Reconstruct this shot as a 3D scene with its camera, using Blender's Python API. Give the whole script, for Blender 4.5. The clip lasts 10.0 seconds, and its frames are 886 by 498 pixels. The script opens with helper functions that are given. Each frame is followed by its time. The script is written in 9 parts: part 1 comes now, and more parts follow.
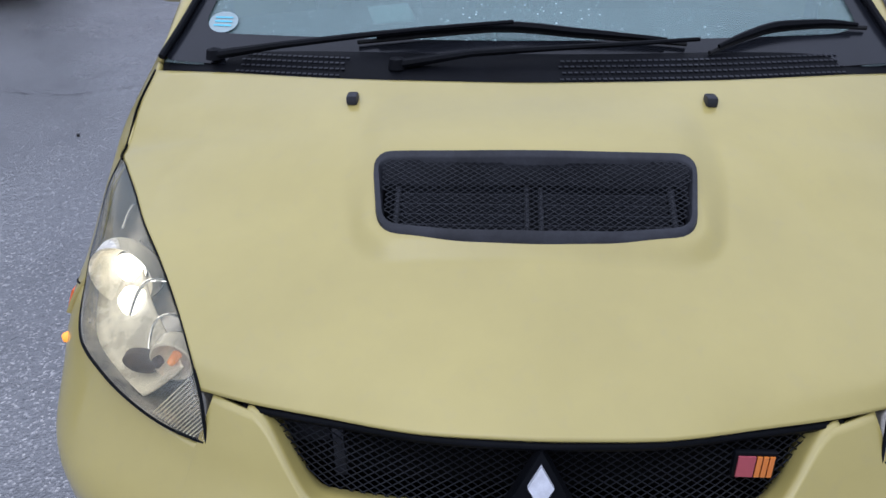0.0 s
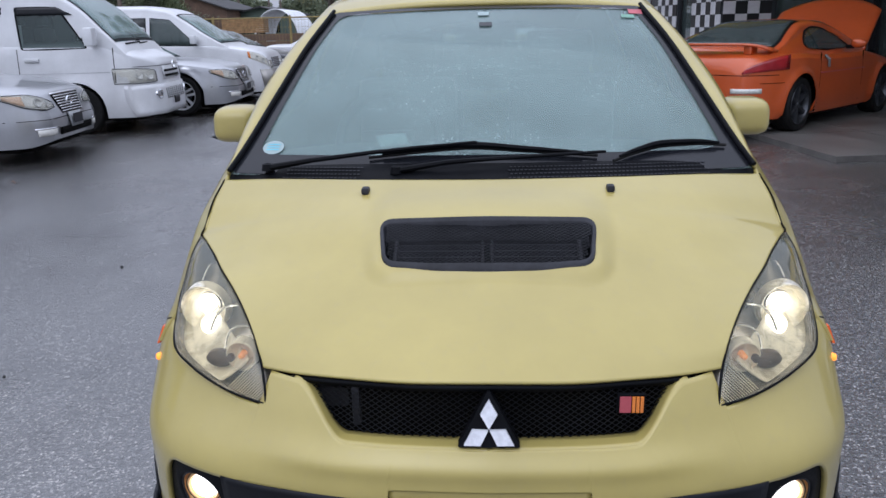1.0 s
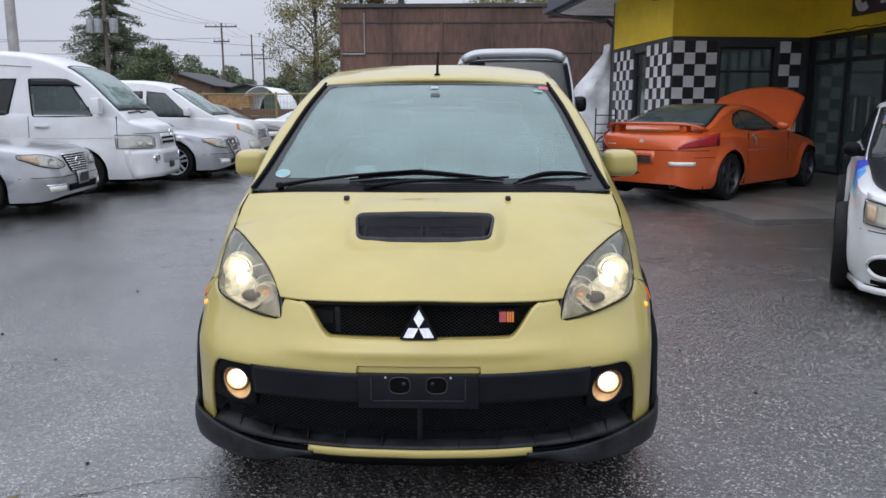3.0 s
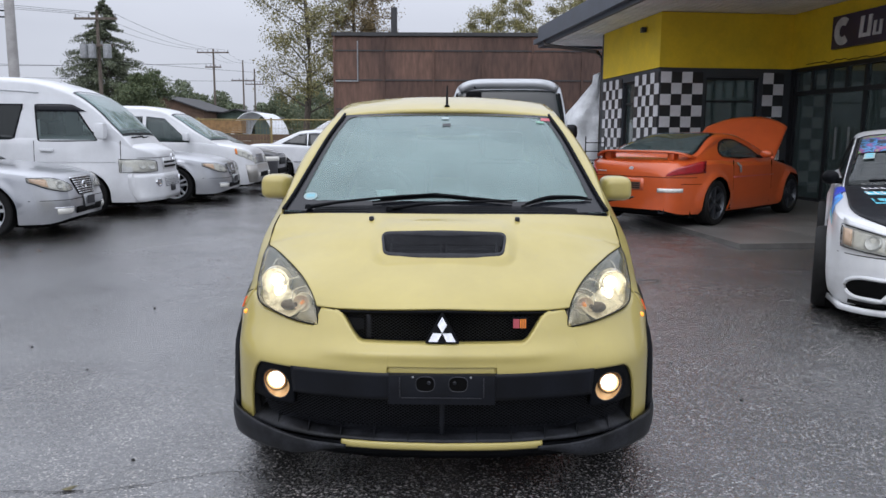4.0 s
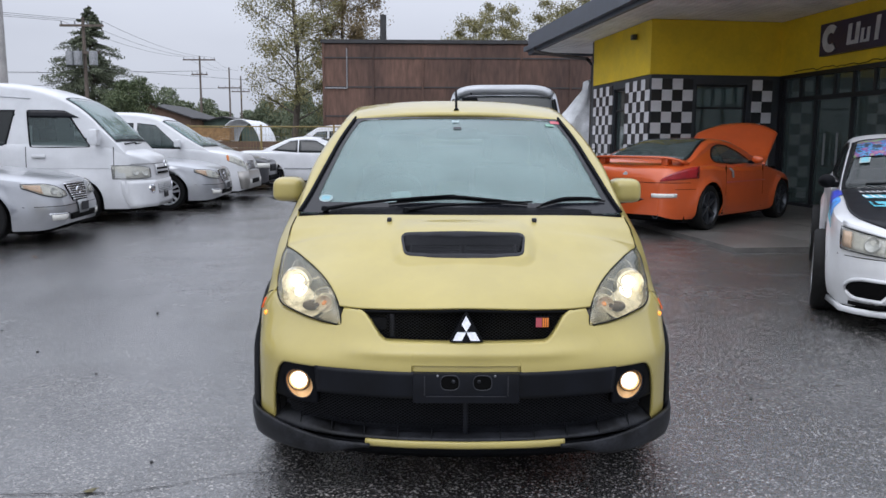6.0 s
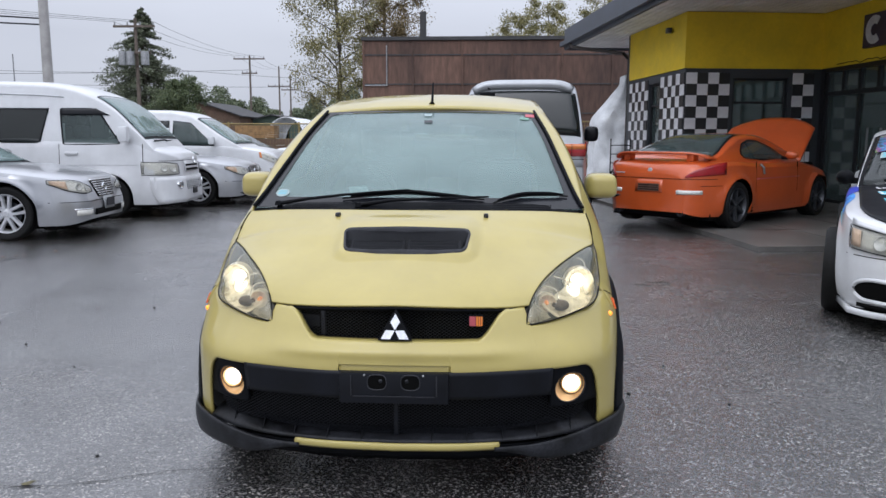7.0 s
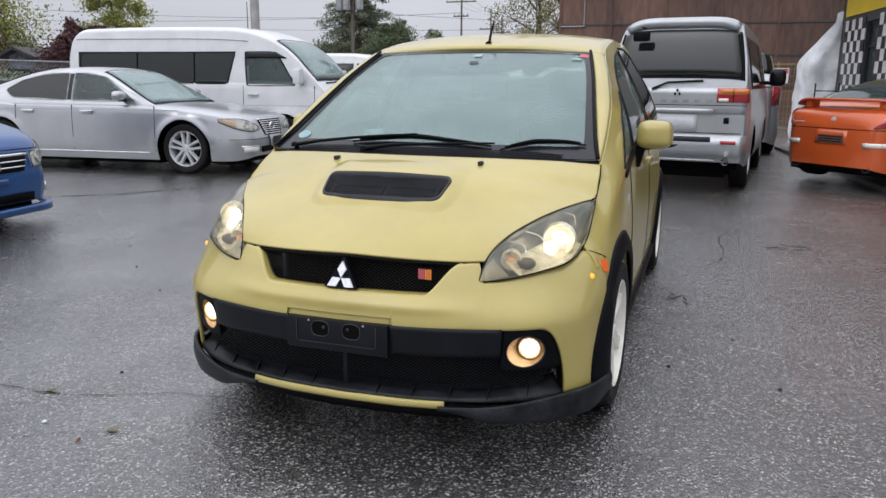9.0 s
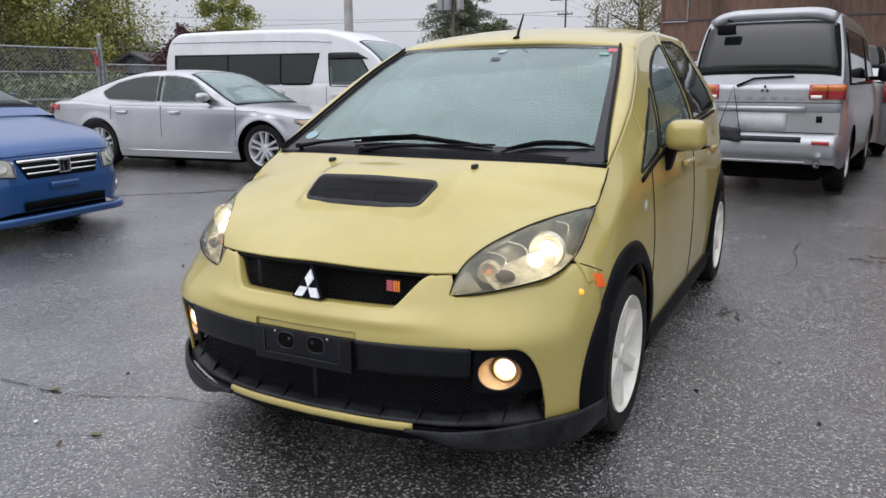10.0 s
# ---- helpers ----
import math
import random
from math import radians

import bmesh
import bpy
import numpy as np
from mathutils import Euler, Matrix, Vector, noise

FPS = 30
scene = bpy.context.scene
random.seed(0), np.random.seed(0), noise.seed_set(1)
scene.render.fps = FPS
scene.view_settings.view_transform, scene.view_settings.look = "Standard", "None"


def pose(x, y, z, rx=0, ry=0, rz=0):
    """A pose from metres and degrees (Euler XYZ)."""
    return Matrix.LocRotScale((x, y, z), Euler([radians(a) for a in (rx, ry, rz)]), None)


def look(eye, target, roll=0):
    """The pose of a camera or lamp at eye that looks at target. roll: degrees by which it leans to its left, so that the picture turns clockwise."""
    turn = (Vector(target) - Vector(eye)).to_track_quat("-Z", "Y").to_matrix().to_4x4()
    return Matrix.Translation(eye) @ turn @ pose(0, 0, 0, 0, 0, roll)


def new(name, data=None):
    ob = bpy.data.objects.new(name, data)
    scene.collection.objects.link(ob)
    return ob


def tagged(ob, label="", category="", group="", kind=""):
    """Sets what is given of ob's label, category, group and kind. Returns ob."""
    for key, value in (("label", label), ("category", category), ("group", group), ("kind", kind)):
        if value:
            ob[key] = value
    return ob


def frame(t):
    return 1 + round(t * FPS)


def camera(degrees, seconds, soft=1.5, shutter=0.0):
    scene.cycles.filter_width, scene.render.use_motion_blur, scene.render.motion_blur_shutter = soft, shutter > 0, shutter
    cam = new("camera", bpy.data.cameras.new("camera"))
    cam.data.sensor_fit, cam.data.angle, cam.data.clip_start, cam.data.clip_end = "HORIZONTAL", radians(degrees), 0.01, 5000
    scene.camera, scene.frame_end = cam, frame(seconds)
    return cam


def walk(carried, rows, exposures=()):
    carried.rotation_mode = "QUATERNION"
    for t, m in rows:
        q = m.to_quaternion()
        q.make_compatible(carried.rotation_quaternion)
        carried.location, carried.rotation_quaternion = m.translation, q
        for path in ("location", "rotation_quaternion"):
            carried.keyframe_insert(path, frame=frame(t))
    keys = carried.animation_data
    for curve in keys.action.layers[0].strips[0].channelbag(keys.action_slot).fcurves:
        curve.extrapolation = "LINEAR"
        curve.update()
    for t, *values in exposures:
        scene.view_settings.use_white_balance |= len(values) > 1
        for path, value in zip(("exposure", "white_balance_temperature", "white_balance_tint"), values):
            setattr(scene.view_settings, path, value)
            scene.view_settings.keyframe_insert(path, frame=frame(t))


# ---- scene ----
cam = camera(59.9, 10.0)
PATH = [
    (0, (-0.077, -0.506, 1.388), (-0.181, 1.253, 0.443), -0.7),
    (0.5, (-0.067, -0.814, 1.412), (-0.133, 1.043, 0.672), -0.6),
    (1, (-0.003, -1.12, 1.382), (-0.115, 0.798, 0.827), -1.3),
    (1.5, (0.027, -1.406, 1.37), (-0.083, 0.538, 0.914), -1.3),
    (2, (0.045, -1.656, 1.361), (-0.047, 0.298, 0.944), -0.1),
    (2.5, (0.141, -1.898, 1.326), (0.068, 0.062, 0.933), 0.3),
    (2.7, (0.156, -2.001, 1.325), (0.093, -0.039, 0.943), 0.1),
    (3.8, (0.039, -2.408, 1.337), (0.008, -0.432, 1.031), 0.2),
    (4, (0.031, -2.458, 1.342), (0.009, -0.48, 1.045), 0.3),
    (4.5, (0.052, -2.571, 1.331), (0.051, -0.591, 1.044), 0.4),
    (5, (-0.018, -2.602, 1.325), (0.0, -0.622, 1.041), 0.4),
    (5.5, (-0.146, -2.528, 1.334), (-0.118, -0.548, 1.053), 0.2),
    (5.7, (-0.159, -2.504, 1.328), (-0.132, -0.524, 1.05), 0.3),
    (6.8, (0.259, -2.426, 1.304), (0.177, -0.447, 1.026), -0.1),
    (7, (0.316, -2.39, 1.301), (0.202, -0.414, 1.016), 0.1),
    (7.5, (0.477, -2.266, 1.277), (0.253, -0.304, 0.96), 0.5),
    (8, (0.662, -2.196, 1.287), (0.311, -0.26, 0.926), 0.8),
    (8.5, (0.925, -2.181, 1.293), (0.43, -0.285, 0.893), 0.7),
    (9, (1.146, -2.086, 1.296), (0.514, -0.237, 0.869), 0.4),
    (9.5, (1.315, -1.892, 1.287), (0.554, -0.094, 0.853), 0.0),
    (10, (1.461, -1.743, 1.288), (0.584, 0.003, 0.86), -0.2),
]
walk(cam, [(t, look(eye, target, roll)) for t, eye, target, roll in PATH],
     exposures=[(0.0, -0.27, 5420, 18), (0.5, -0.23, 5470, 18), (1.0, -0.18, 5720, 16), (1.5, -0.14, 5870, 15), (2.0, -0.08, 5920, 14), (2.7, -0.05, 6020, 13),
                (4.0, 0.02, 6070, 13), (7.5, 0.02, 6020, 13), (9.0, 0.02, 6320, 13), (10.0, 0.02, 6370, 13)])

# ---- world and light: flat overcast day ----
world = bpy.data.worlds.new("overcast")
scene.world = world
world.use_nodes = True
wt = world.node_tree
wt.nodes.clear()
w_out = wt.nodes.new("ShaderNodeOutputWorld")
w_bg = wt.nodes.new("ShaderNodeBackground")
w_sky = wt.nodes.new("ShaderNodeTexSky")
w_sky.sky_type = "NISHITA"
w_sky.sun_disc = False
w_sky.sun_elevation, w_sky.sun_rotation = radians(48), radians(200)
w_sky.dust_density, w_sky.air_density = 3.0, 1.0
w_hsv = wt.nodes.new("ShaderNodeHueSaturation")
w_hsv.inputs["Saturation"].default_value = 0.12
w_mix = wt.nodes.new("ShaderNodeMix")
w_mix.data_type = "RGBA"
w_mix.inputs["Factor"].default_value = 0.72
w_noise = wt.nodes.new("ShaderNodeTexNoise")
w_noise.inputs["Scale"].default_value, w_noise.inputs["Detail"].default_value = 2.2, 5
w_tc = wt.nodes.new("ShaderNodeTexCoord")
w_map = wt.nodes.new("ShaderNodeMapping")
w_map.inputs["Scale"].default_value = (1, 1, 3)
w_ramp = wt.nodes.new("ShaderNodeValToRGB")
w_ramp.color_ramp.elements[0].position, w_ramp.color_ramp.elements[0].color = 0.3, (5.6, 5.8, 6.25, 1)
w_ramp.color_ramp.elements[1].position, w_ramp.color_ramp.elements[1].color = 0.7, (6.5, 6.7, 7.1, 1)
wt.links.new(w_tc.outputs["Generated"], w_map.inputs["Vector"])
wt.links.new(w_map.outputs["Vector"], w_noise.inputs["Vector"])
wt.links.new(w_noise.outputs["Fac"], w_ramp.inputs["Fac"])
wt.links.new(w_sky.outputs["Color"], w_hsv.inputs["Color"])
wt.links.new(w_hsv.outputs["Color"], w_mix.inputs["A"])
wt.links.new(w_ramp.outputs["Color"], w_mix.inputs["B"])
wt.links.new(w_mix.outputs["Result"], w_bg.inputs["Color"])
w_sep = wt.nodes.new("ShaderNodeSeparateXYZ")
wt.links.new(w_tc.outputs["Generated"], w_sep.inputs["Vector"])
w_up = wt.nodes.new("ShaderNodeMapRange")
w_up.inputs["From Min"].default_value, w_up.inputs["From Max"].default_value = 0.12, 0.9
w_up.inputs["To Min"].default_value, w_up.inputs["To Max"].default_value = 0.116, 0.29
wt.links.new(w_sep.outputs["Z"], w_up.inputs["Value"])
wt.links.new(w_up.outputs["Result"], w_bg.inputs["Strength"])
wt.links.new(w_bg.outputs["Background"], w_out.inputs["Surface"])
sun = new("sun", bpy.data.lights.new("sun", "SUN"))
sun.data.energy, sun.data.angle, sun.data.color = 0.8, radians(110), (1.0, 0.97, 0.92)
sun.matrix_world = look((-6, -7, 30), (0, 0, 0))
scene.view_settings.exposure = 0.0


# ---- materials ----
def nodes_of(name):
    m = bpy.data.materials.new(name)
    m.use_nodes = True
    return m, m.node_tree, m.node_tree.nodes["Principled BSDF"]


def noise_ramp(nt, scale, a, b, lo=0.35, hi=0.65, detail=6, coord="Object", stretch=(1, 1, 1), rough=0.6):
    tc = nt.nodes.new("ShaderNodeTexCoord")
    mp = nt.nodes.new("ShaderNodeMapping")
    mp.inputs["Scale"].default_value = stretch
    n = nt.nodes.new("ShaderNodeTexNoise")
    n.inputs["Scale"].default_value, n.inputs["Detail"].default_value, n.inputs["Roughness"].default_value = scale, detail, rough
    r = nt.nodes.new("ShaderNodeValToRGB")
    r.color_ramp.elements[0].position, r.color_ramp.elements[1].position = lo, hi
    r.color_ramp.elements[0].color, r.color_ramp.elements[1].color = (*a, 1), (*b, 1)
    nt.links.new(tc.outputs[coord], mp.inputs["Vector"])
    nt.links.new(mp.outputs["Vector"], n.inputs["Vector"])
    nt.links.new(n.outputs["Fac"], r.inputs["Fac"])
    return n, r


def mixed(nt, fac, a, b, kind="MIX"):
    m = nt.nodes.new("ShaderNodeMix")
    m.data_type, m.blend_type = "RGBA", kind
    for sock, v in (("Factor", fac), ("A", a), ("B", b)):
        if isinstance(v, (int, float)):
            m.inputs[sock].default_value = v
        elif isinstance(v, tuple):
            m.inputs[sock].default_value = (*v, 1)
        else:
            nt.links.new(v, m.inputs[sock])
    return m.outputs["Result"]


def bumped(nt, bsdf, height, strength=0.3, distance=0.01):
    b = nt.nodes.new("ShaderNodeBump")
    b.inputs["Strength"].default_value, b.inputs["Distance"].default_value = strength, distance
    nt.links.new(height, b.inputs["Height"])
    nt.links.new(b.outputs["Normal"], bsdf.inputs["Normal"])


def surface(name, col, rough=0.5, metal=0.0, vary=0.12, scale=6.0, bump=0.0, bscale=60.0, coat=0.0, spec=0.5, stretch=(1, 1, 1)):
    """A plain surface with colour and gloss that vary at two scales."""
    m, nt, b = nodes_of(name)
    lo = tuple(c * (1 - vary) for c in col)
    hi = tuple(min(1, c * (1 + vary)) for c in col)
    n1, r1 = noise_ramp(nt, scale, lo, hi, stretch=stretch)
    n2, r2 = noise_ramp(nt, scale * 9, (1 - vary,) * 3, (1, 1, 1), stretch=stretch)
    nt.links.new(mixed(nt, 0.6, r1.outputs["Color"], r2.outputs["Color"], "MULTIPLY"), b.inputs["Base Color"])
    rr = nt.nodes.new("ShaderNodeMapRange")
    rr.inputs["To Min"].default_value, rr.inputs["To Max"].default_value = max(0.02, rough * 0.75), min(1, rough * 1.25)
    nt.links.new(n1.outputs["Fac"], rr.inputs["Value"])
    nt.links.new(rr.outputs["Result"], b.inputs["Roughness"])
    b.inputs["Metallic"].default_value = metal
    b.inputs["Specular IOR Level"].default_value = spec
    b.inputs["Coat Weight"].default_value = coat
    b.inputs["Coat Roughness"].default_value = 0.06
    if bump:
        n3, _ = noise_ramp(nt, bscale, (0, 0, 0), (1, 1, 1))
        bumped(nt, b, n3.outputs["Fac"], bump, 0.004)
    return m


def car_paint(name, col, rough=0.35, metal=0.0, coat=0.6, dirt=(0.25, 0.23, 0.2), spec=0.5, polish=0.08):
    """Paint with rain beads and a thin film of road dirt low down on the surface grain."""
    m, nt, b = nodes_of(name)
    n1, r1 = noise_ramp(nt, 3.0, tuple(c * 0.93 for c in col), tuple(min(1, c * 1.05) for c in col))
    n2, r2 = noise_ramp(nt, 40.0, (0, 0, 0), (1, 1, 1), 0.55, 0.8)
    f = nt.nodes.new("ShaderNodeMath")
    f.operation = "MULTIPLY"
    f.inputs[1].default_value = 0.10
    nt.links.new(r2.outputs["Color"], f.inputs[0])
    nt.links.new(mixed(nt, f.outputs[0], r1.outputs["Color"], dirt), b.inputs["Base Color"])
    b.inputs["Roughness"].default_value, b.inputs["Metallic"].default_value = rough, metal
    b.inputs["Coat Weight"].default_value, b.inputs["Coat Roughness"].default_value = coat, polish
    b.inputs["Specular IOR Level"].default_value = spec
    vo = nt.nodes.new("ShaderNodeTexVoronoi")
    vo.inputs["Scale"].default_value = 260
    tc = nt.nodes.new("ShaderNodeTexCoord")
    nt.links.new(tc.outputs["Object"], vo.inputs["Vector"])
    vr = nt.nodes.new("ShaderNodeValToRGB")
    vr.color_ramp.elements[0].position, vr.color_ramp.elements[0].color = 0.0, (1, 1, 1, 1)
    vr.color_ramp.elements[1].position, vr.color_ramp.elements[1].color = 0.28, (0, 0, 0, 1)
    nt.links.new(vo.outputs["Distance"], vr.inputs["Fac"])
    bumped(nt, b, vr.outputs["Color"], 0.05, 0.002)
    return m


def glassy(name, tint, haze=0.0, gloss=0.03, ior=1.45, droplets=0.0):
    """Clear glass: lets light straight through, mirrors by its Fresnel term, with a pale film for mist and painted
    reflection.
    """
    m, nt, b = nodes_of(name)
    nt.nodes.remove(b)
    out = nt.nodes["Material Output"]
    tr = nt.nodes.new("ShaderNodeBsdfTransparent")
    tr.inputs["Color"].default_value = (*tint, 1)
    gl = nt.nodes.new("ShaderNodeBsdfGlossy")
    gl.inputs["Roughness"].default_value = gloss
    lw = nt.nodes.new("ShaderNodeLayerWeight")
    lw.inputs["Blend"].default_value = 0.5
    pw = nt.nodes.new("ShaderNodeMath")
    pw.operation = "POWER"
    pw.inputs[1].default_value = 5.0
    nt.links.new(lw.outputs["Facing"], pw.inputs[0])
    fr = nt.nodes.new("ShaderNodeMath")
    fr.operation = "MULTIPLY_ADD"
    f0 = ((ior - 1) / (ior + 1)) ** 2
    fr.inputs[1].default_value, fr.inputs[2].default_value = 1 - f0, f0
    nt.links.new(pw.outputs[0], fr.inputs[0])
    df = nt.nodes.new("ShaderNodeBsdfDiffuse")
    df.inputs["Color"].default_value = (0.52, 0.69, 0.68, 1)
    mx = nt.nodes.new("ShaderNodeMixShader")
    n1, r1 = noise_ramp(nt, 1.6, (haze * 0.8,) * 3, (haze * 1.2,) * 3)
    fac = r1.outputs["Color"]
    if droplets:
        tc = nt.nodes.new("ShaderNodeTexCoord")
        vo = nt.nodes.new("ShaderNodeTexVoronoi")
        vo.inputs["Scale"].default_value = 62
        vo.inputs["Randomness"].default_value = 1.0
        nt.links.new(tc.outputs["Object"], vo.inputs["Vector"])
        vr = nt.nodes.new("ShaderNodeValToRGB")
        vr.color_ramp.elements[0].position, vr.color_ramp.elements[0].color = 0.09, (droplets,) * 3 + (1,)
        vr.color_ramp.elements[1].position, vr.color_ramp.elements[1].color = 0.17, (0, 0, 0, 1)
        nt.links.new(vo.outputs["Distance"], vr.inputs["Fac"])
        _, rm = noise_ramp(nt, 3.1, (0, 0, 0), (1, 1, 1), 0.42, 0.58)
        d2 = mixed(nt, 1.0, vr.outputs["Color"], rm.outputs["Color"], "MULTIPLY")
        fac = mixed(nt, 1.0, fac, d2, "ADD")
        bp = nt.nodes.new("ShaderNodeBump")
        bp.inputs["Strength"].default_value, bp.inputs["Distance"].default_value = 0.35, 0.002
        nt.links.new(d2, bp.inputs["Height"])
        nt.links.new(bp.outputs["Normal"], gl.inputs["Normal"])
    nt.links.new(fac, mx.inputs["Fac"])
    nt.links.new(tr.outputs[0], mx.inputs[1])
    nt.links.new(df.outputs[0], mx.inputs[2])
    m2 = nt.nodes.new("ShaderNodeMixShader")
    nt.links.new(fr.outputs[0], m2.inputs["Fac"])
    nt.links.new(mx.outputs[0], m2.inputs[1])
    nt.links.new(gl.outputs[0], m2.inputs[2])
    nt.links.new(m2.outputs[0], out.inputs["Surface"])
    return m


def lit(name, col, power):
    m, nt, b = nodes_of(name)
    b.inputs["Base Color"].default_value = (*col, 1)
    b.inputs["Emission Color"].default_value = (*col, 1)
    b.inputs["Emission Strength"].default_value = power
    return m


def asphalt_material():
    m, nt, b = nodes_of("wet_asphalt")
    tc = nt.nodes.new("ShaderNodeTexCoord")
    vo = nt.nodes.new("ShaderNodeTexVoronoi")
    vo.inputs["Scale"].default_value = 138
    v2 = nt.nodes.new("ShaderNodeTexVoronoi")
    v2.inputs["Scale"].default_value = 38
    for v in (vo, v2):
        nt.links.new(tc.outputs["Object"], v.inputs["Vector"])
    st = nt.nodes.new("ShaderNodeSeparateColor")
    nt.links.new(vo.outputs["Color"], st.inputs["Color"])
    sr = nt.nodes.new("ShaderNodeValToRGB")
    e = sr.color_ramp.elements
    e[0].position, e[0].color = 0.0, (0.012, 0.012, 0.014, 1)
    e[1].position, e[1].color = 1.0, (0.56, 0.55, 0.52, 1)
    for p, c in ((0.45, 0.034), (0.78, 0.10), (0.92, 0.33)):
        k = e.new(p)
        k.color = (c, c, c, 1)
    nt.links.new(st.outputs["Red"], sr.inputs["Fac"])
    _, r_big = noise_ramp(nt, 0.35, (0.72, 0.72, 0.74), (1.15, 1.13, 1.1), 0.35, 0.65, 4)
    _, r_mid = noise_ramp(nt, 3.0, (0.62, 0.62, 0.63), (1.2, 1.2, 1.19), 0.3, 0.7, 8)
    c1 = mixed(nt, 1.0, sr.outputs["Color"], r_big.outputs["Color"], "MULTIPLY")
    c2 = mixed(nt, 1.0, c1, r_mid.outputs["Color"], "MULTIPLY")
    c2 = mixed(nt, 1.0, c2, (1.03, 1.0, 0.97), "MULTIPLY")
    sp = nt.nodes.new("ShaderNodeSeparateXYZ")
    nt.links.new(tc.outputs["Object"], sp.inputs["Vector"])
    n_e, _ = noise_ramp(nt, 0.8, (0, 0, 0), (1, 1, 1))
    wx = nt.nodes.new("ShaderNodeMath")
    wx.operation = "MULTIPLY_ADD"
    wx.inputs[1].default_value = 2.4
    nt.links.new(n_e.outputs["Fac"], wx.inputs[0])
    nt.links.new(sp.outputs["X"], wx.inputs[2])
    # Wetter, smoother left side; its open-sky sheen is put in by this mask.
    wet = nt.nodes.new("ShaderNodeMapRange")
    for key, v in (("From Min", 1.6), ("From Max", -0.6), ("To Min", 0.0), ("To Max", 1.0)):
        wet.inputs[key].default_value = v
    nt.links.new(wx.outputs[0], wet.inputs["Value"])
    dk = nt.nodes.new("ShaderNodeMapRange")
    dk.inputs["To Min"].default_value, dk.inputs["To Max"].default_value = 0.86, 0.55
    nt.links.new(wet.outputs["Result"], dk.inputs["Value"])
    c2 = mixed(nt, 1.0, c2, dk.outputs["Result"], "MULTIPLY")
    nt.links.new(c2, b.inputs["Base Color"])
    _, r_w = noise_ramp(nt, 0.55, (0.10, 0.10, 0.10), (0.30, 0.30, 0.30), 0.38, 0.62, 5)
    _, r_g = noise_ramp(nt, 22, (0.8, 0.8, 0.8), (1.25, 1.25, 1.25), 0.3, 0.7, 4)
    nt.links.new(mixed(nt, 1.0, r_w.outputs["Color"], r_g.outputs["Color"], "MULTIPLY"), b.inputs["Roughness"])
    b.inputs["Specular IOR Level"].default_value = 0.45
    b.inputs["Coat IOR"].default_value = 2.4
    h = nt.nodes.new("ShaderNodeMath")
    h.operation = "ADD"
    nt.links.new(vo.outputs["Distance"], h.inputs[0])
    nt.links.new(v2.outputs["Distance"], h.inputs[1])
    bumped(nt, b, h.outputs[0], 0.3, 0.012)
    bs = nt.nodes.new("ShaderNodeMapRange")
    bs.inputs["To Min"].default_value, bs.inputs["To Max"].default_value = 0.5, 0.3
    nt.links.new(wet.outputs["Result"], bs.inputs["Value"])
    cw = nt.nodes.new("ShaderNodeMapRange")
    cw.inputs["To Min"].default_value, cw.inputs["To Max"].default_value = 0.9, 1.0
    nt.links.new(wet.outputs["Result"], cw.inputs["Value"])
    _, r_p = noise_ramp(nt, 0.9, (0.72, 0.72, 0.72), (1.0, 1.0, 1.0), 0.36, 0.6, 6, stretch=(1.3, 0.8, 1))
    nt.links.new(mixed(nt, 1.0, cw.outputs["Result"], r_p.outputs["Color"], "MULTIPLY"), b.inputs["Coat Weight"])
    cb = nt.nodes.new("ShaderNodeBump")
    cb.inputs["Distance"].default_value = 0.005
    nt.links.new(h.outputs[0], cb.inputs["Height"])
    nt.links.new(cb.outputs["Normal"], b.inputs["Coat Normal"])
    cr = nt.nodes.new("ShaderNodeMapRange")
    cr.inputs["To Min"].default_value, cr.inputs["To Max"].default_value = 0.25, 0.24
    nt.links.new(wet.outputs["Result"], cr.inputs["Value"])
    nt.links.new(cr.outputs["Result"], b.inputs["Coat Roughness"])
    for n in nt.nodes:
        if n.bl_idname == "ShaderNodeBump":
            nt.links.new(bs.outputs["Result"], n.inputs["Strength"])
    return m


def rust_material():
    m, nt, b = nodes_of("rusty_steel_panel")
    _, r1 = noise_ramp(nt, 0.6, (0.070, 0.042, 0.033), (0.145, 0.083, 0.060), 0.3, 0.7, 8, stretch=(1, 1, 0.35))
    _, r2 = noise_ramp(nt, 7, (0.6, 0.58, 0.56), (1.2, 1.15, 1.12), 0.3, 0.7, 8, stretch=(1, 1, 0.2))
    oi = nt.nodes.new("ShaderNodeObjectInfo")
    mr = nt.nodes.new("ShaderNodeMapRange")
    mr.inputs["To Min"].default_value, mr.inputs["To Max"].default_value = 0.8, 1.2
    nt.links.new(oi.outputs["Random"], mr.inputs["Value"])
    c = mixed(nt, 1.0, r1.outputs["Color"], r2.outputs["Color"], "MULTIPLY")
    c = mixed(nt, 1.0, c, mr.outputs["Result"], "MULTIPLY")
    nt.links.new(c, b.inputs["Base Color"])
    b.inputs["Roughness"].default_value = 0.75
    n3, _ = noise_ramp(nt, 30, (0, 0, 0), (1, 1, 1))
    bumped(nt, b, n3.outputs["Fac"], 0.3, 0.01)
    return m


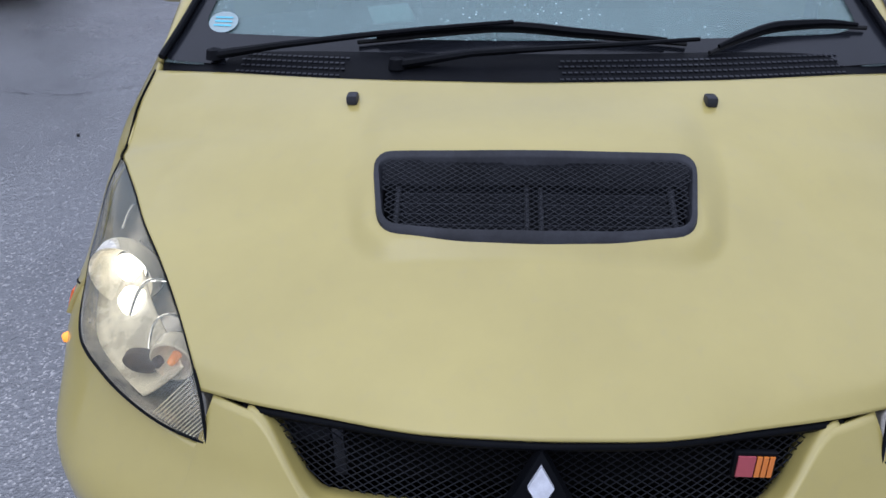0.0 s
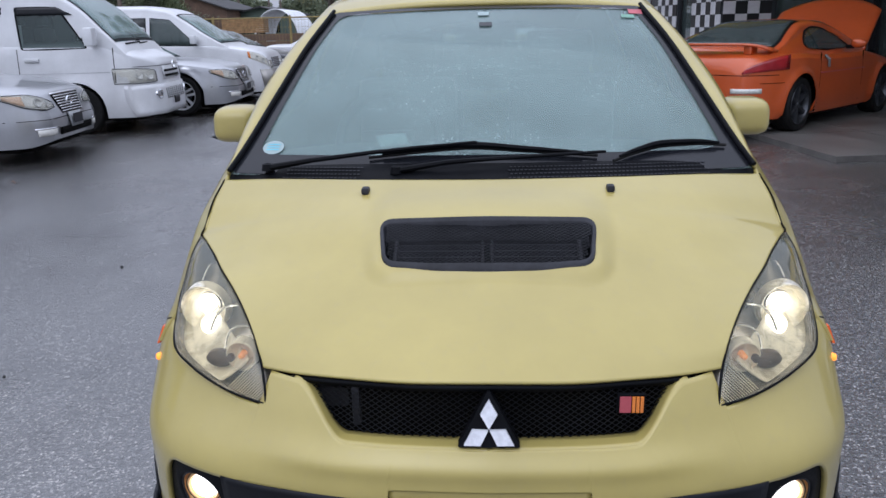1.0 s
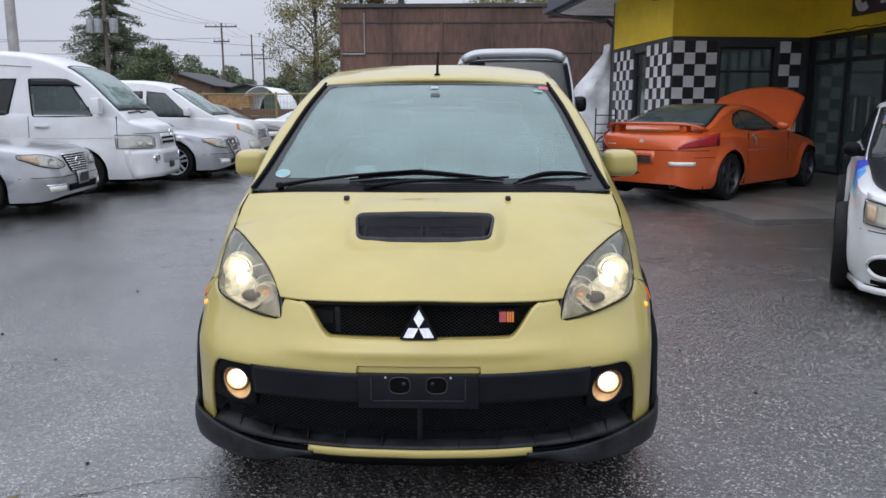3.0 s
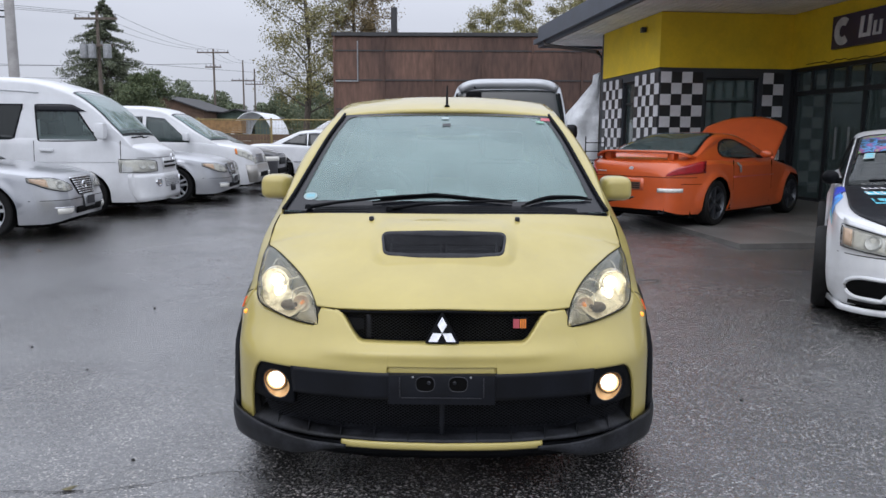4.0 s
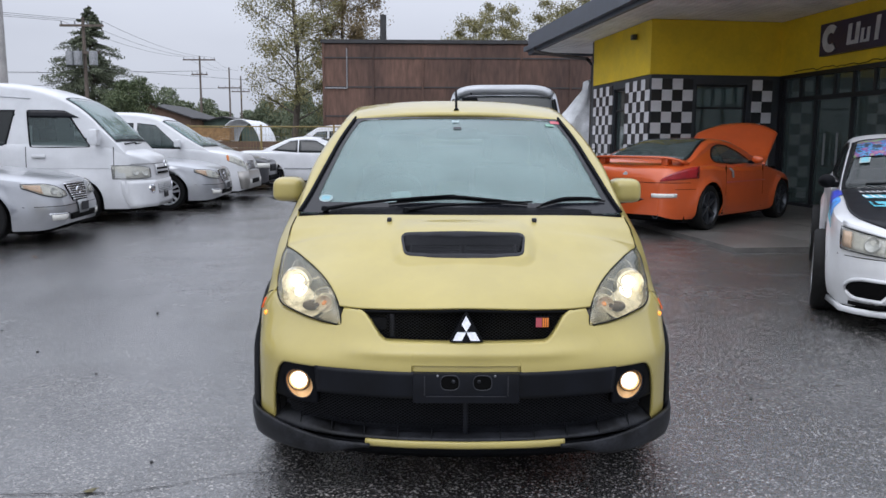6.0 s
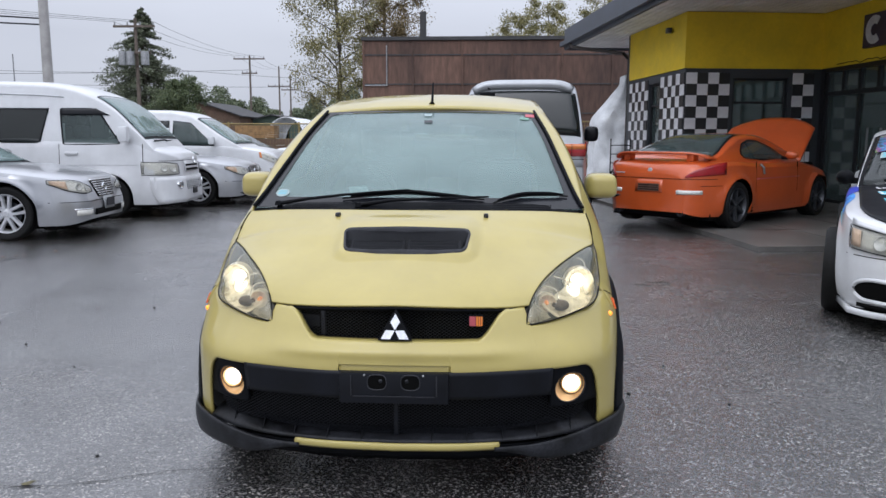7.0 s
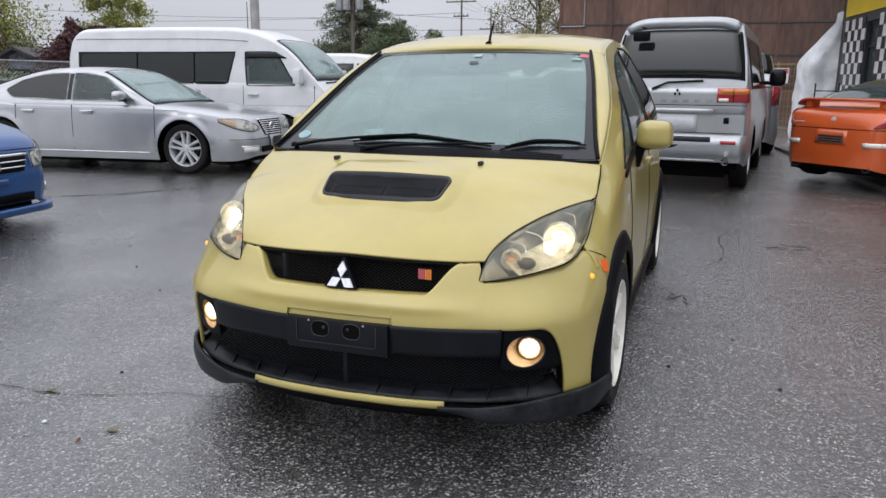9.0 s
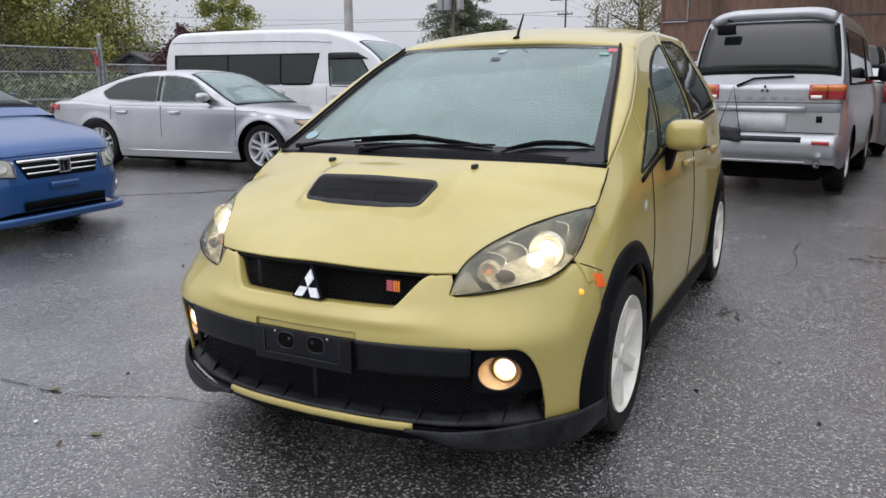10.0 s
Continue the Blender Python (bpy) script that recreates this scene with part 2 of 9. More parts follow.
def leaf_material(name, a, b_):
    m, nt, b = nodes_of(name)
    g = nt.nodes.new("ShaderNodeNewGeometry")
    r = nt.nodes.new("ShaderNodeValToRGB")
    r.color_ramp.elements[0].color, r.color_ramp.elements[1].color = (*a, 1), (*b_, 1)
    nt.links.new(g.outputs["Random Per Island"], r.inputs["Fac"])
    nt.links.new(r.outputs["Color"], b.inputs["Base Color"])
    b.inputs["Roughness"].default_value = 0.6
    return m


def banner_material():
    m, nt, b = nodes_of("painted_banner")
    n, r = noise_ramp(nt, 9, (0.008, 0.008, 0.015), (0.3, 0.4, 0.5), 0.3, 0.8, 3)
    e = r.color_ramp.elements
    for p, c in ((0.40, (0.01, 0.012, 0.03)), (0.45, (0.04, 0.25, 0.5)), (0.50, (0.07, 0.03, 0.16)), (0.56, (0.28, 0.08, 0.2)), (0.62, (0.12, 0.28, 0.06))):
        k = e.new(p)
        k.color = (*c, 1)
    nt.links.new(r.outputs["Color"], b.inputs["Base Color"])
    b.inputs["Roughness"].default_value = 0.35
    return m


MAT = {
    "banner": banner_material(),
    "asphalt": asphalt_material(),
    "rust": rust_material(),
    "concrete": surface("damp_concrete", (0.125, 0.12, 0.112), 0.4, vary=0.3, scale=2, bump=0.2),
    "yellow": car_paint("pale_yellow_paint", (0.405, 0.333, 0.100), 0.42, 0.05, 0.8, spec=0.3, polish=0.035),
    "silver": car_paint("silver_paint", (0.43, 0.44, 0.46), 0.30, 0.72, 0.6),
    "silver_dull": car_paint("dull_silver_paint", (0.37, 0.385, 0.405), 0.34, 0.5, 0.5),
    "sticker": surface("pale_glass_sticker", (0.30, 0.38, 0.38), 0.5, vary=0.1),
    "white": car_paint("white_paint", (0.62, 0.63, 0.645), 0.3),
    "orange": car_paint("orange_paint", (0.54, 0.09, 0.016), 0.3, 0.1, 0.6),
    "blue": car_paint("blue_paint", (0.010, 0.068, 0.225), 0.3, 0.25, 0.5),
    "dark_car": car_paint("dark_grey_paint", (0.04, 0.04, 0.045), 0.3),
    "red_car": car_paint("red_paint", (0.5, 0.04, 0.05), 0.35),
    "champagne": car_paint("lower_grey_paint", (0.27, 0.26, 0.24), 0.35, 0.5),
    "plastic": surface("black_trim_plastic", (0.004, 0.0045, 0.006), 0.5, vary=0.35, scale=9, bump=0.12, bscale=300, spec=0.08),
    "plastic_satin": surface("satin_black_plastic", (0.004, 0.005, 0.008), 0.38, vary=0.3, scale=9, bump=0.05, bscale=300, spec=0.22),
    "plastic_grey": surface("weathered_grey_plastic", (0.027, 0.028, 0.033), 0.5, vary=0.35, scale=14, bump=0.1, bscale=300, spec=0.25),
    # Near-black: shade in openings, arches and undersides is put into this colour.
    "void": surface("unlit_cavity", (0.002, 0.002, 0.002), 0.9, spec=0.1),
    "rubber": surface("tyre_rubber", (0.010, 0.010, 0.010), 0.65, vary=0.3, scale=20, bump=0.2, bscale=150, spec=0.2),
    "alloy": surface("alloy_rim", (0.62, 0.63, 0.65), 0.3, 0.35, vary=0.1),
    "alloy_dark": surface("dark_alloy_rim", (0.07, 0.075, 0.085), 0.35, 0.7, vary=0.2),
    "alloy_white": surface("cream_painted_rim", (0.76, 0.74, 0.66), 0.35, vary=0.1, scale=12, coat=0.3),
    "chrome": surface("chrome", (0.8, 0.81, 0.83), 0.08, 1.0, vary=0.04),
    "lamp": surface("lamp_reflector", (0.72, 0.71, 0.66), 0.25, 0.1, vary=0.08, scale=30),
    "lamp_bowl": surface("satin_lamp_bowl", (0.5, 0.5, 0.48), 0.35, 0.5, vary=0.15, scale=40),
    "lamp_amber": surface("amber_lens", (0.75, 0.22, 0.03), 0.2, vary=0.1, coat=0.5),
    "lamp_amber_dull": surface("pale_amber_lens", (0.70, 0.50, 0.36), 0.2, vary=0.15, coat=0.5),
    "lamp_red": surface("red_lens", (0.35, 0.015, 0.02), 0.12, vary=0.15, coat=0.7),
    "lamp_clear": glassy("clear_lamp_lens", (0.96, 0.96, 0.95), 0.01, 0.05, 1.3),
    "glass": glassy("tinted_glass", (0.30, 0.34, 0.33), 0.08),
    "glass_dim": glassy("dim_glass", (0.34, 0.33, 0.33), 0.03),
    "glass_dark": glassy("dark_privacy_glass", (0.03, 0.033, 0.036), 0.02, 0.03, 1.6),
    "glass_clear": glassy("clear_glass", (0.55, 0.62, 0.60), 0.30),
    "windscreen": glassy("misted_windscreen", (0.50, 0.60, 0.58), 0.195, 0.05, 1.45, 0.6),
    # The teal film here stands in for reflected surroundings.
    "shop_glass": glassy("shop_window_glass", (0.50, 0.57, 0.57), 0.07, 0.02, 2.0),
    "cabin": surface("dark_cabin_trim", (0.035, 0.035, 0.037), 0.7, vary=0.2, scale=20),
    "plate": surface("blank_plate", (0.45, 0.46, 0.48), 0.4, vary=0.1),
    "wall_yellow": surface("yellow_stucco", (0.72, 0.50, 0.015), 0.7, vary=0.1, scale=1.5, bump=0.15, bscale=40),
    "wall_grey": surface("blue_grey_wall", (0.035, 0.04, 0.047), 0.5, vary=0.15, scale=2),
    "frame_dark": surface("dark_aluminium", (0.02, 0.021, 0.024), 0.4, 0.3, vary=0.2),
    "tile_white": surface("white_wall_tile", (0.66, 0.66, 0.68), 0.35, vary=0.08, scale=3),
    "tile_black": surface("black_wall_tile", (0.012, 0.012, 0.014), 0.3, vary=0.2, scale=3),
    "soffit": surface("white_soffit_board", (0.84, 0.84, 0.83), 0.6, vary=0.12, scale=1.5),
    "fascia": surface("slate_blue_fascia", (0.075, 0.085, 0.105), 0.5, vary=0.2, scale=3),
    "pipe": surface("brown_downpipe", (0.05, 0.04, 0.035), 0.5),
    "sign": surface("dark_purple_sign", (0.035, 0.025, 0.055), 0.4, vary=0.1),
    "sign_letter": surface("pale_sign_letter", (0.55, 0.55, 0.56), 0.5, vary=0.15),
    "tarp": surface("white_plastic_sheet", (0.76, 0.78, 0.8), 0.3, vary=0.15, scale=3, bump=0.3, bscale=12),
    "bark": surface("grey_bark", (0.09, 0.075, 0.06), 0.9, vary=0.4, scale=10, bump=0.5),
    "pole": surface("weathered_pole", (0.13, 0.105, 0.085), 0.85, vary=0.3, scale=4, stretch=(6, 6, 0.5)),
    "pole_grey": surface("grey_concrete_pole", (0.36, 0.35, 0.34), 0.8, vary=0.15, scale=4),
    "steel": surface("galvanised_steel", (0.3, 0.31, 0.32), 0.5, 0.5, vary=0.25, scale=12),
    "fence_yellow": surface("dull_yellow_fence", (0.24, 0.18, 0.06), 0.6, vary=0.2),
    "wood": surface("raw_timber", (0.34, 0.2, 0.09), 0.8, vary=0.3, scale=5),
    "amber_tail": surface("amber_tail_lens", (0.55, 0.15, 0.02), 0.15, vary=0.15, scale=30, coat=0.5),
    "slate_wall": surface("slate_grey_siding", (0.17, 0.19, 0.22), 0.7, vary=0.35, scale=5, bump=0.2, bscale=30),
    "brown_wall": surface("brown_shed_wall", (0.12, 0.075, 0.05), 0.8, vary=0.3, scale=1),
    "green_wall": surface("dull_green_shed", (0.07, 0.10, 0.08), 0.8, vary=0.2, scale=1),
    "roof_dark": surface("dark_roofing", (0.05, 0.05, 0.052), 0.8, vary=0.2),
    "red": surface("red_sticker", (0.42, 0.08, 0.1), 0.4, vary=0.1),
    "green": surface("green_sticker", (0.14, 0.3, 0.22), 0.4, vary=0.1),
    "paper": surface("white_paper", (0.75, 0.76, 0.76), 0.6, vary=0.06),
    "cyan": surface("cyan_decal", (0.12, 0.5, 0.62), 0.4, vary=0.1),
    "decal_blue": surface("blue_decal", (0.07, 0.26, 0.72), 0.35, vary=0.6, scale=11),
    "decal_deep": surface("deep_blue_decal", (0.03, 0.05, 0.42), 0.35, vary=0.4, scale=14),
    "violet": surface("violet_decal", (0.25, 0.12, 0.5), 0.4, vary=0.5, scale=18),
    "leaf_dark": leaf_material("conifer_foliage", (0.07, 0.088, 0.055), (0.17, 0.19, 0.115)),
    "leaf_green": leaf_material("green_foliage", (0.055, 0.085, 0.04), (0.16, 0.19, 0.085)),
    # Distance haze is mixed into this paler green.
    "leaf_hazed": leaf_material("hazed_green_foliage", (0.085, 0.115, 0.065), (0.19, 0.215, 0.125)),
    "leaf_autumn": leaf_material("yellowing_foliage", (0.13, 0.135, 0.06), (0.30, 0.26, 0.10)),
    "leaf_yellow": leaf_material("bright_yellow_green_foliage", (0.2, 0.22, 0.05), (0.4, 0.41, 0.11)),
    "leaf_maroon": leaf_material("leaf_maroon", (0.05, 0.016, 0.02), (0.11, 0.04, 0.04)),
    "leaf_brown": leaf_material("brown_foliage", (0.10, 0.075, 0.035), (0.26, 0.19, 0.08)),
    "fog_bowl": surface("warm_reflector", (0.8, 0.5, 0.22), 0.3, 0.3, vary=0.1, scale=30),
    "fog_bulb": lit("lit_fog_lens", (1.0, 0.96, 0.88), 2.6),
    "head_bulb": lit("lit_headlamp", (1.0, 0.98, 0.90), 4.0),
    "cream_reflector": surface("cream_lamp_reflector", (0.82, 0.76, 0.63), 0.28, 0.1, vary=0.25, scale=22),
    "brown_shade": surface("brown_bulb_shade", (0.10, 0.065, 0.045), 0.4, vary=0.3, scale=30),
    "amber_bulb": lit("lit_amber_bulb", (1.0, 0.34, 0.03), 1.1),
    "turn_glow": lit("faint_amber_bulb", (0.9, 0.36, 0.10), 0.35),
    "marker": surface("orange_marker", (0.85, 0.14, 0.02), 0.35, vary=0.06),
    "lamp_shell": surface("grey_lamp_housing", (0.34, 0.315, 0.27), 0.25, 0.55, vary=0.5, scale=16),
    "headlamp_lens": glassy("hazy_headlamp_lens", (0.93, 0.90, 0.82), 0.04),
    "badge_metal": surface("pale_badge_metal", (0.75, 0.76, 0.8), 0.35, 0.35, vary=0.1, scale=80),
    "frit": surface("black_glass_border", (0.010, 0.011, 0.014), 0.2, vary=0.2, spec=0.25),
    "glass_side": glassy("side_glass", (0.48, 0.55, 0.52), 0.16, 0.03, 1.5, 0.3),
    "plastic_worn": surface("scuffed_black_plastic", (0.013, 0.014, 0.017), 0.45, spec=0.24, vary=0.9, scale=11, bump=0.15, bscale=200),
    "mesh": surface("black_wire_mesh", (0.009, 0.010, 0.013), 0.32, 0.1, vary=0.2, scale=30, spec=0.3),
    "inner_wall": surface("pale_interior_wall", (0.7, 0.7, 0.68), 0.7, vary=0.15, scale=1),
    "moss": surface("mossy_dead_leaf", (0.13, 0.115, 0.06), 0.8, vary=0.5, scale=40),
    "grit": surface("black_grit", (0.012, 0.012, 0.012), 0.6, vary=0.3, scale=60),
    "crack": surface("dirt_in_crack", (0.016, 0.014, 0.012), 0.9, vary=0.5, scale=30, spec=0.1),
    "mud": surface("dead_leaves", (0.09, 0.045, 0.02), 0.6, vary=0.4, scale=30),
}


# ---- building helpers ----
def part(name, bm, material, parent=None, label="", smooth=35, thick=0.0):
    """Links a bmesh as one mesh object under a thing or a part."""
    bmesh.ops.recalc_face_normals(bm, faces=bm.faces)
    me = bpy.data.meshes.new(name)
    bm.to_mesh(me)
    bm.free()
    me.materials.append(material)
    if smooth:
        for p in me.polygons:
            p.use_smooth = True
        me.set_sharp_from_angle(angle=radians(smooth))
    ob = new(name, me)
    ob.parent = parent
    if label:
        ob["label"] = label
    if thick:
        md = ob.modifiers.new("thickness", "SOLIDIFY")
        md.thickness, md.offset = thick, -1.0
    return ob


def thing(name, label, category, m=None, group="", kind=""):
    ob = tagged(new(name), label, category, group, kind)
    ob.empty_display_size = 0.2
    if m is not None:
        ob.matrix_world = m
    return ob


def box(bm, x0, x1, y0, y1, z0, z1, bevel=0.0):
    vs = bmesh.ops.create_cube(bm, size=1.0, matrix=Matrix.Translation(((x0 + x1) / 2, (y0 + y1) / 2, (z0 + z1) / 2)) @ Matrix.Diagonal((abs(x1 - x0), abs(y1 - y0), abs(z1 - z0), 1)))["verts"]
    if bevel:
        es = list({e for v in vs for e in v.link_edges})
        bmesh.ops.bevel(bm, geom=es, offset=bevel, segments=2, affect="EDGES", profile=0.6)
    return bm


def box_bm(*a, bevel=0.0):
    return box(bmesh.new(), *a, bevel=bevel)


def rod(bm, a, b, r0, r1=None, n=8):
    a, b = Vector(a), Vector(b)
    r1 = r0 if r1 is None else r1
    m = Matrix.Translation((a + b) / 2) @ (b - a).to_track_quat("Z", "Y").to_matrix().to_4x4()
    bmesh.ops.create_cone(bm, cap_ends=True, segments=n, radius1=r0, radius2=r1, depth=(b - a).length, matrix=m)
    return bm


def tube(bm, pts, r, n=8):
    """A bent bar through the points."""
    rings = []
    pts = [Vector(p) for p in pts]
    for i, p in enumerate(pts):
        d = (pts[min(i + 1, len(pts) - 1)] - pts[max(i - 1, 0)]).normalized()
        q = d.to_track_quat("Z", "Y")
        rr = r[i] if isinstance(r, (list, tuple)) else r
        rings.append([bm.verts.new(p + q @ Vector((rr * math.cos(k * math.tau / n), rr * math.sin(k * math.tau / n), 0))) for k in range(n)])
    for a, b in zip(rings, rings[1:]):
        for k in range(n):
            bm.faces.new((a[k], a[(k + 1) % n], b[(k + 1) % n], b[k]))
    bm.faces.new(rings[0][::-1])
    bm.faces.new(rings[-1])
    return bm


def lathe(bm, prof, n=32, m=None):
    """Turns (radius, height) pairs round the z axis."""
    m = m or Matrix.Identity(4)
    rings = [[bm.verts.new(m @ Vector((r * math.cos(k * math.tau / n), r * math.sin(k * math.tau / n), h))) for k in range(n)] for r, h in prof]
    for a, b in zip(rings, rings[1:]):
        for k in range(n):
            bm.faces.new((a[k], a[(k + 1) % n], b[(k + 1) % n], b[k]))
    return bm


def sheet(fn, nu, nv, bm=None, keep=None):
    """A grid of fn(u, v), u and v from 0 to 1. keep(u, v) leaves faces out."""
    bm = bm or bmesh.new()
    g = [[bm.verts.new(fn(i / nu, j / nv)) for j in range(nv + 1)] for i in range(nu + 1)]
    for i in range(nu):
        for j in range(nv):
            if keep is None or keep((i + 0.5) / nu, (j + 0.5) / nv):
                try:
                    bm.faces.new((g[i][j], g[i + 1][j], g[i + 1][j + 1], g[i][j + 1]))
                except ValueError:
                    pass
    loose = [v for v in bm.verts if not v.link_faces]
    if loose:
        bmesh.ops.delete(bm, geom=loose, context="VERTS")
    return bm


def prism(bm, poly, fn, d):
    """A flat polygon in two coordinates, given depth d; fn(a, b, c) places its points."""
    lo = [bm.verts.new(fn(a, b, 0)) for a, b in poly]
    hi = [bm.verts.new(fn(a, b, d)) for a, b in poly]
    bm.faces.new(lo)
    bm.faces.new(hi[::-1])
    for i in range(len(poly)):
        j = (i + 1) % len(poly)
        bm.faces.new((lo[i], lo[j], hi[j], hi[i]))
    return bm


def spl(pts):
    """A smooth curve y(x) through a few points."""
    xs = [float(p[0]) for p in pts]
    ys = [float(p[1]) for p in pts]
    n = len(xs)
    sl = [(ys[i + 1] - ys[i]) / (xs[i + 1] - xs[i]) for i in range(n - 1)]
    tg = [sl[0]] + [0.0 if sl[i - 1] * sl[i] <= 0 else 2 * sl[i - 1] * sl[i] / (sl[i - 1] + sl[i]) for i in range(1, n - 1)] + [sl[-1]]

    def f(x):
        if x <= xs[0]:
            return ys[0]
        if x >= xs[-1]:
            return ys[-1]
        i = max(k for k in range(n - 1) if xs[k] <= x)
        h = xs[i + 1] - xs[i]
        t = (x - xs[i]) / h
        return (2 * t ** 3 - 3 * t * t + 1) * ys[i] + (t ** 3 - 2 * t * t + t) * h * tg[i] + (3 * t * t - 2 * t ** 3) * ys[i + 1] + (t ** 3 - t * t) * h * tg[i + 1]
    return f


def path3(pts):
    """A smooth curve through points in space, t from 0 to 1 by length."""
    pts = [Vector(p) for p in pts]
    acc = [0.0]
    for a, b in zip(pts, pts[1:]):
        acc.append(acc[-1] + (b - a).length)
    fs = [spl([(acc[i] / acc[-1], p[k]) for i, p in enumerate(pts)]) for k in range(3)]
    return lambda t: Vector((fs[0](t), fs[1](t), fs[2](t)))


def lerp(a, b, t):
    return a + (b - a) * t


def step(a, b, x):
    t = min(1.0, max(0.0, (x - a) / (b - a)))
    return t * t * (3 - 2 * t)


def inside(poly, x, y):
    c = False
    for i in range(len(poly)):
        x0, y0 = poly[i - 1]
        x1, y1 = poly[i]
        if (y0 > y) != (y1 > y) and x < (x1 - x0) * (y - y0) / (y1 - y0) + x0:
            c = not c
    return c


def rounded(poly, r, n=5):
    """A polygon with rounded corners."""
    out = []
    m = len(poly)
    for i in range(m):
        p, a, b = Vector(poly[i]), Vector(poly[i - 1]), Vector(poly[(i + 1) % m])
        da, db = (a - p).normalized() * r, (b - p).normalized() * r
        for k in range(n + 1):
            t = k / n
            q = (p + da) * (1 - t) ** 2 + p * 2 * t * (1 - t) + (p + db) * t * t
            out.append((q.x, q.y))
    return out


def dense(poly, gap):
    """The same outline with points no further apart than gap."""
    out = []
    for a, b in zip(poly, poly[1:] + poly[:1]):
        n = max(1, int(math.dist(a, b) / gap))
        out += [(lerp(a[0], b[0], k / n), lerp(a[1], b[1], k / n)) for k in range(n)]
    return out


# ---- ground ----
def build_ground():
    bm = sheet(lambda u, v: Vector((-250 + 500 * u, -150 + 500 * v, 0)), 40, 40)
    ob = part("ground", bm, MAT["asphalt"], smooth=0)
    tagged(ob, "dark wet asphalt lot with small pale stones", "ground", kind="structure")


build_ground()


# ---- parked cars ----
def wheel(parent, x, y, r, rim_r, width, rim_mat, spokes, side, twin=False, spoke_w=0.05, turn=0.0):
    """A road wheel whose outer face looks to side (+1 or -1 along x)."""
    m = Matrix.Translation((x, y, r)) @ Matrix.Rotation(radians(turn), 4, "Z") @ Matrix.Rotation(radians(90) * side, 4, "Y")
    h = width / 2
    bm = bmesh.new()
    lathe(bm, [(rim_r * 0.97, -h), (rim_r * 0.9, -h * 0.6), (rim_r * 0.88, h * 0.3), (rim_r * 0.93, h * 0.8), (rim_r * 0.985, h * 0.97), (rim_r * 1.0, h * 0.9)], 40, m)
    hub = part("wheel", bm, rim_mat, parent)
    bm = bmesh.new()
    lathe(bm, [(rim_r * 0.97, -h * 0.9), (r * 0.93, -h), (r * 0.985, -h * 0.85), (r, -h * 0.6), (r, -h * 0.2), (r * 0.985, -h * 0.18), (r * 0.985, -h * 0.12), (r, -h * 0.1), (r, h * 0.1), (r * 0.985, h * 0.12), (r * 0.985, h * 0.18), (r, h * 0.2), (r, h * 0.6), (r * 0.985, h * 0.85), (r * 0.93, h), (rim_r * 1.05, h * 0.98), (rim_r * 0.98, h * 0.88)], 40, m)
    part("tyre", bm, MAT["rubber"], hub, "black rubber tyre")
    bm = bmesh.new()
    lathe(bm, [(0.001, h * 0.82), (0.03, h * 0.82), (0.034, h * 0.76), (rim_r * 0.26, h * 0.66), (rim_r * 0.28, h * 0.3)], 24, m)
    for k in range(spokes):
        for off in ((-0.5, 0.5) if twin else (0,)):
            a = math.tau * k / spokes
            rot = m @ Matrix.Rotation(a, 4, "Z")
            sw = spoke_w
            o0, o1 = off * sw * 1.3, off * sw * 2.6
            vs = []
            for rr, hw, z0, z1, o in ((rim_r * 0.18, sw * 0.62, h * 0.35, h * 0.74, o0), (rim_r * 0.6, sw * 0.5, h * 0.4, h * 0.8, lerp(o0, o1, 0.5)), (rim_r * 0.95, sw * 0.62, h * 0.5, h * 0.84, o1)):
                vs.append([bm.verts.new(rot @ Vector(p)) for p in ((rr, o - hw, z0), (rr, o + hw, z0), (rr, o + hw * 0.7, z1), (rr, o - hw * 0.7, z1))])
            for p, q in zip(vs, vs[1:]):
                for i in range(4):
                    bm.faces.new((p[i], p[(i + 1) % 4], q[(i + 1) % 4], q[i]))
            bm.faces.new(vs[-1])
    part("rim", bm, rim_mat, hub)
    bm = bmesh.new()
    lathe(bm, [(0.001, h * 0.1), (rim_r * 0.62, h * 0.1), (rim_r * 0.64, h * 0.02)], 24, m)
    # Disc colour is darkened so the spoke gaps read as shaded.
    part("brake_disc", bm, MAT["alloy_dark"], hub, "steel brake disc, darkened for the shade between spokes")
    return hub


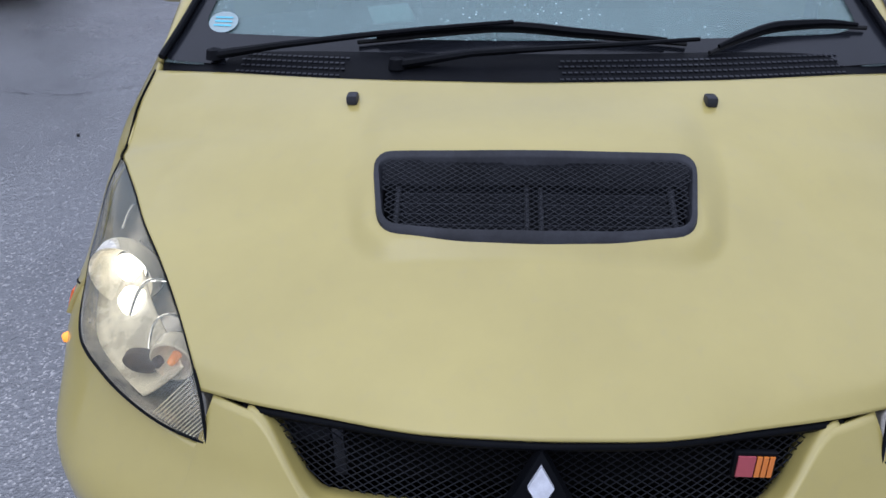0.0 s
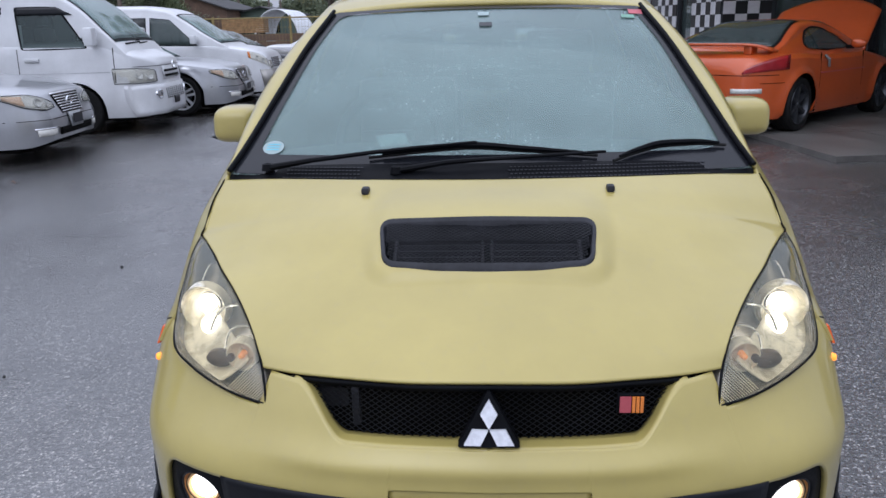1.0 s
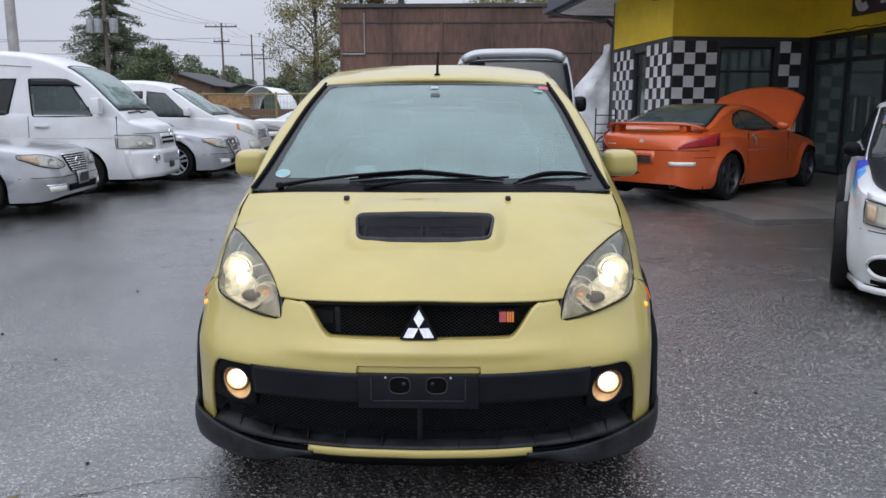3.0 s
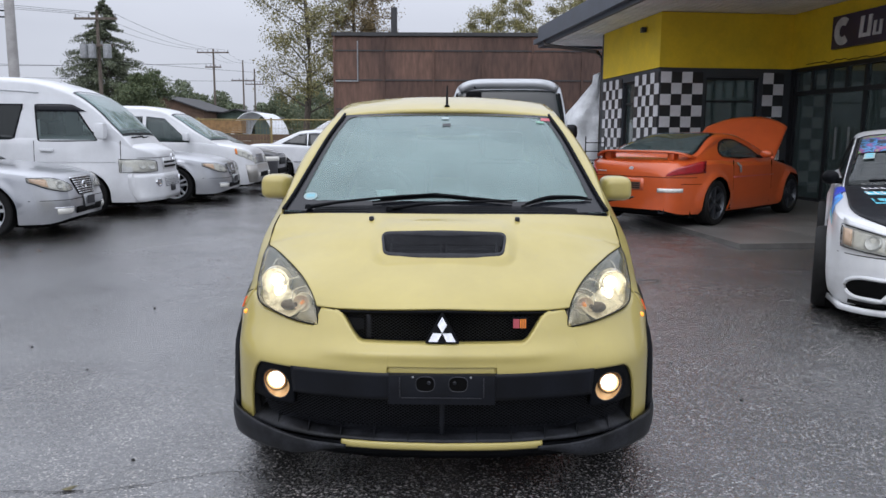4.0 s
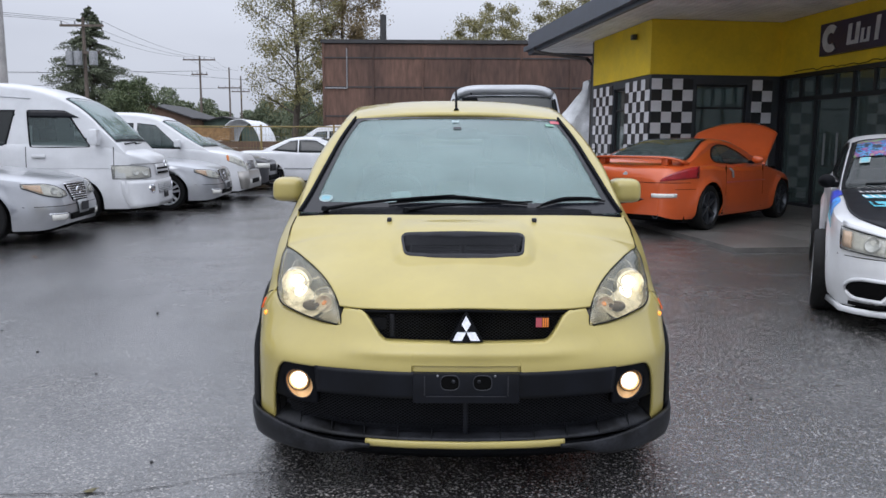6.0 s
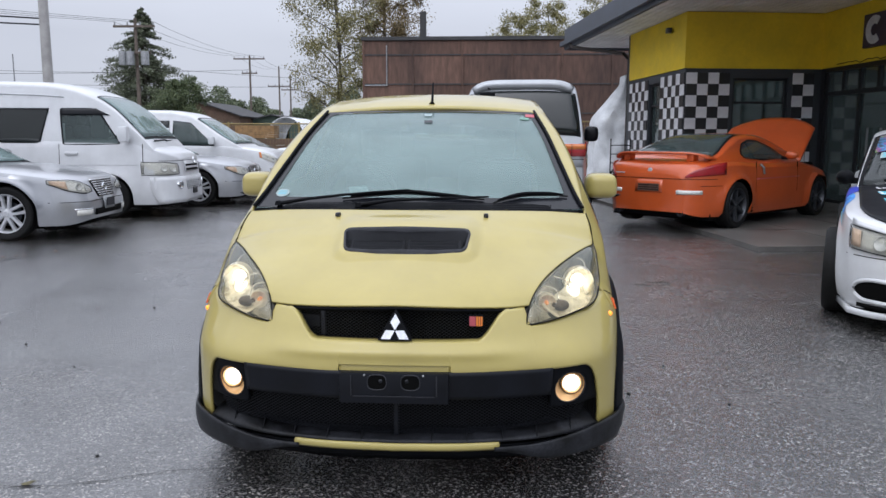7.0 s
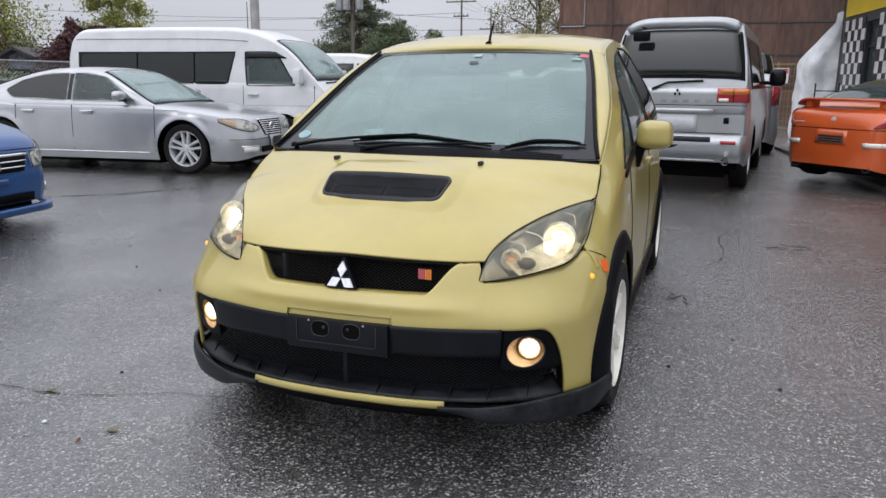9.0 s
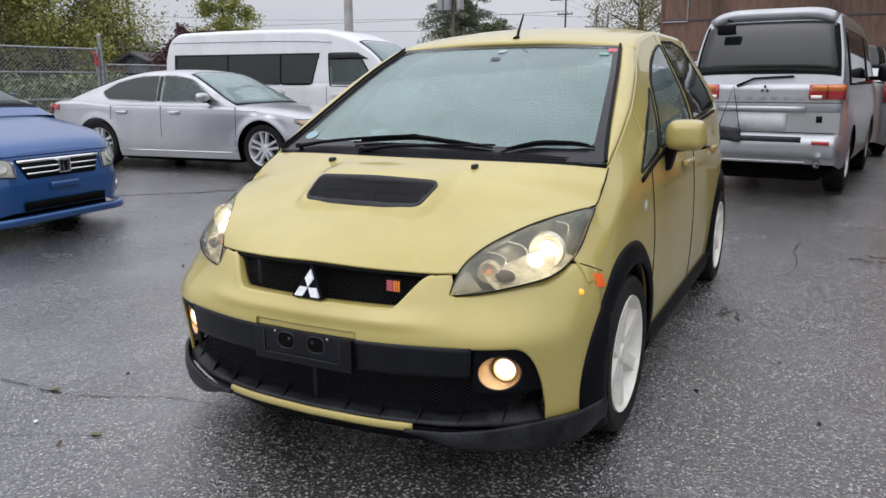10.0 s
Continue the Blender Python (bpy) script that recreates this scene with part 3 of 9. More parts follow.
class Shell:
    """The body of a car: nose at y = 0, tail at y = L, wheels on z = 0."""

    def __init__(s, ob, mat, L, W, H, fo, wb, R, top, cab, front=(0.7, 0.62), rear=(0.6, 0.7), clr=0.18, roof_w=0.7, crown=0.1, belt_in=0.94, arch=0.06, rake=0.0, hips=0.012):
        s.ob, s.mat, s.L, s.W, s.H, s.fo, s.wb, s.R = ob, mat, L, W / 2, H, fo, wb, R
        s.top, s.cab, s.cab_y = spl(top), spl(cab), (cab[0][0], cab[-1][0])
        s.front, s.rear, s.clr, s.roof_w, s.crown, s.belt_in, s.arch = front, rear, clr, roof_w * W / 2, crown, belt_in, R + arch
        s.rake, s.hips = rake, hips

    def w(s, y):
        rf, kf = s.front
        rr, kr = s.rear
        f = 1.0
        if y < rf:
            f = kf + (1 - kf) * (1 - (1 - max(0, y) / rf) ** 2.6) ** 0.75
        if y > s.L - rr:
            f *= kr + (1 - kr) * (1 - (1 - max(0, s.L - y) / rr) ** 2.6) ** 0.75
        return s.W * f

    def nose_y(s, x, tail=False):
        lo, hi = 0.0, s.rear[0] if tail else s.front[0]
        if abs(x) <= s.W * (s.rear if tail else s.front)[1]:
            return 0.0
        for _ in range(24):
            mid = (lo + hi) / 2
            if s.w(s.L - mid if tail else mid) < abs(x):
                lo = mid
            else:
                hi = mid
        return hi

    def zb(s, y):
        for c in (s.fo, s.fo + s.wb):
            d = abs(y - c)
            if d < s.arch:
                return s.R + math.sqrt(s.arch ** 2 - d * d)
        e = min(y, s.L - y)
        return s.clr + 0.06 * max(0, 1 - e / 0.25) ** 2

    def side(s, z):
        t = (z - s.clr) / 0.75
        return 1 - 0.045 * max(0, 1 - t / 0.35) ** 2 - 0.05 * max(0, t - 0.55) ** 1.5

    def bulge(s, y, z):
        """The soft swelling of the flank round a wheel arch."""
        b = 0.0
        for c in (s.fo, s.fo + s.wb):
            d = (math.hypot(y - c, z - s.R) - s.arch) / 0.07
            if z > s.R * 0.6 and d < 2.5:
                b += s.hips * math.exp(-d * d)
        return b

    def fx(s, y, z):
        return s.w(y) * s.side(z) + s.bulge(y, z)

    def lean(s, y, z):
        """How far the front skin lies back at a height."""
        k = max(0.0, 1 - y / 1.1)
        return (s.rake * max(0.0, z - 0.46) + 0.5 * s.rake * max(0.0, 0.34 - z)) * k

    def body(s, y, a):
        p = s.section(y, a)
        p.y += s.lean(y, p.z)
        return p

    def section(s, y, a):
        zt, w = s.top(y), s.w(y)
        zs = zt - s.crown
        z0 = min(s.zb(y), zs - 0.02)
        if a < 0.6:
            z = lerp(z0, zs, a / 0.6)
            return Vector((w * s.side(z) + s.bulge(y, z), y, z))
        th = (a - 0.6) / 0.4 * math.pi / 2
        return Vector((w * s.side(zs) * max(0, math.cos(th)) ** 0.55, y, zs + (zt - zs) * math.sin(th) ** 0.55))

    def base(s, y):
        return s.top(y) - 0.08

    def cab_half(s, y, z):
        zb = s.base(y)
        wc = s.w(y) * s.side(s.top(y) - s.crown) * s.belt_in
        t = (z - zb) / (s.H - zb)
        return wc + (s.roof_w - wc) * (max(0, t) ** 1.25)

    def cabin(s, y, a):
        zb, zr = s.base(y), s.cab(y)
        cr = min(0.11, max(0.01, (zr - zb) * 0.3))
        zs = zr - cr
        if a < 0.5:
            z = lerp(zb, zs, a / 0.5)
            return Vector((s.cab_half(y, z), y, z))
        th = (a - 0.5) / 0.5 * math.pi / 2
        w = s.cab_half(y, zs)
        return Vector((w * max(0, math.cos(th)) ** 0.6, y, zs + cr * math.sin(th) ** 0.6))

    def cab_top(s, x, y):
        """Height of the cabin's upper skin at x, y."""
        zb, zr = s.base(y), s.cab(y)
        cr = min(0.11, max(0.01, (zr - zb) * 0.3))
        w = s.cab_half(y, zr - cr)
        c = min(1.0, abs(x) / w) ** (1 / 0.6)
        return zr - cr + cr * math.sqrt(max(0, 1 - c * c)) ** 0.6

    def build(s, cut_side=(), cut_front=None, cut_rear=None, label=""):
        ys = set(round(s.L * i / 46, 4) for i in range(47))
        for e in (0.004, 0.015, 0.035, 0.07, 0.12, 0.18, 0.25, 0.33):
            ys |= {e, s.L - e}
        for c in (s.fo, s.fo + s.wb):
            ys |= {c + s.arch * math.sin(k * math.pi / 28) for k in range(-14, 15)} | {c + s.arch + 0.002, c - s.arch - 0.002}
        ys = sorted(ys)
        bm = bmesh.new()
        na = 20
        full = []
        for y in ys:
            half = [s.body(y, k / na) for k in range(na + 1)]
            full.append([bm.verts.new(p) for p in half] + [bm.verts.new((-p.x, p.y, p.z)) for p in half[-2::-1]])
        for a, b in zip(full, full[1:]):
            for k in range(2 * na):
                bm.faces.new((a[k], a[k + 1], b[k + 1], b[k]))
        for ring in (full[0], full[-1]):
            for k in range(na):
                bm.faces.new((ring[k], ring[k + 1], ring[2 * na - k - 1], ring[2 * na - k]) if k < na - 1 else (ring[k], ring[k + 1], ring[k + 2]))
        part("body", bm, s.mat, s.ob, label)
        c0, c1 = s.cab_y
        n = 80
        cy = [lerp(c0, c1, i / n) for i in range(n + 1)]
        for e in (0.01, 0.03, 0.05):
            cy += [c0 + e, c1 - e]
        cy.sort()
        bm = bmesh.new()
        full = []
        na = 26
        for y in cy:
            half = [s.cabin(y, k / na) for k in range(na + 1)]
            full.append([bm.verts.new(p) for p in half] + [bm.verts.new((-p.x, p.y, p.z)) for p in half[-2::-1]])
        for a, b in zip(full, full[1:]):
            for k in range(2 * na):
                c = (a[k].co + b[k + 1].co) / 2
                hole = False
                for poly in cut_side:
                    if (k < na * 0.62 or k > na * 1.38) and inside(poly, c.y, c.z):
                        hole = True
                for cut in (cut_front, cut_rear):
                    if cut and cut[0] < c.y < cut[1] and abs(c.x) < s.cab_half(c.y, c.z) - cut[2]:
                        hole = True
                if not hole:
                    bm.faces.new((a[k], a[k + 1], b[k + 1], b[k]))
        bmesh.ops.delete(bm, geom=[v for v in bm.verts if not v.link_faces], context="VERTS")
        part("cabin", bm, s.mat, s.ob)
        # Near-black boxes added to block light and reflections below the open shell.
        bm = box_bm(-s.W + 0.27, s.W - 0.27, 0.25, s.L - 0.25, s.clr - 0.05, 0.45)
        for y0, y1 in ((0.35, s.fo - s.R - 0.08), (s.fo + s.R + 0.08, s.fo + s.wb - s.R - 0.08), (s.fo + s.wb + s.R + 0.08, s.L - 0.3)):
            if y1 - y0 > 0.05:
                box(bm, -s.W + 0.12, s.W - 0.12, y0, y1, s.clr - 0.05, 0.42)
        part("underbody", bm, MAT["void"], s.ob, "near-black underbody box added to keep light from under the car")

    def window(s, poly, mat, name="side_window", seal=0.03, sides=(1, -1)):
        """A side window: four corners in (y, z), from the front bottom round over the top to the rear bottom."""
        (ya, za), (yb, zb), (yc, zc), (yd, zd) = poly

        def at(u, v, off):
            y = lerp(lerp(ya, yb, v), lerp(yd, yc, v), u)
            z = lerp(lerp(za, zb, v), lerp(zd, zc, v), u)
            return y, z, s.cab_half(y, z) + off
        for sd in sides:
            def f(u, v, off=0.006):
                y, z, x = at(u, v, off)
                return Vector((sd * x, y, z))
            w = part(name, sheet(f, 10, 6), mat, s.ob, thick=0.0012)
            su, sv = seal / abs(yd - ya), seal / max(0.05, abs(zb - za))
            bm = sheet(lambda u, v: f(lerp(-su * 0.6, 1 + su * 0.6, u), lerp(-sv * 0.6, 1 + sv * 0.6, v), 0.002), 20, 14, keep=lambda u, v: not (0.1 < u < 0.9 and 0.14 < v < 0.86))
            part("window_seal", bm, MAT["plastic"], w, "black rubber seal")

    def glaze(s, pts, mat, name="side_window", r=0.05, seal=0.022, trim="plastic", sides=(1, -1)):
        """A side window with a rounded outline in (y, z), and a raised trim round it."""
        poly = dense(rounded(pts, r, 4), 0.07)
        cy = sum(p[0] for p in poly) / len(poly)
        cz = sum(p[1] for p in poly) / len(poly)

        def at(sd, p, k, out, off):
            dy, dz = p[0] - cy, p[1] - cz
            f = k + out / max(0.03, math.hypot(dy, dz))
            y, z = cy + dy * f, cz + dz * f
            return Vector((sd * (s.cab_half(y, z) + off), y, z))
        for sd in sides:
            bm = bmesh.new()
            mid = bm.verts.new(at(sd, (cy + 1e-4, cz), 0, 0, 0.006))
            rings = [[bm.verts.new(at(sd, p, k, 0, 0.006)) for p in poly] for k in (0.3, 0.6, 0.85, 1.0)]
            n = len(poly)
            for i in range(n):
                bm.faces.new((mid, rings[0][i], rings[0][(i + 1) % n]))
                for a, b in zip(rings, rings[1:]):
                    bm.faces.new((a[i], b[i], b[(i + 1) % n], a[(i + 1) % n]))
            w = part(name, bm, mat, s.ob)
            bm = bmesh.new()
            rings = [[bm.verts.new(at(sd, p, 1, o, f)) for p in poly] for o, f in ((-0.006, 0.005), (0.0, 0.012), (seal * 0.8, 0.012), (seal, -0.004))]
            for i in range(n):
                for a, b in zip(rings, rings[1:]):
                    bm.faces.new((a[i], b[i], b[(i + 1) % n], a[(i + 1) % n]))
            part("window_seal", bm, MAT[trim], w, "bright window trim" if trim == "steel" else "black window trim")

    def screen(s, y0, y1, inset, mat, name="windscreen", lift=0.01):
        """A windscreen or rear window that follows the cabin's skin from y0 to y1."""
        sg = -1 if name == "windscreen" else 1

        def f(u, v, e=0.0, off=lift):
            y = lerp(y0, y1, v)
            w = s.cab_half(y, s.cab(y) - 0.1) - inset + e
            x = w * (2 * u - 1)
            d = (s.cab(y + 0.02) - s.cab(y - 0.02)) / 0.04
            nrm = Vector((0, -d, 1)).normalized()
            return Vector((x, y, s.cab_top(x, y))) + nrm * off
        g = part(name, sheet(f, 16, 10), mat, s.ob, thick=0.005)
        bm = sheet(lambda u, v: f(u, lerp(-0.04, 1.04, v), 0.03, lift * 0.5), 24, 16, keep=lambda u, v: not (0.06 < u < 0.94 and 0.1 < v < 0.9))
        part("window_seal", bm, MAT["plastic"], g, "black rubber seal")

    def face(s, name, x0, x1, z0, z1, mat, off=0.012, tail=False, label="", both=False, nx=8, slant=0.0, parent=None, thick=0.012, taper=1.0, nz=2):
        """A piece let into the front (or tail) that follows its plan curve."""
        out = None
        for sd in ((1, -1) if both else (1,)):
            def f(u, v):
                x = lerp(x0, x1, u) * lerp(taper, 1.0, v)
                z = lerp(z0, z1, v) + slant * u
                d = s.nose_y(x * s.side(z) if abs(x) < s.W else s.W, tail) - off
                if not tail:
                    d += s.lean(d, z)
                return Vector((sd * x, s.L - d if tail else d, z))
            out = part(name, sheet(f, nx, nz), mat, parent or s.ob, label, thick=thick)
        return out

    def lamp(s, low, high, x0, x1, n=16, bowls=((0.3, 0.05), (0.66, 0.045)), amber=None, label="clear headlight", wrap=0.0):
        """A pair of front lamps that follow the plan curve from x0 out to x1; low and high are heights along them."""
        lo, hi = spl(low), spl(high)
        for sd in (1, -1):
            def f(u, v, off):
                x = lerp(x0, x1, u)
                z = lerp(lo(u), hi(u), v)
                d = s.nose_y(min(s.W * 0.99, x)) - off + wrap * max(0.0, x - s.W * 0.97)
                x = min(x, s.W * 0.998)
                return Vector((sd * (x + (off * 0.6 if u > 0.6 else 0)), d + s.lean(d, z), z))
            h = part("headlight", sheet(lambda u, v: f(u, v, 0.002), n, 4), MAT["lamp"], s.ob, label, thick=0.004)
            part("lens", sheet(lambda u, v: f(u, v, 0.020 + 0.008 * math.sin(math.pi * v)), n, 5), MAT["lamp_clear"], h, thick=0.003)
            loop = [f(k / 20, 0, 0.012) for k in range(21)] + [f(1, k / 4, 0.012) for k in range(1, 5)] + [f(1 - k / 20, 1, 0.012) for k in range(1, 21)] + [f(0, 1 - k / 4, 0.012) for k in range(1, 5)]
            part("gasket", tube(bmesh.new(), loop, 0.005, 5), MAT["plastic_grey"], h, "dark lamp edge")
            for k, r in bowls:
                p = f(k, 0.5, 0.004)
                q = f(min(1, k + 0.05), 0.5, 0.004) - f(k - 0.05, 0.5, 0.004)
                out = Vector((abs(q.y) * sd, -abs(q.x), 0.02)).normalized()
                m = Matrix.Translation(p) @ out.to_track_quat("Z", "Y").to_matrix().to_4x4()
                part("lamp_bowl", lathe(bmesh.new(), [(0.001, -0.003), (r * 0.3, 0.0), (r * 0.55, 0.001), (r * 0.9, 0.010), (r, 0.008), (r * 1.1, 0.001)], 18, m), MAT["lamp_bowl"], h, "satin lamp bowl")
            if amber:
                part("indicator", sheet(lambda u, v: f(lerp(amber[0], amber[1], u), lerp(0.12, 0.88, v), 0.014), 4, 3), MAT["lamp_amber_dull"], h, "pale amber indicator", thick=0.003)

    def patch(s, name, y0, y1, z0, z1, mat, off=0.008, label="", sides=(1, -1), slant=0.0, taper=1.0):
        """A piece on the body's flank."""
        for sd in sides:
            def f(u, v):
                y = lerp(y0, y1, u)
                zm = (z0 + z1) / 2
                z = zm + (lerp(z0, z1, v) - zm) * lerp(1, taper, u) + slant * u
                return Vector((sd * (s.fx(y, z) + off), y, z))
            part(name, sheet(f, 8, 3), mat, s.ob, label, thick=0.012)

    def wrap(s, name, y0, y1, lo, hi, mat, off=0.01, label="", parent=None, n=14, flip=False):
        """A lamp let into a front corner; lo and hi run along it as places up the body's section."""
        lo, hi, out = spl(lo), spl(hi), []
        for sd in (1, -1):
            def f(u, v):
                y = lerp(y0, y1, u)
                yy = s.L - y if flip else y
                p = s.body(yy, lerp(lo(u), hi(u), v))
                q = s.body(min(s.L, yy + 0.02), lerp(lo(u), hi(u), v)) - s.body(max(0, yy - 0.02), lerp(lo(u), hi(u), v))
                d = Vector((q.y, -q.x, 0.25)).normalized() * off
                return Vector((sd * (p.x + abs(d.x)), p.y + (abs(d.y) if flip else -abs(d.y)), p.z + d.z))
            out.append(part(name, sheet(f, n, 5), mat, parent[len(out)] if parent else s.ob, label, thick=0.004))
        return out

    def lamps(s, y0, y1, lo, hi, amber=True):
        """Clear front lamps with bowls and an amber end."""
        h = s.wrap("headlight", y0, y1, lo, hi, MAT["lamp"], 0.004, "clear wrap-round headlight")
        s.wrap("lens", y0, y1, lo, hi, MAT["lamp_clear"], 0.022, parent=h)
        mid = lambda k: lerp(spl(lo)(k), spl(hi)(k), 0.5)
        for k, r in ((0.22, 0.05), (0.5, 0.042)):
            for sd, hh in ((1, h[0]), (-1, h[1])):
                p = s.body(lerp(y0, y1, k), mid(k))
                m = Matrix.Translation((sd * (p.x + 0.006), p.y - 0.008, p.z)) @ Vector((0.45 * sd, -0.85, 0.2)).to_track_quat("Z", "Y").to_matrix().to_4x4()
                part("lamp_bowl", lathe(bmesh.new(), [(0.001, -0.004), (r * 0.5, 0.0), (r * 0.9, 0.01), (r, 0.008)], 16, m), MAT["lamp_bowl"], hh)
        if amber:
            a = lambda c: [(0, spl(c)(0.84)), (1, spl(c)(0.99))]
            s.wrap("indicator", lerp(y0, y1, 0.84), lerp(y0, y1, 0.99), a(lo), a(hi), MAT["lamp_amber"], 0.014, "amber indicator", parent=h, n=4)
        return h

    def glass_band(s, y0, y1, z0, z1, front=0.0):
        """A black band behind a run of side windows."""
        for sd in (1, -1):
            f = lambda u, v: (lambda y, z: Vector((sd * (s.cab_half(y, z) + 0.0035), y, z)))(lerp(y0 + front * v, y1, u), lerp(z0, z1, v))
            part("window_band", sheet(f, 24, 4, keep=None), MAT["frit"], s.ob, "black band round the side windows")

    def wheels(s, rim_mat, rim_r, spokes, width=0.22, twin=False, spoke_w=0.05, inset=0.02):
        for y in (s.fo, s.fo + s.wb):
            for sd in (1, -1):
                wheel(s.ob, sd * (s.W - width / 2 - inset), y, s.R, rim_r, width, rim_mat, spokes, sd, twin, spoke_w)

    def seats(s, rows, z=0.55):
        for y in rows:
            for x in (-0.38, 0.38):
                bm = box_bm(x - 0.25, x + 0.25, y, y + 0.5, z - 0.2, z, bevel=0.05)
                box(bm, x - 0.24, x + 0.24, y + 0.42, y + 0.56, z, z + 0.55, bevel=0.05)
                box(bm, x - 0.12, x + 0.12, y + 0.46, y + 0.56, z + 0.58, z + 0.76, bevel=0.04)
                part("seat", bm, MAT["cabin"], s.ob, "dark seat")
        y0 = s.cab_y[0] + 0.35
        part("dashboard", box_bm(-s.W + 0.2, s.W - 0.2, y0, y0 + 0.4, z, s.top(y0) - 0.06, bevel=0.04), MAT["cabin"], s.ob, "dark dashboard")

    def mirrors(s, y, z, mat, size=(0.2, 0.11, 0.13)):
        for sd in (1, -1):
            x = s.cab_half(y, z)
            bm = box_bm(sd * (x + 0.05), sd * (x + 0.05 + size[0]), y - size[1] / 2, y + size[1] / 2, z, z + size[2], bevel=0.04)
            a = part("wing_mirror", bm, mat, s.ob)
            part("mirror_arm", box_bm(sd * (x - 0.04), sd * (x + 0.1), y - 0.03, y + 0.03, z + 0.005, z + 0.06, bevel=0.01), MAT["plastic"], a, "black mirror arm")


def place(x, y, heading):
    """Nose at x, y, with the car facing heading, degrees from the x axis."""
    return pose(x, y, 0, 0, 0, heading + 90)


def poly4(c):
    """A slightly smaller polygon, to cut the skin behind a window."""
    cx = sum(p[0] for p in c) / 4
    cz = sum(p[1] for p in c) / 4
    return [(cx + (p[0] - cx) * 0.97, cz + (p[1] - cz) * 0.93) for p in c]


def silver_sedan(m, label, glass=True):
    ob = thing("sedan", label, "car", m, "cars parked along the fence")
    s = Shell(ob, MAT["silver"], 5.03, 1.875, 1.47, 0.93, 2.97, 0.345,
              [(0, 0.765), (0.06, 0.80), (0.25, 0.85), (0.9, 0.93), (1.45, 0.965), (1.75, 0.975), (3.6, 0.985), (4.3, 1.03), (4.8, 1.02), (4.95, 0.99), (5.03, 0.90)],
              [(1.3, 0.90), (1.6, 1.07), (2.0, 1.30), (2.3, 1.425), (2.7, 1.468), (3.1, 1.455), (3.5, 1.395), (3.9, 1.275), (4.3, 1.115), (4.6, 0.96)],
              front=(0.75, 0.62), rear=(0.6, 0.72), roof_w=0.66, crown=0.12, rake=0.34, hips=0.016)
    fw = [(1.70, 0.99), (2.22, 1.315), (2.48, 1.365), (2.75, 1.375), (2.72, 0.995)]
    rw = [(2.81, 0.995), (2.84, 1.375), (3.20, 1.36), (3.60, 1.27), (3.86, 1.13), (3.74, 1.03)]
    cut = [[(1.80, 1.01), (2.24, 1.29), (2.48, 1.35), (2.73, 1.36), (2.70, 1.01)], [(2.83, 1.01), (2.86, 1.36), (3.20, 1.345), (3.58, 1.25), (3.78, 1.13), (3.70, 1.045)]]
    s.build(cut, (1.48, 2.22, 0.09), (3.6, 4.3, 0.09))
    s.glaze(fw, MAT["glass"], r=0.03, seal=0.014, trim="steel")
    s.glaze(rw, MAT["glass_dark"], r=0.05, seal=0.014, trim="steel")
    s.glass_band(2.735, 2.83, 1.0, 1.37, 0.02)
    s.screen(1.43, 2.26, 0.07, MAT["glass_clear"])
    s.screen(3.55, 4.35, 0.07, MAT["glass_dark"], "rear_window")
    s.seats((1.95, 2.85))
    s.wheels(MAT["alloy"], 0.25, 5, 0.23, True, 0.04)
    for sd in (1, -1):
        def shell(u, v):
            a, b = math.tau * u, math.pi * v
            e = lambda q: (abs(q) ** 0.6) * (1 if q >= 0 else -1)
            return Vector((sd * (1.01 + 0.115 * e(math.sin(b)) * e(math.cos(a))), 1.86 - 0.07 * math.cos(b) * (1.3 if v < 0.5 else 0.6), 1.065 + 0.066 * e(math.sin(b)) * e(math.sin(a))))
        mb = part("wing_mirror", sheet(shell, 20, 10), MAT["silver"], ob, smooth=70)
        part("mirror_arm", box_bm(sd * 0.84, sd * 0.96, 1.84, 1.90, 0.985, 1.03, bevel=0.012), MAT["plastic"], mb, "black mirror arm")
    g = s.face("grille", -0.36, 0.36, 0.52, 0.735, MAT["plastic"], 0.012, label="dark slatted grille in a chrome frame", taper=0.74, nz=4)
    for k in range(7):
        z = 0.715 - 0.029 * k
        wd = 0.345 * lerp(0.74, 1.0, (z - 0.52) / 0.215)
        s.face("slat", -wd, wd, z - 0.006, z + 0.005, MAT["chrome"], 0.026, parent=g)
    s.face("grille_rim", -0.375, 0.375, 0.735, 0.752, MAT["chrome"], 0.022, parent=g, label="chrome grille rim")
    bm = bmesh.new()
    lathe(bm, [(0.045, 0), (0.055, 0.012), (0.065, 0)], 24, Matrix.Translation((0, 0.04, 0.635)) @ Matrix.Rotation(radians(90), 4, "X") @ Matrix.Diagonal((1.25, 1, 1, 1)))
    part("emblem", bm, MAT["chrome"], g, "chrome badge ring")
    s.lamp([(0, 0.60), (0.4, 0.585), (0.75, 0.62), (1, 0.715)], [(0, 0.655), (0.35, 0.715), (0.75, 0.765), (1, 0.765)], 0.415, 0.885, bowls=((0.28, 0.042), (0.52, 0.048)), amber=(0.76, 0.98), label="clear almond headlight")
    s.face("fog_light", 0.52, 0.75, 0.30, 0.375, MAT["lamp"], 0.010, both=True, label="clear fog light", nx=10)
    s.face("fog_trim", 0.50, 0.77, 0.376, 0.388, MAT["chrome"], 0.014, both=True, nx=10)
    s.face("bumper_intake", -0.44, 0.44, 0.29, 0.37, MAT["void"], 0.01, label="black bumper slot", nx=14)
    p = s.face("plate_holder", -0.17, 0.17, 0.35, 0.52, MAT["steel"], 0.03, label="empty metal plate holder")
    part("backing", box_bm(-0.13, 0.13, -0.047, -0.043, 0.385, 0.495), MAT["plastic_grey"], p)
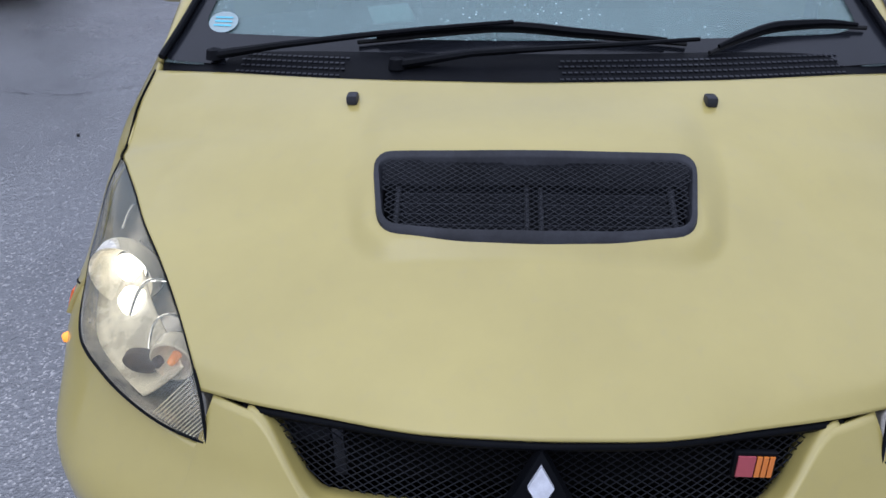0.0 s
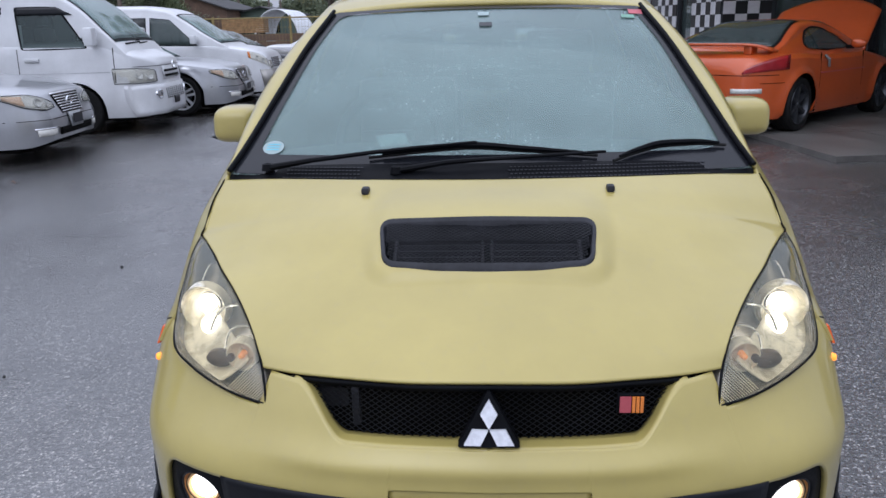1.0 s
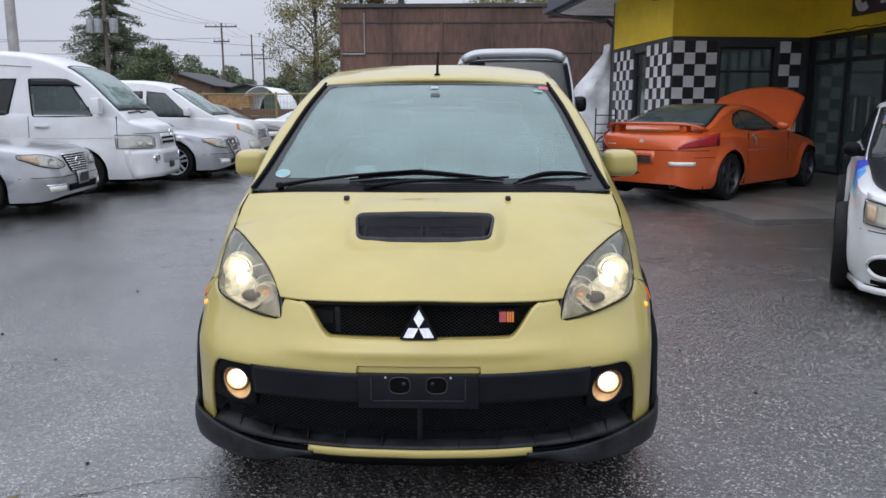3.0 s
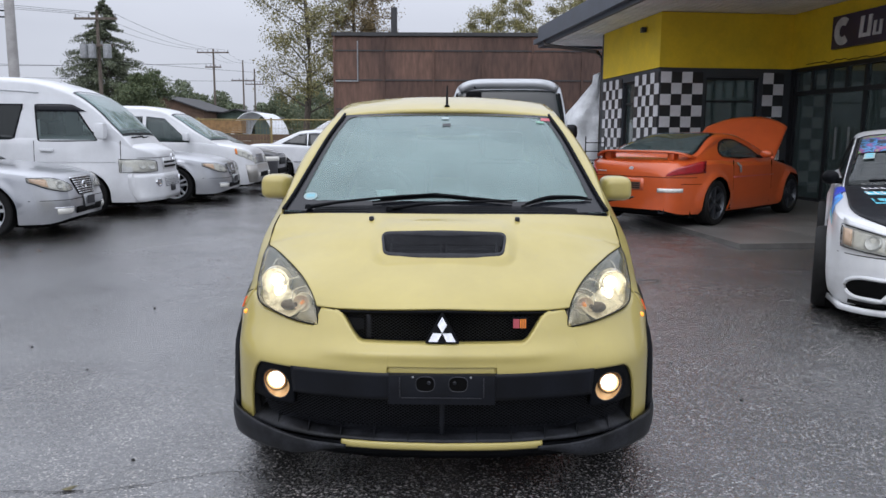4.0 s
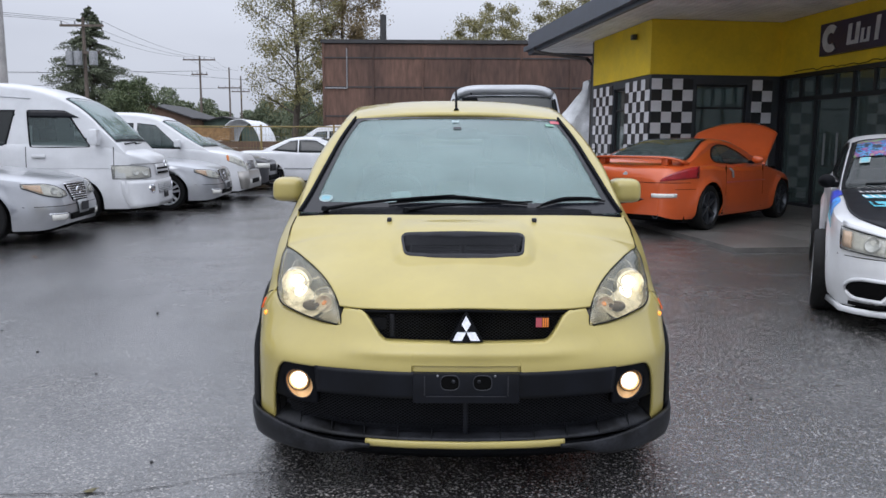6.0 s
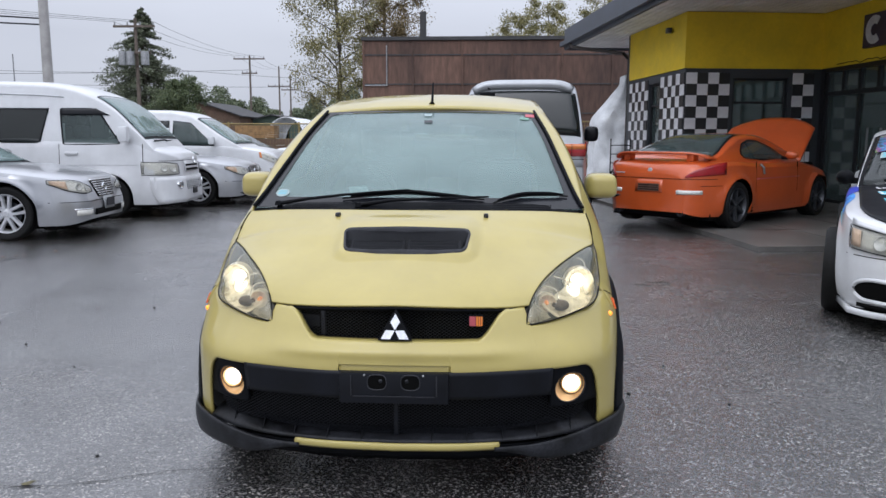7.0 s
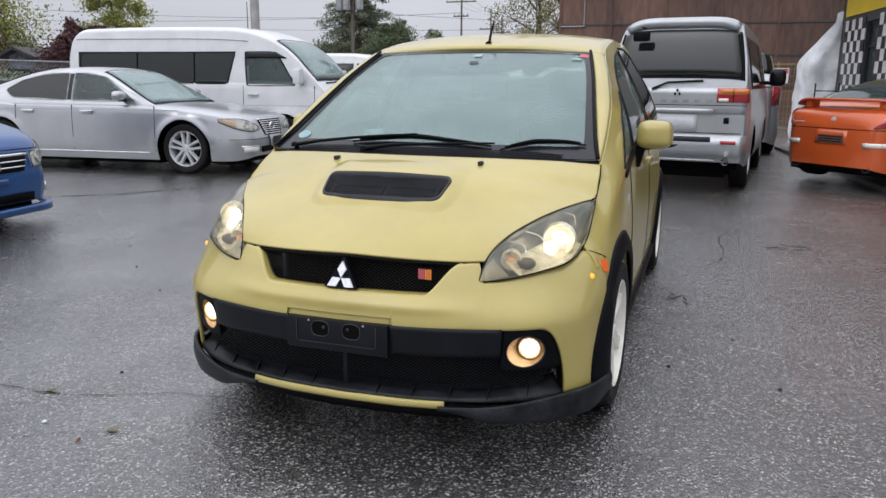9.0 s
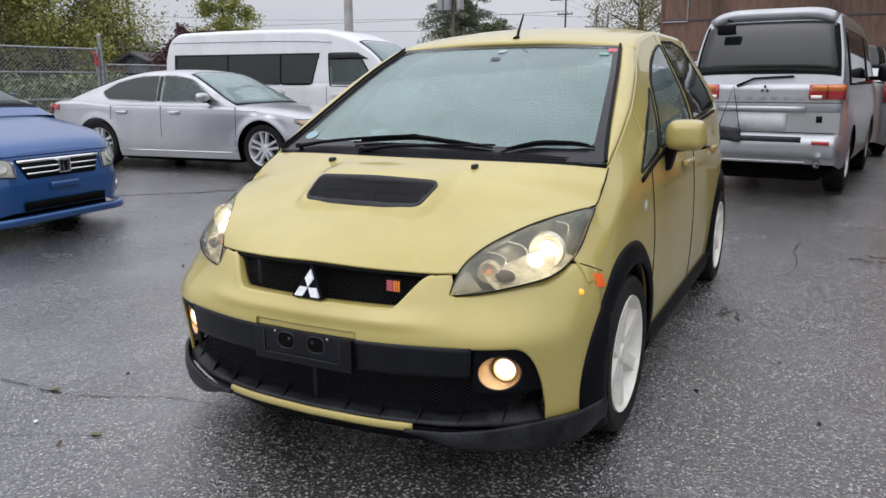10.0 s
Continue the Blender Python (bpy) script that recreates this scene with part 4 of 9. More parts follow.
    s.face("bumper_line", -0.90, 0.90, 0.475, 0.482, MAT["void"], 0.003, nx=30, label="thin bumper seam", thick=0.002)
    for y0 in (2.2, 3.18):
        for sd in (1, -1):
            bm = box_bm(sd * (s.W - 0.03), sd * (s.W + 0.025), y0 + 0.12, y0 + 0.33, 0.83, 0.86, bevel=0.01)
            part("door_handle", bm, MAT["chrome"], ob, "chrome door handle")
            part("handle_cup", box_bm(sd * (s.W - 0.03), sd * (s.W + 0.002), y0 + 0.14, y0 + 0.31, 0.80, 0.88, bevel=0.012), MAT["silver_dull"], ob)
    for y0 in (1.36, 2.68, 3.62):
        s.patch("door_gap", y0, y0 + 0.008, 0.3 if y0 < 3 else 0.72, 0.93, MAT["void"], 0.002)
    # Shoulder crease is drawn by a darker strip, its shade put into colour.
    s.patch("shoulder_line", 1.0, 4.6, 0.868, 0.874, MAT["silver_dull"], 0.003, "duller silver strip for the shade of a shoulder crease")
    s.patch("sill_trim", 1.45, 3.45, 0.27, 0.285, MAT["chrome"], 0.006, "bright sill strip")
    s.face("tail_light", 0.45, 0.86, 0.80, 0.95, MAT["lamp_red"], 0.012, tail=True, both=True, label="red tail light")
    s.patch("tail_light", 4.66, 4.86, 0.86, 0.95, MAT["lamp_red"], 0.010, "red tail light")
    return ob


def white_van(m, label):
    ob = thing("van", label, "van", m, "cars parked along the fence")
    s = Shell(ob, MAT["white"], 5.38, 1.88, 2.22, 1.10, 3.11, 0.335,
              [(0, 0.96), (0.03, 1.02), (0.12, 1.075), (0.3, 1.14), (0.62, 1.24), (1.0, 1.28), (5.2, 1.30), (5.38, 1.26)],
              [(0.36, 1.12), (0.58, 1.40), (0.95, 1.79), (1.22, 1.97), (1.5, 2.09), (1.8, 2.165), (2.2, 2.205), (3.5, 2.22), (5.0, 2.195), (5.2, 2.09), (5.34, 1.7), (5.38, 1.2)],
              front=(0.55, 0.50), rear=(0.25, 0.9), clr=0.22, rake=0.10, roof_w=0.86, crown=0.08, belt_in=0.99, hips=0.014)
    fw = [(0.86, 1.20), (1.22, 1.74), (1.80, 1.76), (1.76, 1.20)]
    ws = [[(2.16, 1.22), (2.0, 1.75), (2.77, 1.75), (2.77, 1.22)], [(2.79, 1.22), (2.79, 1.75), (3.9, 1.75), (3.9, 1.22)], [(3.92, 1.22), (3.92, 1.75), (5.05, 1.74), (5.12, 1.22)]]
    s.build([poly4(fw)] + [poly4(w) for w in ws], (0.5, 1.2, 0.1), (5.22, 5.34, 0.1))
    s.glaze([(0.88, 1.205), (1.20, 1.70), (1.30, 1.75), (1.80, 1.76), (1.77, 1.20)], MAT["glass"], r=0.04)
    for sd in (1, -1):
        vz = lambda u, v: (lambda y, z: Vector((sd * (s.cab_half(y, z) + 0.012 + 0.004 * (1 - v)), y, z)))(lerp(lerp(1.02, 1.24, v), 1.80, u), lerp(1.655, 1.765, v))
        part("wind_deflector", sheet(vz, 10, 3), MAT["frit"], ob, "smoked wind deflector over the door window", thick=0.003)
    s.glass_band(2.14, 5.12, 1.20, 1.77, -0.16)
    for w in ws:
        s.glaze(w, MAT["glass_dark"], r=0.05, seal=0.008)
    s.screen(0.52, 1.22, 0.08, MAT["glass_clear"])
    s.screen(5.2, 5.35, 0.08, MAT["glass_dark"], "rear_window")
    s.seats((1.5, 2.6, 3.6), 0.95)
    s.wheels(MAT["steel"], 0.2, 6, 0.2)
    s.mirrors(0.76, 1.23, MAT["white"], (0.19, 0.14, 0.25))
    s.lamp([(0, 0.715), (0.5, 0.70), (1, 0.70)], [(0, 0.875), (0.5, 0.90), (1, 0.91)], 0.60, 0.945, bowls=((0.30, 0.062), (0.66, 0.055)), wrap=4, label="clear square headlight")
    s.face("hood_gap", -0.88, 0.88, 0.925, 0.932, MAT["void"], 0.003, nx=30, label="thin gap below the bonnet", thick=0.002)
    g = s.face("grille", -0.38, 0.38, 0.74, 0.92, MAT["white"], 0.02)
    for z in (0.76, 0.83):
        s.face("slot", -0.34, 0.34, z, z + 0.035, MAT["void"], 0.026, parent=g)
    bm = bmesh.new()
    lathe(bm, [(0.04, 0), (0.05, 0.015), (0.06, 0)], 24, Matrix.Translation((0, -0.02, 0.93)) @ Matrix.Rotation(radians(90), 4, "X"))
    part("emblem", bm, MAT["chrome"], g, "chrome badge ring")
    s.face("bumper", -0.935, 0.935, 0.24, 0.67, MAT["white"], 0.022, nx=36, thick=0.03, nz=6)
    li = s.face("bumper_intake", -0.42, 0.42, 0.45, 0.6, MAT["void"], 0.026)
    for k in range(5):
        s.face("slat", -0.42, 0.42, 0.465 + 0.03 * k, 0.475 + 0.03 * k, MAT["white"], 0.034, parent=li)
    for k in range(9):
        s.face("slat", -0.4 + 0.1 * k, -0.39 + 0.1 * k, 0.45, 0.6, MAT["white"], 0.035, parent=li, nx=1)
    for sd in (1, -1):
        bm = bmesh.new()
        mm = Matrix.Translation((sd * 0.62, s.nose_y(0.62) - 0.022, 0.53)) @ Matrix.Rotation(radians(18 * sd), 4, "Z") @ Matrix.Rotation(radians(90), 4, "X")
        lathe(bm, [(0.001, 0.005), (0.04, 0.008), (0.055, 0.016), (0.07, 0.01), (0.075, -0.03)], 24, mm)
        part("fog_light", bm, MAT["chrome"], ob, "round fog light in a chrome ring")
    s.face("plate_holder", -0.12, 0.12, 0.36, 0.47, MAT["frame_dark"], 0.04, label="empty black plate holder")
    for y0 in (0.52, 1.84, 3.3):
        s.patch("door_gap", y0, y0 + 0.01, 0.35 if y0 > 1 else 0.72, 1.2, MAT["void"], 0.002)
    for sd in (1, -1):
        gut = lambda u, v: (lambda y, z: Vector((sd * (s.cab_half(y, z) + 0.004 + 0.012 * math.sin(math.pi * v)), y, z)))(lerp(1.75, 5.15, u), lerp(1.985, 2.005, v) - 0.05 * (1 - u) ** 6)
        # Grey on this ledge puts the roof crease's shade into colour.
        part("roof_gutter", sheet(gut, 24, 3), MAT["plate"], ob, "narrow ledge below the high roof, greyed for its crease shade", thick=0.004)
    s.patch("sill_line", 1.45, 3.7, 0.30, 0.312, MAT["void"], 0.002, "dark line above the sill")
    # Grey strip draws the shade of a crease in the white side.
    s.patch("body_line", 0.6, 5.2, 0.86, 0.868, MAT["plate"], 0.003, "grey strip for the shade of a body crease")
    for sd in (1, -1):
        part("door_handle", box_bm(sd * (s.W - 0.02), sd * (s.W + 0.02), 1.55, 1.75, 1.03, 1.075, bevel=0.012), MAT["white"], ob)
    bm = bmesh.new()
    rod(bm, (-0.55, 0.45, 1.25), (0.1, 0.47, 1.27), 0.012)
    rod(bm, (0.05, 0.45, 1.25), (0.62, 0.49, 1.26), 0.012)
    part("wiper", bm, MAT["plastic"], ob, "black wiper")
    return ob


def minivan(m, label):
    ob = thing("minivan", label, "minivan", m, "cars parked along the fence")
    s = Shell(ob, MAT["white"], 4.8, 1.8, 1.93, 0.98, 2.98, 0.335,
              [(0, 0.90), (0.05, 0.97), (0.3, 1.05), (0.9, 1.13), (1.2, 1.16), (4.6, 1.2), (4.8, 1.15)],
              [(0.8, 1.08), (1.2, 1.33), (1.7, 1.67), (2.05, 1.85), (2.6, 1.92), (4.2, 1.93), (4.55, 1.8), (4.72, 1.4), (4.78, 1.1)],
              front=(0.5, 0.77), rear=(0.3, 0.85), clr=0.2, rake=0.25, roof_w=0.76, crown=0.09, belt_in=0.98)
    fw = [(1.45, 1.14), (1.95, 1.62), (2.35, 1.66), (2.35, 1.14)]
    rw = [(2.45, 1.14), (2.45, 1.66), (4.2, 1.66), (4.4, 1.14)]
    s.build([poly4(fw), poly4(rw)], (1.0, 1.75, 0.1), (4.5, 4.72, 0.1))
    s.window(fw, MAT["glass"])
    s.window(rw, MAT["glass_dark"])
    s.screen(0.98, 1.8, 0.08, MAT["glass_clear"])
    s.screen(4.5, 4.74, 0.08, MAT["glass_dark"], "rear_window")
    s.seats((2.0, 3.0), 0.85)
    s.wheels(MAT["alloy"], 0.2, 6, 0.2)
    s.mirrors(1.45, 1.16, MAT["white"], (0.18, 0.12, 0.17))
    s.face("bumper", -0.86, 0.86, 0.25, 0.64, MAT["champagne"], 0.03, nx=24, label="grey lower bumper", thick=0.04)
    s.patch("sill_panel", 0.35, 4.4, 0.24, 0.42, MAT["champagne"], 0.006, "grey lower body band")
    s.lamps(0.0, 0.36, [(0, .445), (1, .52)], [(0, .60), (.6, .62), (1, .60)])
    s.face("headlight", 0.38, 0.69, 0.65, 0.81, MAT["lamp"], 0.008, both=True, label="large clear headlight", nx=4)
    s.face("lens", 0.38, 0.69, 0.65, 0.81, MAT["lamp_clear"], 0.024, both=True, nx=4, thick=0.004)
    g = s.face("grille", -0.33, 0.33, 0.67, 0.86, MAT["plastic_grey"], 0.02, label="chrome grille")
    for k in range(5):
        s.face("slat", -0.32, 0.32, 0.69 + 0.035 * k, 0.705 + 0.035 * k, MAT["chrome"], 0.03, parent=g)
    s.face("bumper_intake", -0.4, 0.4, 0.36, 0.46, MAT["void"], 0.034)
    s.face("fog_light", 0.5, 0.66, 0.36, 0.46, MAT["lamp"], 0.036, both=True)
    return ob


def small_hatch(m, mat, label, name="hatchback", k=1.0):
    """A far, half-hidden car."""
    ob = thing(name, label, "car", m)
    s = Shell(ob, mat, 4.2, 1.75, 1.47 * k, 0.85, 2.6, 0.31,
              [(y, z * k) for y, z in ((0, 0.68), (0.05, 0.78), (0.3, 0.86), (1.1, 0.98), (1.4, 1.0), (3.9, 1.04), (4.2, 0.95))],
              [(y, z * k) for y, z in ((1.0, 0.93), (1.5, 1.2), (1.9, 1.4), (2.4, 1.47), (3.7, 1.45), (4.0, 1.2), (4.15, 0.98))], roof_w=0.70)
    sw = [(1.6, 1.02 * k), (2.05, 1.36 * k), (3.4, 1.36 * k), (3.75, 1.04 * k)]
    s.build([poly4(sw)], (1.2, 1.85, 0.08), (3.6, 4.0, 0.08))
    s.window(sw, MAT["glass_dark"])
    s.screen(1.15, 1.88, 0.07, MAT["glass"])
    s.screen(3.6, 4.02, 0.07, MAT["glass_dark"], "rear_window")
    s.wheels(MAT["alloy"], 0.21, 6, 0.2)
    s.face("headlight", 0.42, 0.84, 0.6, 0.72, MAT["lamp"], 0.014, both=True)
    s.face("grille", -0.36, 0.36, 0.5, 0.68, MAT["plastic"], 0.012)
    s.face("bumper_intake", -0.55, 0.55, 0.26, 0.4, MAT["void"], 0.012)
    s.face("tail_light", 0.5 + (k - 1) * 0.6, 0.85, 0.7 * k, 0.9 * k + (k - 1) * 0.3, MAT["lamp_red"], 0.012, tail=True, both=True)
    return ob


def orange_coupe(m):
    ob = thing("coupe", "orange two-door coupe with its bonnet raised, parked under the canopy", "car", m)
    s = Shell(ob, MAT["orange"], 4.31, 1.815, 1.32, 0.83, 2.65, 0.325,
              [(0, 0.60), (0.05, 0.66), (0.3, 0.74), (0.9, 0.86), (1.4, 0.92), (2.2, 0.92), (2.8, 0.93), (3.4, 0.965), (3.9, 0.965), (4.15, 0.935), (4.25, 0.88), (4.31, 0.76)],
              [(1.2, 0.84), (1.6, 1.06), (2.0, 1.24), (2.3, 1.31), (2.55, 1.325), (2.9, 1.30), (3.3, 1.20), (3.7, 1.05), (4.0, 0.93), (4.1, 0.84)],
              front=(0.9, 0.50), rear=(0.85, 0.58), roof_w=0.56, crown=0.16, arch=0.045, hips=0.035, belt_in=0.90)
    sw = [(1.80, 0.945), (2.12, 1.115), (2.40, 1.20), (2.68, 1.215), (2.92, 1.165), (3.10, 1.065), (3.13, 1.0), (3.02, 0.965), (2.4, 0.945)]
    cut = [[(1.95, 0.965), (2.15, 1.10), (2.42, 1.18), (2.66, 1.195), (2.9, 1.145), (3.05, 1.06), (3.05, 0.99), (2.9, 0.97)]]
    s.build(cut, (1.45, 2.2, 0.09), (2.85, 3.72, 0.15))
    s.glaze(sw, MAT["glass"], r=0.05, seal=0.024)
    s.glass_band(2.76, 2.83, 0.95, 1.19)
    s.screen(1.4, 2.25, 0.07, MAT["glass_clear"])
    s.screen(2.82, 3.78, 0.13, MAT["glass"], "rear_window")
    s.seats((2.1,), 0.5)
    s.wheels(MAT["alloy_dark"], 0.24, 6, 0.24, False, 0.05, -0.012)
    for sd in (1, -1):
        def shell(u, v):
            a, b = math.tau * u, math.pi * v
            return Vector((sd * (0.955 + 0.10 * math.sin(b) * math.cos(a)), 1.98 - 0.06 * math.cos(b), 1.0 + 0.065 * math.sin(b) * math.sin(a)))
        mb = part("wing_mirror", sheet(shell, 18, 10), MAT["orange"], ob, smooth=70)
        part("mirror_arm", box_bm(sd * 0.80, sd * 0.90, 1.95, 2.0, 0.93, 0.98, bevel=0.012), MAT["plastic"], mb, "black mirror arm")
        part("door_handle", tube(bmesh.new(), [Vector((sd * (s.fx(2.82, 0.80) - 0.01), 2.84, 0.88)), Vector((sd * (s.fx(2.82, 0.80) + 0.028), 2.80, 0.83)), Vector((sd * (s.fx(2.78, 0.74) + 0.022), 2.77, 0.74))], 0.016, 8), MAT["steel"], ob, "upright bright door handle")
    # raised bonnet, hinged at its rear edge, with a bowed front edge
    hinge, up = 1.28, radians(41)

    def lid(u, v):
        a = abs(2 * u - 1)
        d = v * (1.10 - 0.20 * a ** 2.6)
        x = (0.78 - 0.06 * v) * (2 * u - 1)
        rise = 0.06 * (1 - a * a) - 0.10 * v * v
        return Vector((x, hinge - d * math.cos(up) - rise * math.sin(up), 0.91 + d * math.sin(up) + rise * math.cos(up)))
    part("bonnet", sheet(lid, 20, 14), MAT["orange"], ob, "raised orange bonnet", thick=0.03)
    part("engine_bay", box_bm(-0.6, 0.6, 0.35, 1.2, 0.6, 0.86, bevel=0.03), MAT["void"], ob, "dark engine bay")
    part("bonnet_stay", rod(bmesh.new(), (-0.62, 0.75, 0.84), (-0.60, 0.72, 1.30), 0.006, n=6), MAT["steel"], ob, "thin bonnet stay")
    # tail: spoiler, lamps, plate recess, black lower bumper
    sp = part("spoiler", sheet(lambda u, v: Vector((lerp(-0.76, 0.76, u), 4.06 + 0.19 * v - 0.22 * (2 * u - 1) ** 2, 1.045 + 0.018 * v - 0.075 * abs(2 * u - 1) ** 7)), 26, 4), MAT["orange"], ob, "orange rear spoiler", thick=0.032)
    for sd in (1, -1):
        part("spoiler_leg", box_bm(sd * 0.46, sd * 0.56, 3.97, 4.12, 0.93, 1.035, bevel=0.018), MAT["orange"], sp)

        def tl(u, v, off=0.012):
            x = lerp(0.56, 0.885, u)
            z = lerp(lerp(0.715, 0.755, u), lerp(0.73, 0.925, u ** 0.75), v)
            return Vector((sd * x, s.L - s.nose_y(min(0.9, x), True) + off, z))
        part("tail_light", sheet(tl, 16, 4), MAT["lamp_red"], ob, "dark red wedge tail light", thick=0.015)
    s.face("hatch_gap", -0.84, 0.84, 0.692, 0.70, MAT["void"], 0.003, tail=True, nx=24, label="thin gap below the hatch", thick=0.002)
    s.face("reflector", 0.44, 0.74, 0.49, 0.545, MAT["lamp"], 0.012, tail=True, both=True, label="clear bumper reflector")
    r = s.face("plate_recess", -0.22, 0.22, 0.50, 0.675, MAT["orange"], 0.004, tail=True, label="empty plate recess")
    part("plate_holder", box_bm(-0.17, 0.17, 4.318, 4.326, 0.52, 0.62), MAT["rust"], r, "bare plate mount")
    for k in range(3):
        part("bracket", box_bm(-0.16, 0.16, 4.327, 4.331, 0.535 + 0.03 * k, 0.545 + 0.03 * k), MAT["void"], r)
    s.face("diffuser", -0.74, 0.74, 0.17, 0.30, MAT["plastic"], -0.10, tail=True, nx=18, label="black rear diffuser", thick=0.05)
    for x in (-0.5, 0.5):
        bm = bmesh.new()
        lathe(bm, [(0.03, 0), (0.05, 0), (0.05, -0.24), (0.03, -0.24), (0.03, 0)], 20, Matrix.Translation((x, 4.30, 0.235)) @ Matrix.Rotation(radians(-90), 4, "X"))
        part("exhaust", bm, MAT["plastic_grey"], ob, "round dark exhaust tip")
    bm = bmesh.new()
    lathe(bm, [(0.001, 0.012), (0.034, 0.01), (0.038, 0)], 24, Matrix.Translation((0, 4.285, 0.80)) @ Matrix.Rotation(radians(-90), 4, "X"))
    part("emblem", bm, MAT["plate"], ob, "round pale badge")
    s.face("letter_bar", 0.40, 0.56, 0.755, 0.77, MAT["plate"], 0.006, tail=True, thick=0.003, label="small pale lettering bar")
    s.patch("side_vent", 3.00, 3.10, 0.21, 0.23, MAT["void"], 0.004)
    s.patch("side_vent", 3.00, 3.10, 0.25, 0.27, MAT["void"], 0.004)
    s.patch("side_decal", 1.55, 2.95, 0.665, 0.68, MAT["red"], 0.003, "thin dark red side stripe")
    s.patch("bumper_gap", 3.86, 4.16, 0.60, 0.607, MAT["void"], 0.002)
    s.patch("door_gap", 1.62, 1.628, 0.25, 0.90, MAT["void"], 0.002)
    s.patch("door_gap", 2.96, 2.968, 0.3, 0.92, MAT["void"], 0.002)
    return ob


def silver_mpv(m):
    """Tall silver van seen from behind."""
    ob = thing("van", "tall silver van with a dark tailgate window and roof spoiler", "van", m)
    s = Shell(ob, MAT["silver_dull"], 4.6, 1.695, 2.05, 0.9, 2.8, 0.36,
              [(0, 0.95), (0.05, 1.05), (0.4, 1.15), (4.5, 1.22), (4.6, 1.2)],
              [(0.3, 1.07), (0.8, 1.5), (1.2, 1.85), (1.7, 2.02), (3.6, 2.05), (4.25, 2.02), (4.38, 1.93), (4.50, 1.6), (4.6, 1.1)],
              front=(0.4, 0.75), rear=(0.25, 0.93), clr=0.32, roof_w=0.77, crown=0.08, belt_in=0.995)
    fw = [(0.95, 1.24), (1.3, 1.78), (1.9, 1.82), (1.9, 1.24)]
    rw = [(2.0, 1.24), (2.0, 1.82), (4.1, 1.82), (4.25, 1.24)]
    s.build([poly4(fw), poly4(rw)], (0.5, 1.15, 0.1), (4.45, 4.54, 0.12))
    s.window(fw, MAT["glass"])
    s.window(rw, MAT["glass_dark"])
    s.screen(0.5, 1.2, 0.08, MAT["glass"])
    s.screen(4.40, 4.548, 0.06, MAT["glass_dark"], "rear_window", 0.012)
    s.seats((1.6, 2.6, 3.4), 0.95)
    s.wheels(MAT["alloy"], 0.2, 6, 0.22)
    for sd in (1, -1):
        def shell(u, v):
            a, b = math.tau * u, math.pi * v
            e = lambda q: (abs(q) ** 0.6) * (1 if q >= 0 else -1)
            return Vector((sd * (0.99 + 0.12 * e(math.sin(b)) * e(math.cos(a))), 1.0 - 0.07 * math.cos(b), 1.38 + 0.13 * e(math.sin(b)) * e(math.sin(a))))
        mb = part("wing_mirror", sheet(shell, 18, 10), MAT["plastic_satin"], ob, "black door mirror", smooth=70)
        part("mirror_arm", box_bm(sd * 0.78, sd * 0.93, 0.97, 1.03, 1.27, 1.33, bevel=0.01), MAT["plastic"], mb)
    sp = part("spoiler", sheet(lambda u, v: Vector((lerp(-0.66, 0.66, u), 4.10 + 0.32 * v, 2.06 + 0.02 * math.sin(v * 3.1) - 0.035 * v - 0.09 * (2 * u - 1) ** 6)), 22, 6), MAT["silver_dull"], ob, "silver roof spoiler", thick=0.10)
    bm = bmesh.new()
    rod(bm, (0.42, 4.44, 1.93), (0.42, 4.62, 1.93), 0.012)
    part("mirror_stalk", bm, MAT["plastic"], sp)
    part("parking_mirror", box_bm(0.33, 0.53, 4.6, 4.66, 1.77, 1.885, bevel=0.03), MAT["plastic"], ob, "black tailgate parking mirror")
    for sd in (1, -1):
        t = s.face("tail_light", 0.47 * sd, 0.825 * sd, 1.075, 1.235, MAT["lamp_red"], 0.02, tail=True, nx=12, label="red and amber tail light")
        s.face("indicator", 0.50 * sd, 0.822 * sd, 1.165, 1.23, MAT["amber_tail"], 0.026, tail=True, nx=12, parent=t, label="amber indicator")
        s.face("reversing_light", 0.49 * sd, 0.60 * sd, 1.085, 1.12, MAT["lamp"], 0.026, tail=True, parent=t)
        s.face("lamp_divider", 0.645 * sd, 0.653 * sd, 1.08, 1.23, MAT["plastic"], 0.027, tail=True, parent=t, nx=1)
    s.face("rear_bumper", -0.83, 0.83, 0.46, 0.70, MAT["silver_dull"], 0.10, tail=True, nx=24, label="silver rear bumper with a step", thick=0.12)
    s.face("bumper_step", -0.44, 0.44, 0.62, 0.68, MAT["plastic_grey"], 0.106, tail=True)
    s.face("tailgate", -0.79, 0.79, 0.94, 1.245, MAT["silver_dull"], 0.004, tail=True, nx=20, nz=4, label="silver tailgate panel", thick=0.006)
    for z in (0.715, 1.035):
        s.face("tailgate_gap", -0.80, 0.80, z, z + 0.008, MAT["void"], 0.006, tail=True, nx=20, thick=0.002, label="thin tailgate gap")
    s.face("emblem_patch", -0.62, -0.56, 0.83, 0.90, MAT["plastic"], 0.006, tail=True, thick=0.003, label="small black badge")
    s.face("plate_recess", -0.26, 0.26, 0.74, 0.93, MAT["plate"], 0.012, tail=True, label="pale blank plate recess")
    s.face("tailgate_bar", -0.45, 0.45, 0.95, 1.0, MAT["silver_dull"], 0.03, tail=True, thick=0.03)
    s.face("reflector", 0.55, 0.72, 0.6, 0.64, MAT["lamp_red"], 0.112, tail=True, both=True)
